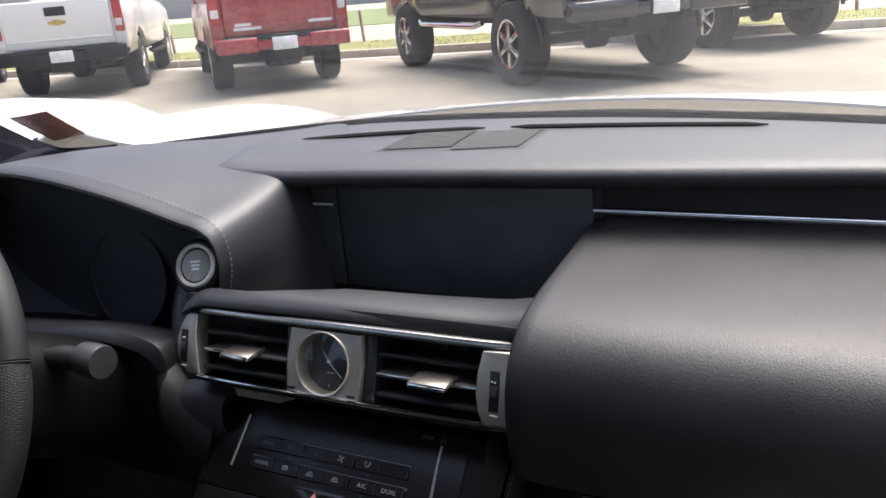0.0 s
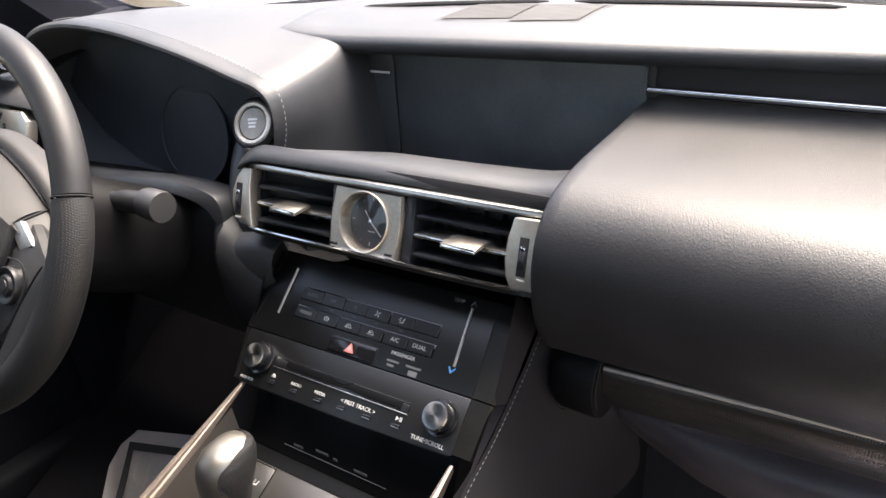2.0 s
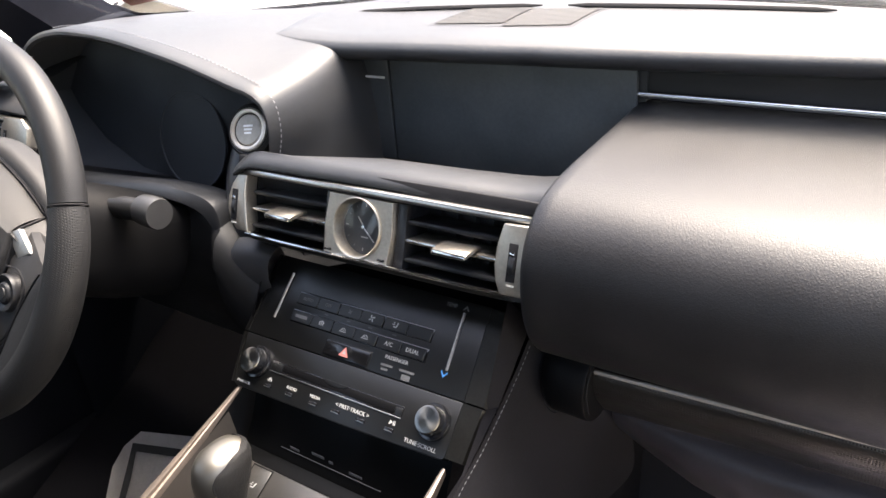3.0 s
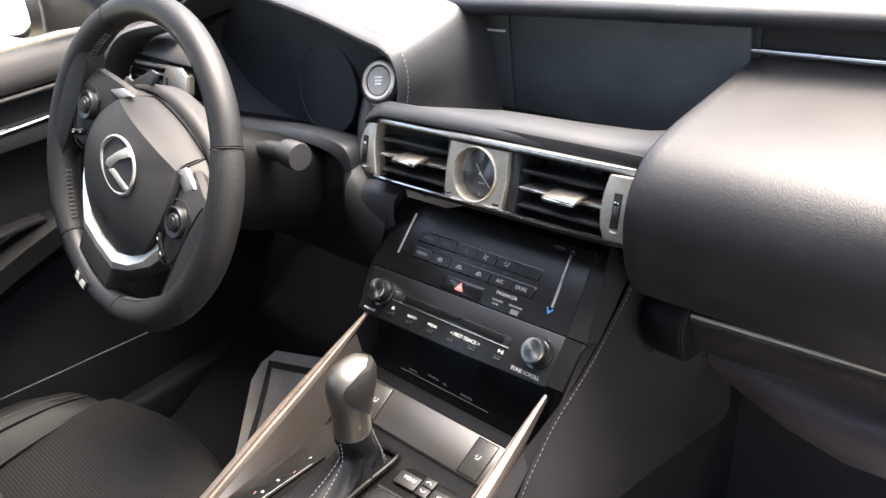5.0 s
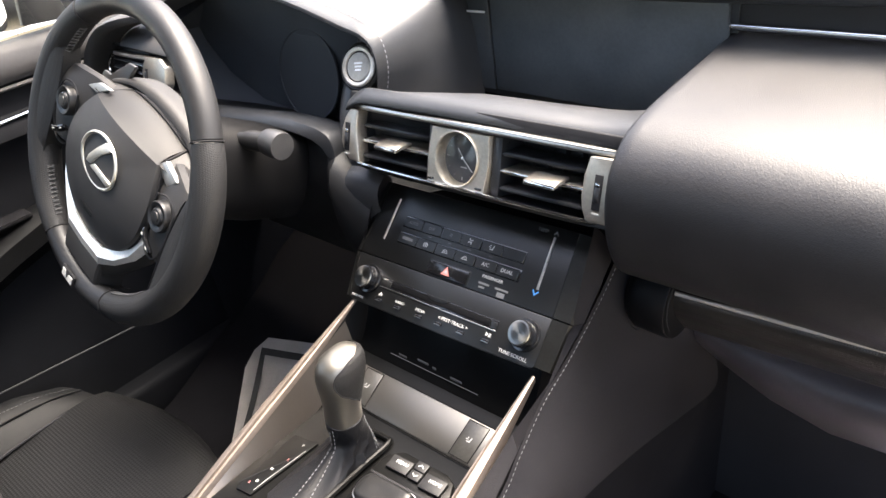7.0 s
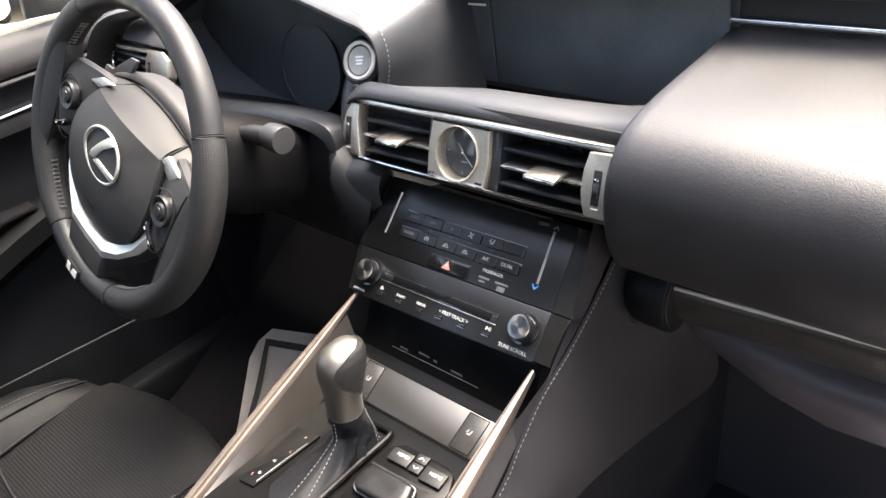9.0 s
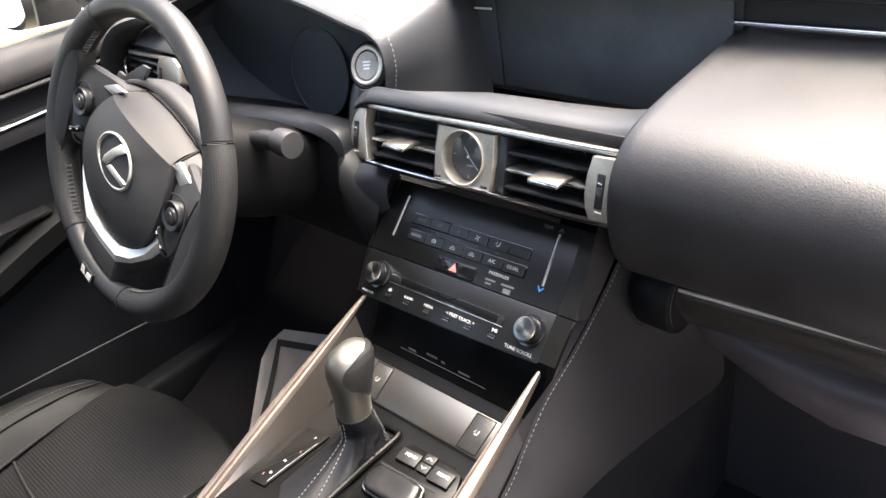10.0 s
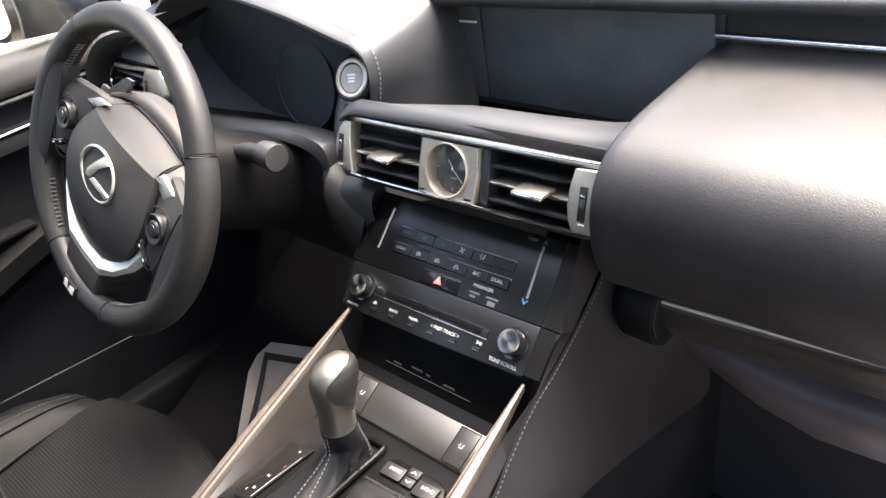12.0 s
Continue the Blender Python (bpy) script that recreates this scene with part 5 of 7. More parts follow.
part("driver_flank", loft([[V3(-0.1405, y, rail_z(max(y, -0.42)) - 0.02), V3(-0.1415, y, 0.42), V3(-0.143, y, 0.21)] for y in np.linspace(0.0, -0.62, 10)]), LEATHER, console, "black console flank on the driver's side")
part("rear_lid", span(-0.125, 0.125, -0.95, -0.60, 0.42, 0.62, 0.02, 3), LEATHER, console, "black console box")

# ---- steering wheel, turned a little to the right ----
TILT_W = radians(23.4)
WM = frame_of((-0.330, -0.207, 0.842), (1, 0.03, -0.012), (0, math.sin(TILT_W), math.cos(TILT_W))) @ pose(0, 0, 0, 0, 0, -24)
wheel = thing("steering_wheel", "black leather steering wheel with silver lower spoke trim", "steering wheel", WM)
RW, RT = 0.1705, 0.0157
CHIP = surface("chip_satin_silver", (0.46, 0.44, 0.41), 0.38, 0.8)
EMBLEM = surface("emblem_satin_silver", (0.50, 0.485, 0.44), 0.40, 0.7)
VEE_METAL = surface("bright_satin_trim", (0.80, 0.78, 0.74), 0.36, 0.7)
SWITCH = surface("switch_satin_black", (0.012, 0.012, 0.013), 0.34, spec=0.35)


def rim(a0, a1, grow=1.0, count=40):
    pts, rad = [], []
    for k in range(count + 1):
        s = k / count
        a = radians(a0 + (a1 - a0) * s)
        pts.append(V3(RW * math.cos(a), RW * math.sin(a), 0))
        rad.append(RT * (1 + (grow - 1) * math.sin(math.pi * s) ** 0.6))
    return tube(pts, rad, 20)


part("upper_rim", rim(40.5, 139.5), LEATHER, wheel, "smooth black leather upper rim", angle=60)
part("lower_rim", rim(246, 294), LEATHER, wheel, "smooth black leather lower rim", angle=60)
for a0, a1 in ((-65.5, 39.5), (140.5, 245.5)):
    part("grip", rim(a0, a1, 1.22, 48), GRIP, wheel, "perforated leather grip", angle=60)
for a in (40, 140, -66, 246):
    ca, sa = math.cos(radians(a)), math.sin(radians(a))
    part("rim_seam", moved(ring_arc(RT * 1.015, 0.0008, 0, 360, 28, 6, closed=True), frame_of((RW * ca, RW * sa, 0), (ca, sa, 0), (0, 0, 1))), MATTE, wheel, "dark seam in the rim")
for a0, a1 in ((-62, -38), (18, 37), (144, 162), (218, 242)):
    zig = []
    for k in range(int((a1 - a0) / 2.0)):
        a = radians(a0 + 2.0 * k)
        lo = -65.5 if a0 < 100 else 140.5
        swell = 1.015 + 0.22 * math.sin(math.pi * (math.degrees(a) - lo) / 105.0) ** 0.6
        r0 = RW - RT * swell
        for z0, z1 in ((-0.0042, 0.0042), (0.0042, -0.0042)):
            zig.append(tube([(r0 * math.cos(a), r0 * math.sin(a), z0 + 0.003), ((r0 - 0.0004) * math.cos(a + 0.009), (r0 - 0.0004) * math.sin(a + 0.009), 0.003), (r0 * math.cos(a + 0.018), r0 * math.sin(a + 0.018), z1 + 0.003)], 0.0006, 5))
    tagged(part("rim_stitching", joined(*zig), surface("dark_thread", (0.055, 0.056, 0.060), 0.6), wheel, "dark cross stitching inside the rim"), kind="stuff")

# hub cover: domed and round below, a straight brow crease above, and a top face that falls back to a wide far edge
HUB_SIDE = [(0.0695, 0.0400, 0.0000), (0.0790, 0.0230, 0.0050), (0.0870, 0.0020, 0.0085), (0.0885, -0.0200, 0.0105), (0.0850, -0.0430, 0.0105), (0.0750, -0.0650, 0.0095), (0.0590, -0.0840, 0.0080), (0.0330, -0.0990, 0.0068), (0.0, -0.1050, 0.0062)]
right = smooth(HUB_SIDE, 25)
left = [V3(-p.x, p.y, p.z) for p in reversed(right)]
brow = [V3(0.0695 * u, 0.0400 + 0.0062 * (1 - u * u), 0.0125 * (1 - u * u)) for u in np.linspace(-1, 1, 17)]
outline = right[:-1] + left[:-1] + brow[:-1]
middle = V3(0, -0.012, 0.0225)
rows = []
for s in (0.02, 0.25, 0.5, 0.7, 0.84, 0.93, 0.975, 1.0):
    rows.append([V3(middle.x + (o.x - middle.x) * s, middle.y + (o.y - middle.y) * s, o.z + (middle.z - o.z) * (1 - s**2.3)) for o in outline])
turn = len(right) + len(left) - 2
rows.append([o + (V3(o.x * 0.012, (o.y + 0.02) * 0.012, -0.0030) if k < turn else V3(0, 0.0006, -0.0014)) for k, o in enumerate(outline)])
rows.append([o + (V3(o.x * 0.012, (o.y + 0.02) * 0.012, -0.018) if k < turn else V3(0, 0.0006, -0.0030)) for k, o in enumerate(outline)])
far = [V3(0.0600 * u, 0.0520 + 0.0065 * (1 - u * u), -0.0370 + 0.0015 * (1 - u * u)) for u in np.linspace(-1, 1, 17)]
top_face = loft([[b.lerp(f, s) + V3(0, 0.0022 * math.sin(math.pi * s), 0.0022 * math.sin(math.pi * s)) for b, f in zip(brow, far)] for s in np.linspace(0, 1, 7)] + [[f + V3(0, -0.002, -0.006) for f in far]])
part("hub_cover", joined(loft(rows, closed=True, ends=True), top_face), HUB, wheel, "soft grey-black airbag cover", angle=24)
part("hub_gap", tube([right[k] + V3(0.0016, 0, -0.0065) for k in range(0, len(right))] + [p + V3(-0.0016, 0, -0.0065) for p in left[1:]], 0.0016, 6), MATTE, wheel, "dark gap round the airbag cover")
part("hub_gap", tube([brow[-1] + V3(0.0016, 0, -0.004)] + [brow[-1].lerp(far[-1], s) + V3(0.0016, 0.0006, 0) for s in (0.3, 0.6, 1.0)] + [f + V3(0, 0.0014, 0.0) for f in reversed(far)] + [brow[0].lerp(far[0], s) + V3(-0.0016, 0.0006, 0) for s in (1.0, 0.6, 0.3)] + [brow[0] + V3(-0.0016, 0, -0.004)], 0.0015, 6), MATTE, wheel, "dark gap behind the top face")
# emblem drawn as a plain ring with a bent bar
emblem = part("emblem_ring", moved(tube([V3(0.0366 * math.cos(a), 0.0292 * math.sin(a), 0.0226 - 0.0020 * abs(math.sin(a))) for a in (2 * math.pi * k / 44 for k in range(44))], 0.0019, 8, closed=True), Matrix.Translation((0.0025, -0.001, 0.0))), EMBLEM, wheel, "satin silver oval ring")
part("emblem_bar", prism([(0.0075, 0.0255), (0.0220, 0.0235), (0.0036, 0.0064), (-0.0088, -0.0130), (-0.0191, -0.0143), (-0.0174, -0.0056), (-0.0057, 0.0105)], 0.0190, 0.0236, 0.0009), EMBLEM, emblem, "curved silver bar")
part("emblem_bar", prism([(-0.0101, -0.0153), (-0.0015, -0.0078), (0.0345, -0.0094), (0.0294, -0.0165)], 0.0190, 0.0236, 0.0009), EMBLEM, emblem, "straight silver bar")
for w, y in ((0.026, -0.066), (0.018, -0.073)):
    part("embossed_mark", box((w, 0.0016, 0.0008), (0, y, 0.0188 - 0.32 * (-0.066 - y))), SATIN, wheel, "faint embossed line")
# side spokes: a face that carries the switches, an upper face that falls back, and leather over the outer end
for sx in (-1, 1):
    rows = []
    for x, y0, y1, z in ((0.070, -0.052, 0.044, -0.010), (0.082, -0.052, 0.046, -0.005), (0.098, -0.052, 0.046, 0.000), (0.118, -0.052, 0.043, 0.0045), (0.136, -0.053, 0.039, 0.005), (0.150, -0.054, 0.034, 0.002)):
        face = [(y0, z - 0.020), (y0 + 0.001, z - 0.004), (y0 + 0.006, z + 0.001), (-0.020, z + 0.003), (0.004, z + 0.0035), (0.019, z + 0.001), (0.024, z - 0.001), (0.5 * (0.024 + y1), z - 0.004), (y1, z - 0.010), (y1 + 0.001, z - 0.018)]
        rows.append([V3(sx * x, y, zz) for y, zz in face] + [V3(sx * x, y1 - 0.004, min(z - 0.030, -0.014)), V3(sx * x, y0 + 0.004, min(z - 0.030, -0.014))])
    spoke = part("side_spoke", loft(rows, closed=True, ends=True), HUB, wheel, "grey-black side spoke", angle=24)
    web = []
    for a in np.linspace(-52, 34, 31):
        ca, sa = math.cos(radians(a)), math.sin(radians(a))
        blend = max(0.0, min(1.0, (a + 52) / 20, (34 - a) / 20))
        blend = blend * blend * (3 - 2 * blend)
        b = V3(0.1330 + 0.0120 * max(0.0, (a + 6) / 30) ** 1.5, 0.160 * sa, 0.0085)
        b = V3((RW - RT * 1.02) * ca, (RW - RT * 1.02) * sa, 0.002).lerp(b, blend)
        o = V3(RW * ca, RW * sa, RT * 1.06)
        web.append([b + V3(0.001, 0, -0.002 - 0.008 * blend), b, *[b.lerp(o, s) + V3(0, 0, 0.0022 * math.sin(math.pi * s)) for s in (0.2, 0.45, 0.7, 0.9)], o, V3((RW - RT * 0.5) * ca, (RW - RT * 0.5) * sa, -RT * 0.8), b + V3(0.001, 0, -0.004 - 0.018 * blend)])
    web = [[V3(sx * p.x, p.y, p.z) for p in row] for row in web]
    part("spoke_leather", loft(web, closed=True, ends=True), GRIP, wheel, "black leather over the end of the spoke", angle=60)
    part("leather_seam", tube([r[1] + V3(-sx * 0.0006, 0, 0.0004) for r in web[6:-6]], 0.0009, 6), MATTE, spoke, "dark edge between leather and spoke")
    part("silver_chip", prism([(0.0640, 0.0360), (0.0760, 0.0490), (0.1035, 0.0405), (0.0905, 0.0253)] if sx > 0 else [(-0.1010, 0.0333), (-0.0788, 0.0490), (-0.0535, 0.0538), (-0.0779, 0.0358)], -0.010, -0.0040, 0.0014, 3), CHIP, spoke, "satin silver accent")
    gap = smooth([(0.0945, 0.022, 0.0075), (0.112, 0.0285, 0.0075), (0.129, 0.020, 0.0085), (0.1325, -0.006, 0.0095), (0.127, -0.036, 0.0085), (0.115, -0.049, 0.0075), (0.098, -0.046, 0.0055), (0.0915, -0.020, 0.0050), (0.0945, 0.022, 0.0075)], 40)
    part("pod_gap", tube([V3(sx * p.x, p.y, p.z - 0.0008) for p in gap], 0.0010, 6), MATTE, spoke, "dark line round the switches")
    part("round_switch", moved(lathe([(0.0172, 0.004), (0.0172, 0.0122), (0.0160, 0.0140), (0.0118, 0.0134), (0.0104, 0.0120), (0.0096, 0.0136), (0.0084, 0.0150), (0.0, 0.0154)], 32), Matrix.Translation((sx * 0.1115, 0.0045, -0.001))), SWITCH, spoke, "ring-shaped black thumb switch")
    part("switch_cap", moved(lathe([(0.0058, 0.0148), (0.0054, 0.0160), (0.0, 0.0163)], 24), Matrix.Translation((sx * 0.1115, 0.0045, -0.001))), SWITCH, spoke, "small raised centre")
    rocker = smooth([(0.0960, -0.0220, 0.0100), (0.1030, -0.0285, 0.0115), (0.1100, -0.0330, 0.0115), (0.1200, -0.0385, 0.0112)], 16)
    part("rocker_switch", tube([V3(sx * p.x, p.y, p.z) for p in rocker], [0.003] + [0.0046] * 14 + [0.003], 10, flat=0.6), GLOSS, spoke, "narrow waved black rocker switch")
    for k in (3, 12):
        part("switch_mark", moved(box((0.0036, 0.0014, 0.0006)), Matrix.Translation((sx * rocker[k].x, rocker[k].y, rocker[k].z + 0.0036)) @ pose(0, 0, 0, 0, 0, -sx * 36)), PRINT, spoke)
# lower spoke with its silver U
rows = []
for x, dz in ((-0.050, -0.030), (-0.0415, -0.002), (-0.0385, 0.0), (0.0, 0.001), (0.0385, 0.0), (0.0415, -0.002), (0.050, -0.030)):
    rows.append([V3(x * k, y, z + dz) for k, y, z in ((1.0, -0.1000, 0.0040), (1.0, -0.1185, 0.0100), (0.98, -0.1350, 0.0100), (0.97, -0.1500, 0.0085), (0.97, -0.1540, 0.0040), (0.97, -0.158, -0.006))])
part("lower_spoke", loft(rows), HUB, wheel, "dark lower spoke", angle=30)
for sx in (-1, 1):
    part("lower_arm", loft([[V3(sx * x, y, z) for x, y, z in row] for row in (((0.040, -0.119, 0.009), (0.040, -0.140, 0.004), (0.038, -0.150, -0.012)), ((0.060, -0.106, 0.004), (0.063, -0.115, -0.006), (0.060, -0.118, -0.022)), ((0.084, -0.078, -0.001), (0.088, -0.083, -0.010), (0.086, -0.086, -0.024)), ((0.098, -0.052, -0.004), (0.100, -0.054, -0.012), (0.098, -0.056, -0.026)))]), HUB, wheel, "dark side of the lower spoke")
vee_half = (
    ((0.0880, -0.0380, 0.0005), (0.0950, -0.0450, 0.0040), (0.0985, -0.0520, -0.0040)),
    ((0.0730, -0.0680, 0.0030), (0.0800, -0.0760, 0.0060), (0.0840, -0.0800, -0.0010)),
    ((0.0560, -0.0870, 0.0060), (0.0600, -0.0980, 0.0085), (0.0600, -0.1060, 0.0040)),
    ((0.0340, -0.1000, 0.0085), (0.0375, -0.1100, 0.0125), (0.0390, -0.1195, 0.0105)),
    ((0.0, -0.1040, 0.0090), (0.0, -0.1105, 0.0135), (0.0, -0.1205, 0.0115)))
vee_rows = [[V3(-x, y, z) for x, y, z in row] for row in vee_half] + [[V3(*p) for p in row] for row in reversed(vee_half[:-1])]
vee_rows = [[r[0] + V3(0, 0, -0.010), *r, r[2] + V3(0, 0, -0.006)] for r in vee_rows]
part("silver_trim", loft(vee_rows), VEE_METAL, wheel, "satin silver U-shaped trim", angle=20)
part("hub_shoulder", loft([[V3(0.096 * u, 0.0535 + 0.0070 * (1 - u * u) - 0.014 * u**4 + dy * (1 - 0.35 * u * u), -0.0365 + dz + 0.010 * u**4) for u in np.linspace(-1, 1, 21)] for dy, dz in ((0.0, -0.006), (0.0012, -0.0004), (0.005, -0.0008), (0.010, -0.0045), (0.0125, -0.012), (0.0125, -0.030))]), HUB, wheel, "grey-black shoulder behind the airbag cover", angle=50)
for sx in (-1, 1):
    side_edge = [brow[-1].lerp(far[-1], k / 8) for k in range(11)]
    part("spoke_root", loft([[V3(sx * (e.x + dx), e.y + dy, e.z + dz) for dx, dy, dz in ((0.0022, -0.001, -0.008), (0.0024, 0.0004, -0.0016), (0.008, 0.0, -0.0022), (0.018, -0.0015, -0.0045), (0.030, -0.004, -0.010))] for e in side_edge]), HUB, wheel, "grey-black root of the side spoke", angle=50)
part("hub_back", prism([(-0.110, 0.000), (-0.105, 0.030), (-0.060, 0.044), (0.060, 0.044), (0.105, 0.030), (0.110, 0.000), (0.06, -0.08), (-0.06, -0.08)], -0.064, -0.040, 0.005, 3), HUB, wheel, "grey-black back of the hub")
badge = part("badge", box((0.030, 0.0150, 0.003), (0.0, -0.1690, RT + 0.0008), 0.001), MATTE, wheel, "small black and silver badge")
part("badge_mark", joined(prism([(-0.011, -0.1735), (-0.002, -0.1735), (-0.005, -0.1640), (-0.0115, -0.1640)], RT + 0.0022, RT + 0.0030), prism([(0.000, -0.1735), (0.0125, -0.1735), (0.0125, -0.1640), (0.003, -0.1655)], RT + 0.0022, RT + 0.0030)), PRINT, badge, "pale silver shapes")
# shift paddles behind the rim
STALK_GREY = surface("stalk_grey", (0.026, 0.026, 0.027), 0.45)
for sx in (-1, 1):
    paddle = part("shift_paddle", prism([(0.090, -0.020), (0.140, -0.032), (0.138, -0.020), (0.140, 0.028), (0.132, 0.036), (0.090, 0.030)] if sx > 0 else [(-0.1300, -0.0200), (-0.1330, 0.0243), (-0.1285, 0.0390), (-0.1140, 0.0409), (-0.0852, 0.0735), (-0.0708, 0.0771), (-0.0739, 0.0652), (-0.0770, 0.0500), (-0.0900, 0.0200), (-0.0950, -0.0200)], -0.041, -0.036, 0.0015), PLASTIC if sx > 0 else STALK_GREY, wheel, "black shift paddle" if sx > 0 else "grey shift paddle")
    part("paddle_edge", tube([(sx * 0.139, -0.014, -0.038), (sx * 0.1415, 0.006, -0.038), (sx * 0.1410, 0.024, -0.038)], 0.0018, 6), CHROME, paddle, "bright paddle edge")

# ---- steering column ----
axis = Vector((0, -math.cos(TILT_W), math.sin(TILT_W)))
column = thing("steering_column", "black plastic steering column shroud with a control stalk", "steering column")
c0 = V3(-0.330, -0.207, 0.842)
rows = []
for d, rx, ru, rd in ((0.062, 0.058, 0.034, 0.050), (0.072, 0.070, 0.044, 0.060), (0.09, 0.074, 0.052, 0.068), (0.15, 0.072, 0.048, 0.075), (0.22, 0.066, 0.042, 0.075)):
    o = c0 - axis * d
    up = V3(0, math.sin(TILT_W), math.cos(TILT_W))
    rows.append([o + V3(1, 0, 0) * rx * math.copysign(abs(math.cos(a)) ** 0.6, math.cos(a)) + up * (ru if math.sin(a) > 0 else rd) * math.copysign(abs(math.sin(a)) ** 0.6, math.sin(a)) for a in (2 * math.pi * k / 32 for k in range(32))])
# shroud colour taken below the other black plastics to paint in its shade
part("shroud", loft(rows, closed=True, ends=True), surface("column_shaded_plastic", (0.003, 0.003, 0.0034), 0.6, spec=0.10), column, "matt black shroud with shade in its colour", angle=50)
stalk = part("stalk", tube(smooth([(-0.285, -0.090, 0.826), (-0.255, -0.082, 0.826), (-0.236, -0.077, 0.825)], 8), [0.008, 0.008, 0.009, 0.011, 0.012, 0.012, 0.012, 0.012], 16), PLASTIC, column, "black control stalk")
part("stalk_knob", moved(lathe([(0.0125, -0.012), (0.0155, -0.010), (0.0165, 0.0), (0.0165, 0.014), (0.0155, 0.0175), (0.0, 0.0182)], 28), frame_of((-0.2235, -0.0735, 0.8245), (0.05, 1, 0), (0, 0, 1))), STALK_GREY, stalk, "grey rounded stalk knob")

# ---- outer air vent at the dash end ----
OM = frame_of((-0.585, -0.032, 0.8560), (1, -0.04, 0.0), (0, 0.30, 0.95))
side_vent = thing("side_air_vent", "small outer air vent with a silver frame", "air vent", OM)
part("housing", joined(span(-0.085, 0.080, -0.030, 0.028, -0.05, -0.036), span(-0.085, 0.080, 0.0235, 0.028, -0.04, -0.002, 0.001), span(-0.085, 0.080, -0.032, -0.027, -0.04, -0.002, 0.001)), MATTE, side_vent, "matte black vent housing")
part("top_trim", loft([[V3(x, 0.0153 + 0.04 * x + dy, dz - 0.004 * (abs(x) / 0.075) ** 4) for dy, dz in ((0.0032, -0.010), (0.0032, 0.000), (0.0022, 0.0020), (-0.0015, 0.0022), (-0.0030, 0.0005), (-0.0032, -0.010))] for x in np.linspace(-0.074, 0.075, 14)]), SILVER, side_vent, "broad silver upper frame")
part("end_arc", tube(smooth([(-0.0710, 0.0120, -0.001), (-0.0870, 0.0010, -0.003), (-0.0900, -0.0140, -0.003), (-0.0760, -0.0280, -0.002)], 12), 0.0020, 8), CHROME, side_vent, "chrome end arc")
cap = part("end_cap", prism([(0.0360, 0.0195), (0.0760, 0.0215), (0.0890, 0.0120), (0.0900, -0.0120), (0.0780, -0.0280), (0.0340, -0.0280), (0.0240, -0.0060), (0.0270, 0.0080)], -0.012, 0.003, 0.002), SILVER, side_vent, "brushed silver end cap")
part("wheel_slot", span(0.0345, 0.0415, -0.0180, 0.0030, 0.002, 0.0038, 0.0006), MATTE, cap, "black thumbwheel slot")
part("thumbwheel", span(0.0360, 0.0400, -0.0120, -0.0010, 0.0030, 0.0056, 0.0010), VENT, cap, "ribbed black thumbwheel")
for v in (0.004, -0.008, -0.020):
    slat = part("slat", box((0.104, 0.004, 0.026), (-0.031, v, -0.020), 0.001), VENT, side_vent, "black vent slat")
    part("slat_edge", box((0.104, 0.0010, 0.0010), (-0.031, v - 0.0012, -0.0068), 0.0003), SATIN_METAL, slat, "bright slat edge")
part("tab", box((0.026, 0.008, 0.020), (-0.022, -0.008, -0.001), 0.002), SATIN, side_vent, "black vent tab")
lid_rows = []
for x, k in ((-0.052, 0.35), (-0.047, 0.75), (-0.036, 0.95), (-0.015, 1.0), (0.02, 1.0), (0.06, 1.0), (0.082, 0.92), (0.092, 0.6), (0.095, 0.3)):
    lid_rows.append([V3(x, 0.0240 + 0.016 * max(0.0, x - 0.05) + dy * k, -0.004 + dz * k) for dy, dz in ((0.0, -0.012), (0.0, 0.0), (0.0022, 0.0045), (0.008, 0.0035), (0.018, -0.003), (0.030, -0.014), (0.036, -0.030))])
part("brow", loft(lid_rows), DOOR_TOP, side_vent, "padded grey brow above the vent", angle=60)

# ---- driver's door ----
door = thing("door_left", "black driver's door with padded top, metal line and armrest", "car door", kind="structure")


def door_sheet(profile, y0=0.10, y1=-1.2, count=14):
    return loft([[V3(x, y, z) for x, z in profile] for y in np.linspace(y0, y1, count)])


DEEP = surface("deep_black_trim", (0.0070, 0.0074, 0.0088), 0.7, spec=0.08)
GREY_SEAL = surface("grey_seal_rubber", (0.024, 0.024, 0.025), 0.5)
part("upper_trim", door_sheet([(-0.778, 0.898), (-0.766, 0.907), (-0.755, 0.908), (-0.745, 0.903), (-0.738, 0.892), (-0.734, 0.876), (-0.733, 0.864), (-0.738, 0.855)]), DOOR_TOP, door, "padded grey-black door top")
part("seal", door_sheet([(-0.792, 0.900), (-0.778, 0.914), (-0.766, 0.9105)]), SATIN_METAL, door, "bright window seal")
part("piping", tube([(-0.7365, y, 0.8485) for y in np.linspace(0.06, -1.1, 8)], 0.0032, 8), DOOR_TOP, door, "padded roll below the door top")
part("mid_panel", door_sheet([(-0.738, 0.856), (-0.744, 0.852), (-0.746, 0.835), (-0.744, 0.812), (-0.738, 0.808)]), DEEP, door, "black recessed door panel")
part("metal_line", tube([(-0.733, y, 0.8070 + 0.03 * (y + 0.18)) for y in np.linspace(0.02, -1.1, 12)], 0.0030, 8), CHROME, door, "thin bright metal line")
part("lower_line", tube([(-0.7345, y, 0.7990 + 0.012 * (y + 0.18)) for y in np.linspace(0.02, -1.1, 12)], 0.0010, 6), SATIN_METAL, door, "fine grey line under the metal line")
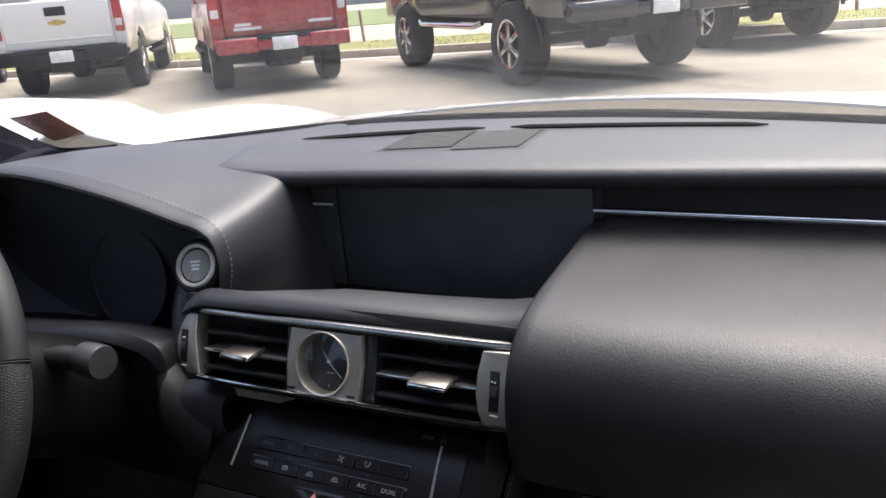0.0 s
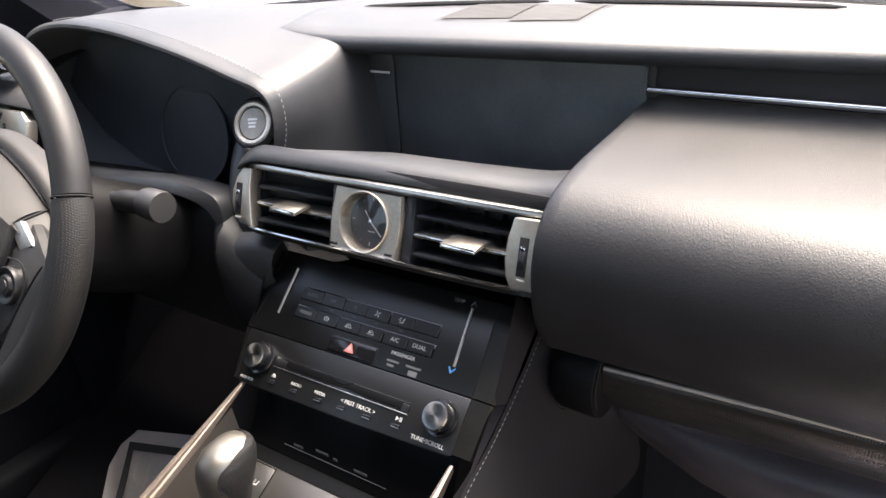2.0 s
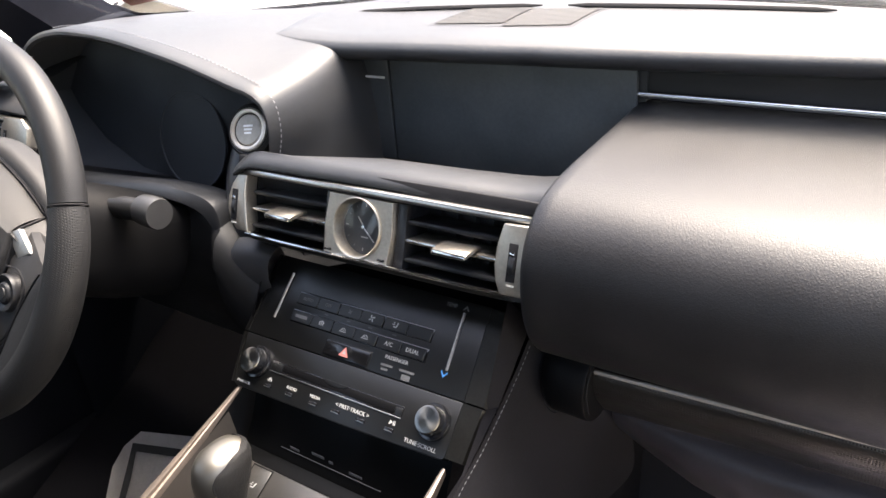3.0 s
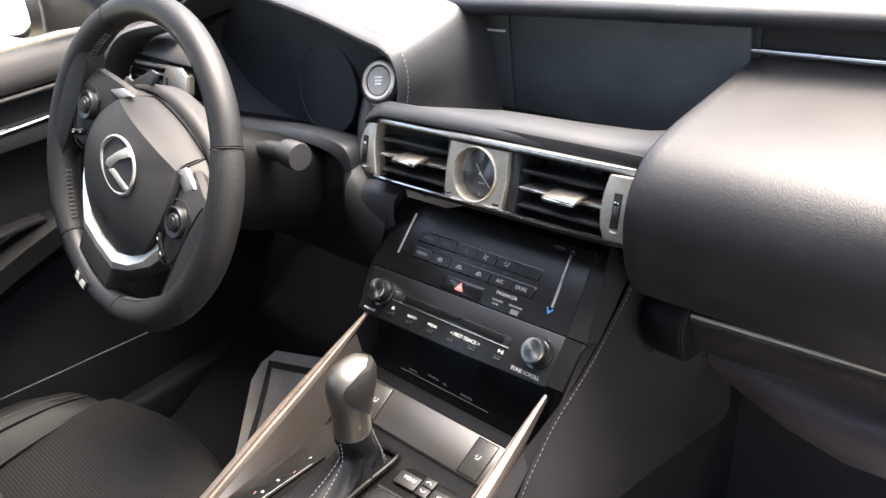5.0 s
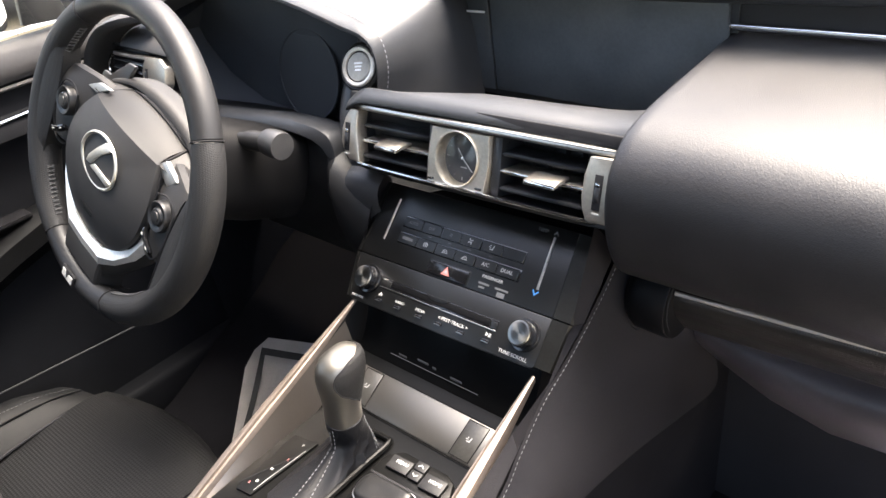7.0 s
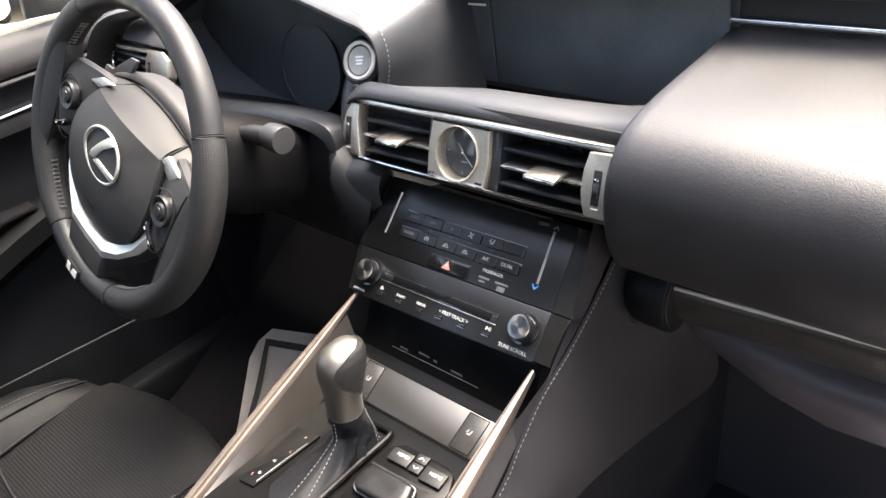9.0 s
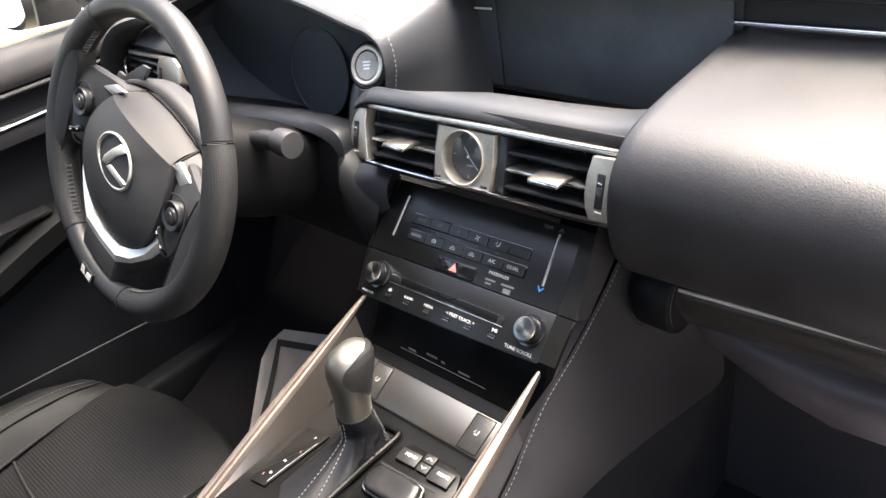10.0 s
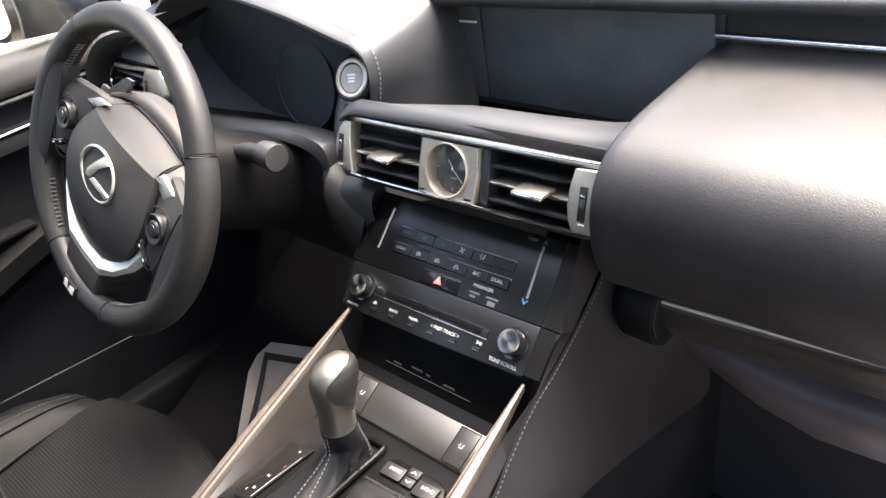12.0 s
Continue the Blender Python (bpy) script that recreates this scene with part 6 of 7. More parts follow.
part("pocket_line", tube([(-0.7445, y, 0.7640 - 0.12 * (y + 0.20)) for y in np.linspace(-0.02, -0.50, 8)], 0.0012, 6), GREY_SEAL, door, "fine grey edge of the door pocket")
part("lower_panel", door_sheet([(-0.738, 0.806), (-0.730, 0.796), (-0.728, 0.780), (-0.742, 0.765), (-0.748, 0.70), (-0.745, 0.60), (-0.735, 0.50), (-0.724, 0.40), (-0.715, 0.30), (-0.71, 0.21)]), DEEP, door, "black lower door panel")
rows = []
for y, z in ((-0.08, 0.675), (-0.14, 0.672), (-0.20, 0.662), (-0.26, 0.645), (-0.32, 0.625), (-0.42, 0.60), (-0.60, 0.585), (-1.0, 0.59)):
    w = 0.018 if y > -0.10 else 0.062
    rows.append([V3(-0.748, y, z + 0.004), V3(-0.748 + w * 0.7, y, z + 0.010), V3(-0.748 + w, y, z), V3(-0.748 + w, y, z - 0.03), V3(-0.748 + w * 0.5, y, z - 0.06)])
part("armrest", loft(rows), SEAT, door, "black padded armrest")
part("pull_trim", loft([[V3(-0.700 - 0.03 * (y > -0.12), y, z + 0.010), V3(-0.690 - 0.03 * (y > -0.12), y, z + 0.004), V3(-0.688 - 0.03 * (y > -0.12), y, z - 0.012)] for y, z in ((-0.10, 0.678), (-0.20, 0.658), (-0.32, 0.616), (-0.45, 0.575), (-0.60, 0.55))]), surface("pale_silver_plastic", (0.42, 0.41, 0.39), 0.4, 0.4), door, "pale silver pull trim")
part("switch_block", span(-0.735, -0.700, -0.33, -0.21, 0.668, 0.676, 0.003), GLOSS, door, "glossy black window switches")
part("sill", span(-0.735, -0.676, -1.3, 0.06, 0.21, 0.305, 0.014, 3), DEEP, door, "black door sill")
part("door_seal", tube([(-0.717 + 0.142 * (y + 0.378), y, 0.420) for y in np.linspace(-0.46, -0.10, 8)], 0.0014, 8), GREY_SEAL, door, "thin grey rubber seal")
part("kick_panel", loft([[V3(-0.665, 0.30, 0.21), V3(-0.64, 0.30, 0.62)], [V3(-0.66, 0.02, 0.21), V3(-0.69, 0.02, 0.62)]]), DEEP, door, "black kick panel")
sail = [(-0.030, 0.905), (-0.045, 0.916), (-0.100, 0.921), (-0.094, 0.955), (-0.090, 1.06), (-0.062, 1.06), (-0.043, 0.988), (-0.030, 0.925)]
part("sail_panel", moved(prism(sail, -0.004, 0.008, 0.002), Matrix(((0, 0, 1, -0.757), (1, 0, 0, 0), (0, 1, 0, 0), (0, 0, 0, 1)))), DOOR_TOP, door, "grey-black triangle ahead of the window")

mirror = thing("wing_mirror", "white-cased wing mirror outside the driver's window", "wing mirror")
mrows = []
for s, r in ((0.0, 0.30), (0.15, 0.75), (0.4, 1.0), (0.75, 1.05), (1.0, 1.0)):
    mrows.append([V3(-1.078 + 0.112 * r * math.copysign(abs(math.cos(a)) ** 0.7, math.cos(a)), 0.070 - 0.11 * s, 0.946 + 0.080 * r * math.copysign(abs(math.sin(a)) ** 0.7, math.sin(a))) for a in (2 * math.pi * k / 28 for k in range(28))])
part("casing", loft(mrows, closed=True), surface("mirror_casing", (0.10, 0.10, 0.105), 0.4), mirror, "dark rounded mirror casing")
part("mirror_pane", moved(lathe([(0.0, 0.0), (1.0, 0.0)], 28), Matrix.Translation((-1.078, -0.0425, 0.946)) @ pose(0, 0, 0, 90, 0, 8) @ Matrix.Diagonal((0.106, 0.075, 1, 1))), MIRROR, mirror, "mirror glass")
part("arm", tube([(-0.985, 0.03, 0.925), (-0.85, 0.04, 0.925), (-0.77, 0.05, 0.915)], [0.03, 0.026, 0.03], 10), TRIM_DARK, mirror, "dark mirror arm")

# ---- driver's seat ----
seat = thing("driver_seat", "black leather driver's seat with perforated centre", "car seat", pose(0, -0.006, -0.018))
CX = -0.365
rows = []
for y, z in ((-0.258, 0.395), (-0.250, 0.435), (-0.252, 0.464), (-0.263, 0.4790), (-0.286, 0.4870), (-0.33, 0.4880), (-0.40, 0.482), (-0.52, 0.468), (-0.66, 0.452), (-0.82, 0.44)):
    w = 0.142 - 0.05 * max(0, -0.30 - y) * 0.9
    rows.append([V3(CX + x * w, y + (0.020 - 0.024 * x * x) * (y > -0.7), z + 0.003 * (1 - x * x) * (y > -0.7) - 0.001) for x in np.linspace(-1, 1, 13)])
part("cushion_centre", loft(rows), SEAT_PERF, seat, "perforated leather cushion centre", angle=60)
for sx in (-1, 1):
    brow_rows = []
    for y, z, w0, w1, h in ((-0.270, 0.40, 0.142, 0.205, 0.0), (-0.272, 0.445, 0.142, 0.215, 0.006), (-0.292, 0.4760, 0.141, 0.225, 0.012), (-0.34, 0.4840, 0.138, 0.238, 0.022), (-0.42, 0.484, 0.134, 0.246, 0.034), (-0.54, 0.472, 0.129, 0.252, 0.044), (-0.70, 0.455, 0.122, 0.252, 0.050), (-0.82, 0.44, 0.118, 0.25, 0.05)):
        prof = [(w0, 0.0), (w0 + 0.006, 0.006), (w0 + (w1 - w0) * 0.35, 0.006 + h * 0.75), (w0 + (w1 - w0) * 0.65, 0.004 + h), (w0 + (w1 - w0) * 0.9, h * 0.6 - 0.006), (w1, -0.03), (w1 - 0.002, -0.12)]
        brow_rows.append([V3(CX + sx * q.x, y + 0.012 - 0.55 * max(0.0, q.x - w0), z + q.y) for q in smooth([(p[0], p[1], 0) for p in prof], 15)])
    bol = part("side_bolster", loft(brow_rows), SEAT, seat, "smooth leather side bolster", angle=60)
    part("bolster_seam", tube(smooth([r[0] + V3(0, 0, 0.001) for r in brow_rows[1:]], 30), 0.0022, 6), MATTE, bol, "dark seam")
    part("bolster_piping", tube(smooth([r[4] + V3(0, 0, 0.0008) for r in brow_rows[2:]], 30), 0.0016, 6), SEAT, bol, "raised stitched edge")
    tagged(part("bolster_stitching", stitches(smooth([r[5] + V3(0, 0, 0.0010) for r in brow_rows[2:6]], 30), 0.0035, 0.0022, 0.0004), surface("mid_grey_thread", (0.06, 0.06, 0.062), 0.7), bol, "grey stitching"), kind="stuff")
part("cushion_seam", tube([V3(CX + x * 0.132, -0.455 + 0.012 * x * x, 0.478) for x in np.linspace(-1, 1, 12)], 0.002, 6), MATTE, seat, "dark cross seam")
part("seat_base", span(CX - 0.24, CX + 0.22, -0.82, -0.30, 0.24, 0.43, 0.02, 3), PLASTIC, seat, "black seat base")
rows = []
for s in np.linspace(0, 1, 8):
    rows.append([V3(CX + 0.25 * x, -0.80 - 0.26 * s - 0.06 * (1 - x * x), 0.44 + 0.62 * s) for x in np.linspace(-1, 1, 11)])
part("backrest", shell(rows, -0.10), SEAT, seat, "black leather backrest", angle=60)

# ---- floor mat ----
mat = thing("floor_mat", "grey paper floor mat with a black border line", "floor mat")


def mat_z(y):
    return 0.240 + 0.50 * (y + 0.15) if y > -0.19 else 0.2205


MAT = [(-0.418, -0.205), (-0.454, -0.178), (-0.493, -0.121), (-0.563, -0.031), (-0.570, 0.000), (-0.559, 0.028), (-0.446, 0.056), (-0.150, 0.075), (-0.150, -0.19)]


def on_mat(poly, lift):
    bm = bmesh.new()
    bm.faces.new([bm.verts.new((x, y, mat_z(y) + lift)) for x, y in poly])
    bmesh.ops.solidify(bm, geom=list(bm.faces), thickness=0.004)
    return done(bm)


part("sheet", on_mat(MAT, 0.004), MAT_GREY, mat, "pale grey sheet")
outer = [(-0.444, -0.168), (-0.460, -0.143), (-0.501, -0.072), (-0.524, -0.038), (-0.556, 0.008), (-0.439, 0.035), (-0.155, 0.060)]
inn = [(-0.430, -0.168), (-0.445, -0.143), (-0.487, -0.072), (-0.512, -0.034), (-0.538, 0.000), (-0.439, 0.023), (-0.155, 0.048)]
part("border_line", loft([[V3(a[0], a[1], mat_z(a[1]) + 0.0065), V3(b[0], b[1], mat_z(b[1]) + 0.0065)] for a, b in zip(outer, inn)]), MAT_LINE, mat, "black border line")
plain("floor_toe_board", loft([[V3(x, -0.21, 0.2205), V3(x, -0.13, 0.2465), V3(x, 0.10, 0.360), V3(x, 0.34, 0.52)] for x in (-0.68, -0.4, -0.145)]), CARPET, "black carpeted toe board in the driver's footwell", "car floor")

PAPER = surface("pale_paper_mat", (0.78, 0.68, 0.69), 0.8, grain=(120, 0.0006, "noise"), blotch=0.06)
mat2 = thing("floor_mat", "pale paper floor mat in the passenger's footwell", "floor mat")
part("sheet", span(0.372, 0.690, -0.25, 0.40, 0.2205, 0.2265, 0.002), PAPER, mat2, "pale pinkish paper sheet")

# ---- this car's own bonnet and cowl ----
def bonnet_z(x, y):
    d = y - 0.70
    crown = 0.941 + 0.032 * x - 0.034 * (x / 0.7) ** 2 + 0.060 * math.exp(-(((abs(x) - 0.77) / 0.075) ** 2)) - 0.25 * max(0, abs(x) - 0.80)
    return crown - 0.05 * d - 0.40 * max(0, d) ** 2


def bonnet_edge(x):
    return 0.712 - 0.62 * x * x


bonnet = thing("bonnet", "white painted car bonnet ahead of the windscreen", "car bonnet")
part("panel", shell([[V3(x, bonnet_edge(x) + (1.62 - 0.2 * x * x - bonnet_edge(x)) * s, bonnet_z(x, bonnet_edge(x) + (1.62 - 0.2 * x * x - bonnet_edge(x)) * s)) for x in np.linspace(-0.86, 0.86, 45)] for s in np.linspace(0, 1, 18)], 0.004), WHITE_PAINT, bonnet, "white paint")
part("cowl", loft([[V3(x, cowl_y(x) + 0.036 + d * (bonnet_edge(x) + 0.02 - cowl_y(x) - 0.036), 0.941 + 0.024 * x - 0.02 * d - 0.045 * x * x) for d in np.linspace(0, 1, 6)] for x in np.linspace(-0.82, 0.82, 21)]), PLASTIC, bonnet, "black wiper cowl")
part("wiper", tube([(0.10, 0.455, 0.958), (0.32, 0.450, 0.960), (0.60, 0.41, 0.955)], 0.006, 8), MATTE, bonnet, "black wiper arm")
part("washer_jet", span(0.045, 0.060, 0.505, 0.525, 0.943, 0.949, 0.002), SATIN_METAL, bonnet, "small washer jet")

# ---- the white car beside ----
neighbour = thing("parked_white_car", "white car parked alongside with its nose forward", "car")
rows = []
for y, z, drop in ((-2.2, 0.92, 0.0), (-0.5, 0.93, 0.0), (0.35, 0.93, 0.0), (0.9, 0.905, 0.01), (1.4, 0.86, 0.03), (1.75, 0.795, 0.06), (1.95, 0.70, 0.08), (2.02, 0.55, 0.05), (2.02, 0.30, 0.0)):
    prof = [(-0.88, 0.18), (-0.90, 0.45), (-0.86, z - 0.10 - drop), (-0.70, z - 0.035 - drop), (-0.35, z - 0.005), (0.0, z), (0.35, z - 0.005), (0.70, z - 0.035 - drop), (0.86, z - 0.10 - drop), (0.90, 0.45), (0.88, 0.18)]
    rows.append([V3(-2.55 + q.x, y - 0.22 * max(0, abs(q.x) - 0.3) * (y > 1.3), q.y) for q in smooth([(a, b, 0) for a, b in prof], 31)])
part("body", loft(rows), WHITE_PAINT, neighbour, "white bodywork", angle=50)
crow = []
for s in np.linspace(0, 1, 8):
    crow.append([V3(-2.55 + x * (0.74 - 0.16 * math.sin(math.pi * min(1, s * 1.3) / 2)), 0.30 - 2.2 * s - 0.05 * x * x, 0.90 + 0.48 * math.sin(math.pi * min(1.0, 0.10 + s * 0.8))) for x in np.linspace(-1, 1, 9)])
part("glasshouse", loft(crow), DARK_GLASS, neighbour, "dark car glass")
for y in (1.15, -1.6):
    for x in (-3.38, -1.72):
        part("tyre", moved(lathe([(0.18, -0.10), (0.31, -0.11), (0.335, -0.09), (0.335, 0.09), (0.31, 0.11), (0.18, 0.10)], 28), Matrix.Translation((x, y, 0.335)) @ pose(0, 0, 0, 0, 90, 0)), TYRE, neighbour, "black tyre")

# ---- ground, kerb, verge ----
plain("ground", span(-600, 600, -600, 600, -0.3, 0.0), ASPHALT, "worn pale asphalt of the car park", "ground")
KD = Vector((0.986, 0.165, 0)).normalized()
KN = Vector((-KD.y, KD.x, 0))
K0 = V3(-7.4, 11.75, 0)
KM = frame_of(K0, KD, KN)


def strip(n0, n1, low, high, bevel=0.0):
    return moved(span(-70, 70, n0, n1, low, high, bevel), KM)


kerb = thing("kerb", "low grey concrete kerb at the car park's edge", "kerb", kind="structure")
for k in range(-9, 13):
    part("kerb_stone", moved(span(2.0 * k + 0.006, 2.0 * k + 1.994, 0.0, 0.16, -0.02, 0.14, 0.02), KM), CONCRETE, kerb)
plain("gutter", strip(-0.45, 0.0, -0.02, 0.006), CONCRETE, "pale concrete gutter along the kerb", "gutter")
plain("verge", strip(0.16, 2.5, -0.05, 0.135), GRASS, "dry yellow-green grass verge", "grass")
plain("pavement", strip(2.5, 10.0, -0.05, 0.13), ROAD, "pale concrete path beyond the verge", "path")
plain("lawn", strip(10.0, 30, -0.05, 0.15), surface("lawn_green", (0.13, 0.165, 0.055), 0.9, blotch=0.3, blotch_scale=0.8), "green lawn beyond the path", "grass")
plain("road_far", strip(30, 48, -0.05, 0.14), ROAD, "pale road beyond the lawn", "road")
plain("backdrop_wall", strip(60, 61, 0, 4.5), GREY_WALL, "pale grey building far beyond the road", "building")
tuft = bmesh.new()
for k in range(9000):
    u, n = random.uniform(-14, 14), random.uniform(0.18, 2.48)
    p = KM @ V3(u, n, 0.135)
    h, a = random.uniform(0.012, 0.035), random.uniform(0, 6.28)
    d = V3(math.cos(a), math.sin(a), 0) * 0.006
    tuft.faces.new([tuft.verts.new(q) for q in (p - d, p + d, p + V3(random.uniform(-0.02, 0.02), random.uniform(-0.02, 0.02), h))])
tagged(part("grass_blades", tuft, GRASS), "short dry grass blades on the verge", "grass", kind="stuff")
p0 = thing("verge_post", "thin weathered wooden post in the grass verge", "post", Matrix.Translation((-8.82, 13.93, 0.12)), group="posts along the verge")
part("post_shaft", moved(lathe([(0.032, 0.0), (0.032, 0.62), (0.022, 0.65), (0.0, 0.655)], 10), pose(0, 0, 0, 0, -4, 0)), POST, p0)
for u, n in ((-5.7, 2.3), (3.6, 2.3), (8.3, 2.3), (-11.0, 2.3)):
    copy_thing(p0, Matrix.Translation(KM @ V3(u, n, 0.12)))


# ---- parked pickup trucks, seen from behind ----
def wheel_parts(truck, x, y, r, w, rim_mat):
    side = 1 if x > 0 else -1
    t = part("wheel", moved(lathe([(r * 0.60, -w / 2), (r * 0.93, -w / 2), (r, -w * 0.36), (r, w * 0.36), (r * 0.93, w / 2), (r * 0.60, w / 2)], 32), Matrix.Translation((x, y, r)) @ pose(0, 0, 0, 0, 90, 0)), TYRE, truck, "black tyre")
    spokes = [moved(box((r * 0.54, r * 0.13, 0.03), (r * 0.30, 0, 0), 0.006), pose(0, 0, 0, 0, 0, 60 * k)) for k in range(6)]
    hub = joined(lathe([(r * 0.60, -0.02), (r * 0.60, 0.02), (r * 0.54, 0.012), (r * 0.54, -0.02)], 28), lathe([(r * 0.14, -0.02), (r * 0.14, 0.03), (0, 0.03)], 14), *spokes)
    part("rim", moved(hub, Matrix.Translation((x + side * w * 0.42, y, r)) @ pose(0, 0, 0, 0, 90 * side, 0)), rim_mat, t, "bright alloy rim")
    part("wheel_well", moved(lathe([(0.0, 0.0), (r * 0.6, 0.0)], 24), Matrix.Translation((x - side * w * 0.1, y, r)) @ pose(0, 0, 0, 0, 90, 0)), MATTE, t)


def arch_liner(x, y, r):
    return loft([[V3(x + d, y + (r + 0.12) * math.cos(a), r + 0.03 + (r + 0.12) * math.sin(a)) for d in (-0.25, 0.25)] for a in np.linspace(0.15, math.pi - 0.15, 14)])


def pickup(name, label, paint, m, width=1.88, track=1.60, r=0.38, lift=0.0, wheelbase=3.26, bumper=None, badge=None, lamp_w=0.13):
    """A pickup truck; y points to its nose, the rear axle lies at the origin."""
    t = thing(name, label, "pickup truck", m, group="pickup trucks parked in a row")
    h = width / 2
    z0, z1 = 0.56 + lift, 1.38 + lift
    # cargo bed and cab sides with wheel arches cut as raised lower edges
    ys = [-1.12, -1.05, -0.62, -0.50, -0.30, 0.0, 0.30, 0.50, 0.62, 1.2, 1.9, wheelbase - 0.62, wheelbase - 0.48, wheelbase - 0.3, wheelbase, wheelbase + 0.3, wheelbase + 0.48, wheelbase + 0.6, wheelbase + 0.9]
    for side in (-1, 1):
        rows = []
        for y in ys:
            near = min(abs(y), abs(y - wheelbase))
            low = max(z0, (r + math.sqrt(max(0, 0.50**2 - near**2))) if near < 0.5 else z0)
            topz = z1 if y < 1.0 else z1 - 0.08 - 0.10 * max(0, y - wheelbase + 0.4)
            bulge = 0.02 if near < 0.62 else 0
            rows.append([V3(side * (h - 0.04), y, low), V3(side * (h + bulge - 0.005), y, low + 0.04), V3(side * (h + bulge), y, (low + topz) / 2), V3(side * (h - 0.015), y, topz - 0.06), V3(side * (h - 0.05), y, topz), V3(side * (h - 0.12), y, topz)])
        part("body_side", loft(rows), paint, t, angle=50)
    part("bed_floor", span(-h + 0.1, h - 0.1, -1.08, 0.95, z0 + 0.2, z0 + 0.26), MATTE, t, "dark bed floor")
    gate_p = part("tailgate", joined(span(-h + 0.17, h - 0.17, -1.15, -1.08, z0 + 0.16, z1 - 0.01, 0.025, 3)), paint, t, "flat tailgate")
    part("tailgate_handle", span(-0.14, 0.14, -1.165, -1.14, z1 - 0.22, z1 - 0.10, 0.015), MATTE, gate_p, "black handle recess")
    part("tailgate_crease", span(-h + 0.22, h - 0.22, -1.158, -1.145, z0 + 0.26, z0 + 0.29, 0.006), paint, gate_p)
    part("corner", joined(span(-h + 0.005, -h + 0.17, -1.14, -1.05, z0 + 0.08, z1 - 0.02, 0.03, 3), span(h - 0.17, h - 0.005, -1.14, -1.05, z0 + 0.08, z1 - 0.02, 0.03, 3)), paint, t)
    for side in (-1, 1):
        x0, x1 = sorted((side * (h - 0.015 - lamp_w), side * (h - 0.012)))
        lamp = part("tail_lamp", span(x0, x1, -1.165, -1.02, z1 - 0.50, z1 - 0.06, 0.02, 3), LAMP_RED, t, "red tail lamp")
        part("reverse_lamp", span(x0 + 0.015, x1 - 0.02, -1.172, -1.15, z1 - 0.42, z1 - 0.32, 0.008), LAMP_CLEAR, lamp, "clear reversing lamp")
    bm_mat = bumper or paint
    bump = part("rear_bumper", joined(span(-h + 0.03, -0.32, -1.30, -1.10, z0 - 0.04, z0 + 0.15, 0.035, 3), span(0.32, h - 0.03, -1.30, -1.10, z0 - 0.04, z0 + 0.15, 0.035, 3), span(-0.34, 0.34, -1.28, -1.12, z0 - 0.02, z0 + 0.10, 0.02)), bm_mat, t, "rear bumper")
    part("bumper_step", span(-h + 0.10, h - 0.10, -1.285, -1.12, z0 + 0.13, z0 + 0.155, 0.01), MATTE, bump, "black bumper step")
    part("number_plate", span(-0.155, 0.155, -1.315, -1.29, z0 - 0.03, z0 + 0.125, 0.006), PLATE, t, "blank white plate")
    part("underbody", joined(span(-0.55, 0.55, -0.9, wheelbase + 0.6, z0 - 0.12, z0 + 0.1, 0.02), moved(lathe([(0.0, -h + 0.2), (0.06, -h + 0.2), (0.06, -0.16), (0.15, -0.10), (0.15, 0.10), (0.06, 0.16), (0.06, h - 0.2), (0.0, h - 0.2)], 16), Matrix.Translation((0, 0, r)) @ pose(0, 0, 0, 0, 90, 0)), tube([(0.35, -1.15, z0 - 0.10), (0.36, -0.6, z0 - 0.10), (0.4, 0.6, z0 - 0.08)], 0.05, 10), span(-0.25, 0.25, -1.0, -0.35, z0 - 0.20, z0 + 0.05, 0.04)), MATTE, t, "dark axle and exhaust")
    # cab and bonnet
    cab = [(1.00, z1 - 0.04), (1.08, z1 + 0.38), (1.22, z1 + 0.50), (2.20, z1 + 0.50), (2.95, z1 + 0.02)]
    rows = [[V3(s * (h - 0.04 - 0.13 * max(0, (z - z1 + 0.04) / 0.54)), y, z) for s in (-1, -0.5, 0, 0.5, 1)] for y, z in cab]
    part("cab_shell", loft(rows), paint, t, angle=40)
    part("cab_side", loft([[V3(-h + 0.05, 1.0, z1 - 0.05), V3(-h + 0.17, 1.2, z1 + 0.48), V3(-h + 0.17, 2.2, z1 + 0.48), V3(-h + 0.05, 2.95, z1 - 0.02)], [V3(-h + 0.07, 1.0, z1 - 0.10), V3(-h + 0.07, 1.2, z1 - 0.10), V3(-h + 0.07, 2.2, z1 - 0.10), V3(-h + 0.07, 2.95, z1 - 0.10)]]), DARK_GLASS, t, "dark side glass")
    part("cab_side", loft([[V3(h - 0.05, 1.0, z1 - 0.05), V3(h - 0.17, 1.2, z1 + 0.48), V3(h - 0.17, 2.2, z1 + 0.48), V3(h - 0.05, 2.95, z1 - 0.02)], [V3(h - 0.07, 1.0, z1 - 0.10), V3(h - 0.07, 1.2, z1 - 0.10), V3(h - 0.07, 2.2, z1 - 0.10), V3(h - 0.07, 2.95, z1 - 0.10)]]), DARK_GLASS, t, "dark side glass")
    part("rear_window", moved(span(-h + 0.25, h - 0.25, -0.01, 0.01, 0.0, 0.36, 0.01), Matrix.Translation((0, 1.03, z1 + 0.04)) @ pose(0, 0, 0, -10, 0, 0)), DARK_GLASS, t, "dark rear window")
    part("bonnet", span(-h + 0.08, h - 0.08, 2.8, wheelbase + 0.95, z1 - 0.35, z1 - 0.10, 0.08, 3), paint, t)
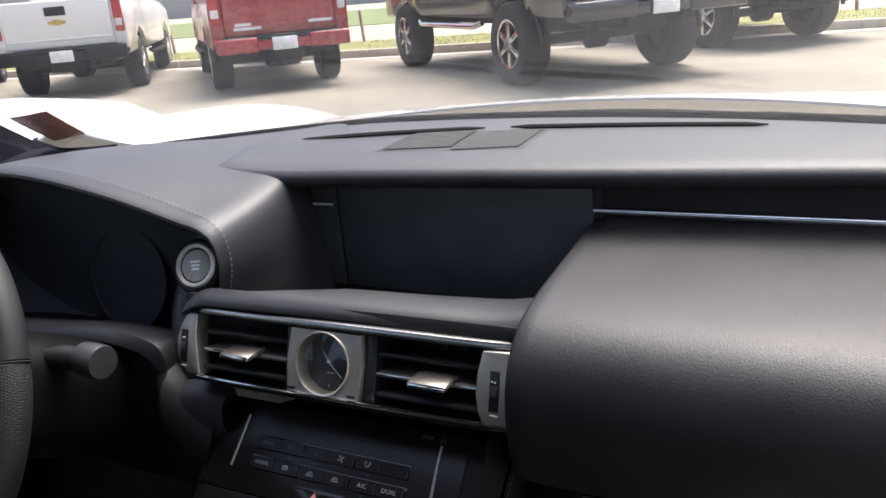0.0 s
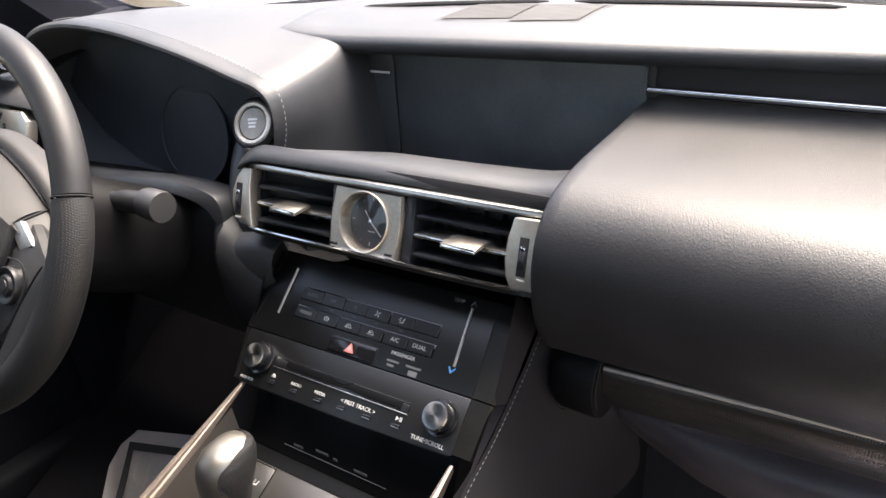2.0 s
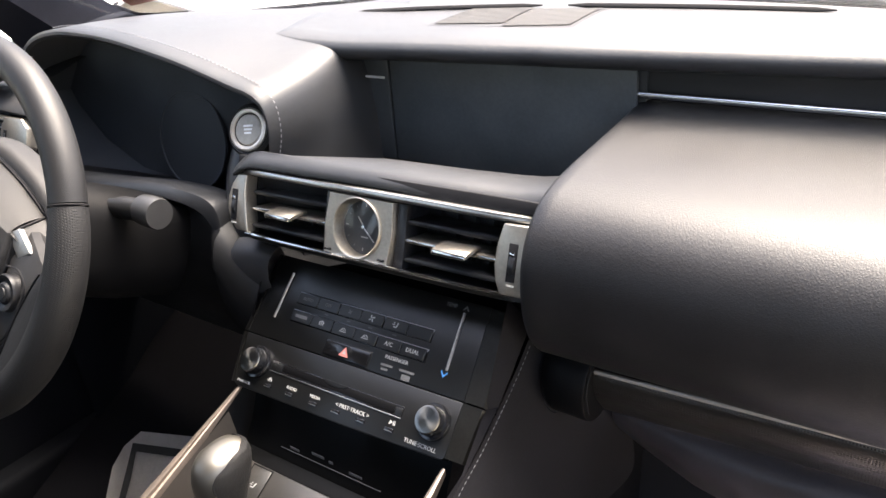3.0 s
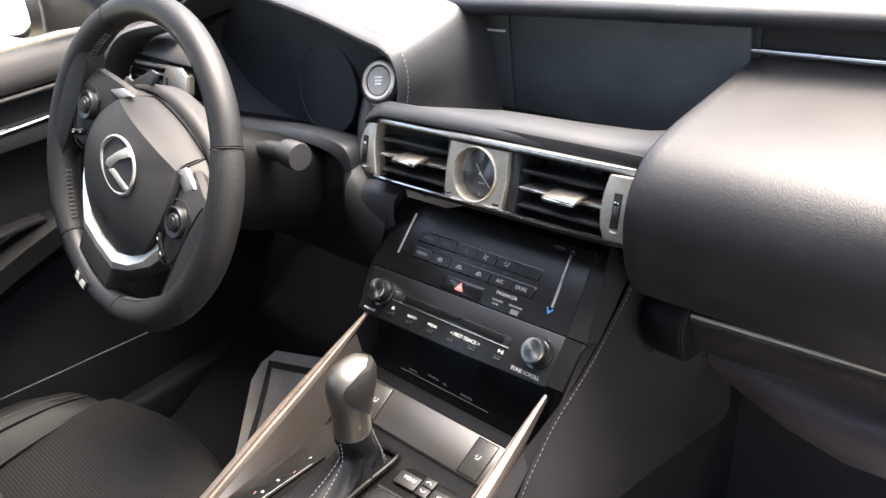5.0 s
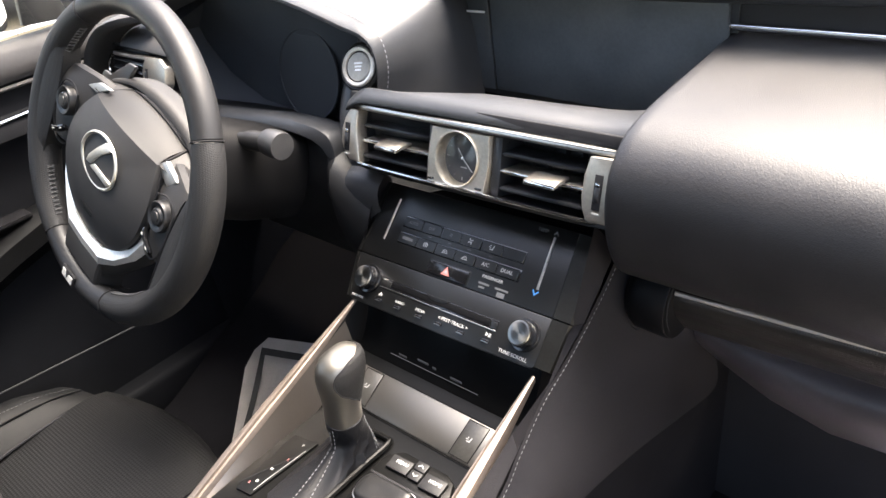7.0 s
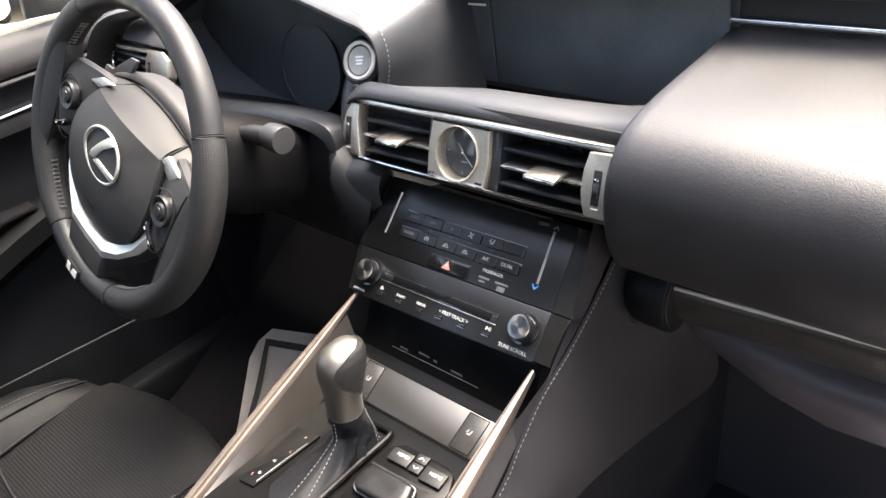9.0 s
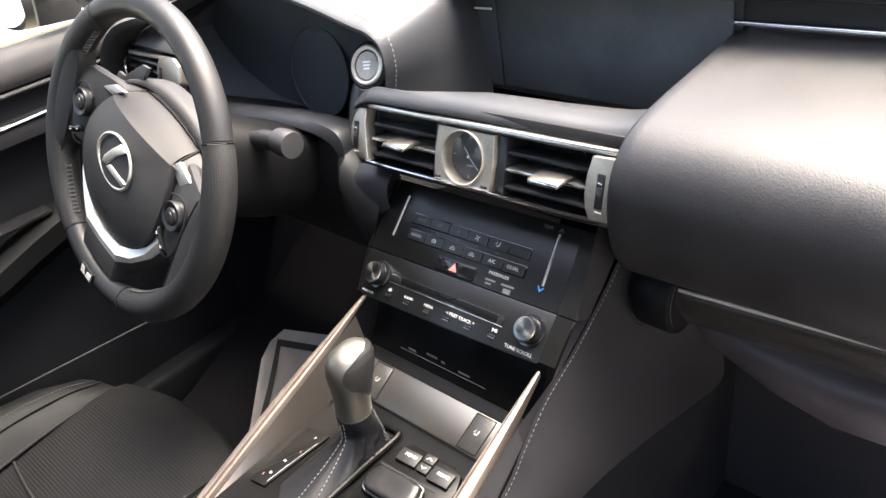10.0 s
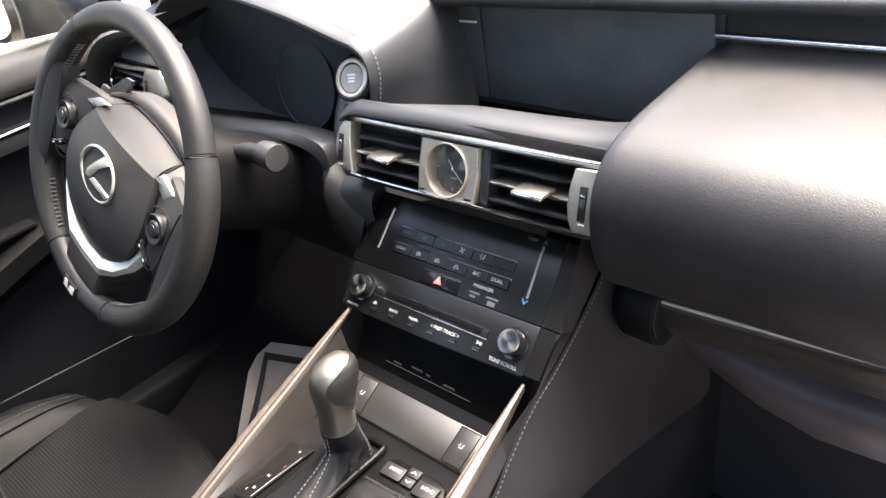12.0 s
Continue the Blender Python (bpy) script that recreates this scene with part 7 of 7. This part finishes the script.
    for x in (-1, 1):
        for y in (0, wheelbase):
            wheel_parts(t, x * track / 2, y, r, 0.27 if not lift else 0.31, CHROME if lift else SATIN_METAL)
        part("wheel_arch", moved(ring_arc(r + 0.115, 0.03, 0, 180, 20, 8), Matrix.Translation((x * (h - 0.06), 0, r)) @ pose(0, 0, 0, 90, 0, 90)), MATTE if not lift else paint, t, "wheel arch")
        part("inner_arch", arch_liner(x * (h - 0.36), 0, r), MATTE, t, "black wheel arch liner")
        part("inner_arch", arch_liner(x * (h - 0.36), wheelbase, r), MATTE, t, "black wheel arch liner")
        part("side_step", tube([(x * (h + 0.02), 0.7, z0 - 0.05), (x * (h + 0.06), 0.85, z0 - 0.09), (x * (h + 0.06), wheelbase - 0.8, z0 - 0.09), (x * (h + 0.02), wheelbase - 0.65, z0 - 0.05)], 0.035, 10), CHROME if lift else MATTE, t, "tubular side step")
        part("mirror", span(*sorted((x * (h + 0.02), x * (h + 0.22))), 2.55, 2.66, z1 + 0.0, z1 + 0.18, 0.03), MATTE, t, "door mirror")
        part("door_handle", span(*sorted((x * (h - 0.01), x * (h + 0.025))), 1.75, 1.93, z1 - 0.22, z1 - 0.18, 0.008), CHROME if lift else paint, t)
    if badge:
        badge(gate_p, z0, z1)
    return t


def white_badge(g, z0, z1):
    part("emblem", joined(span(-0.12, 0.12, -1.166, -1.148, z1 - 0.335, z1 - 0.29, 0.008), span(-0.05, 0.05, -1.168, -1.148, z1 - 0.352, z1 - 0.272, 0.008)), GOLD, g, "gold emblem shape")


def red_badge(g, z0, z1):
    for w, x, z in ((0.20, -0.47, z0 + 0.30), (0.34, -0.42, z0 + 0.25), (0.30, 0.50, z0 + 0.28)):
        part("print_bar", span(x - w / 2, x + w / 2, -1.160, -1.148, z - 0.018, z + 0.018), PLATE, g, "pale name bar")


def facing(x, y, deg):
    return pose(x, y, 0, 0, 0, deg)


pickup("white_pickup", "white pickup truck with a black rear bumper", WHITE_PAINT, facing(-10.35, 8.15, 39), width=1.80, track=1.55, bumper=MATTE, badge=white_badge)
pickup("red_pickup", "dark red pickup truck with a painted bumper", RED_PAINT, facing(-6.88, 8.50, 46), width=1.74, track=1.48, badge=red_badge)
pickup("black_pickup", "large black pickup truck on chrome wheels", BLACK_PAINT, facing(-2.27, 8.60, 49), width=2.16, track=1.96, r=0.45, lift=0.16, wheelbase=3.40, bumper=BLACK_PAINT)
pickup("black_pickup", "second black pickup truck farther along the row", BLACK_PAINT, facing(-0.80, 11.85, 48), width=2.0, track=1.75, r=0.42, lift=0.10, wheelbase=3.7, bumper=BLACK_PAINT)
pickup("white_pickup", "white pickup truck at the end of the row", WHITE_PAINT, facing(-12.95, 6.75, 46), bumper=CHROME)
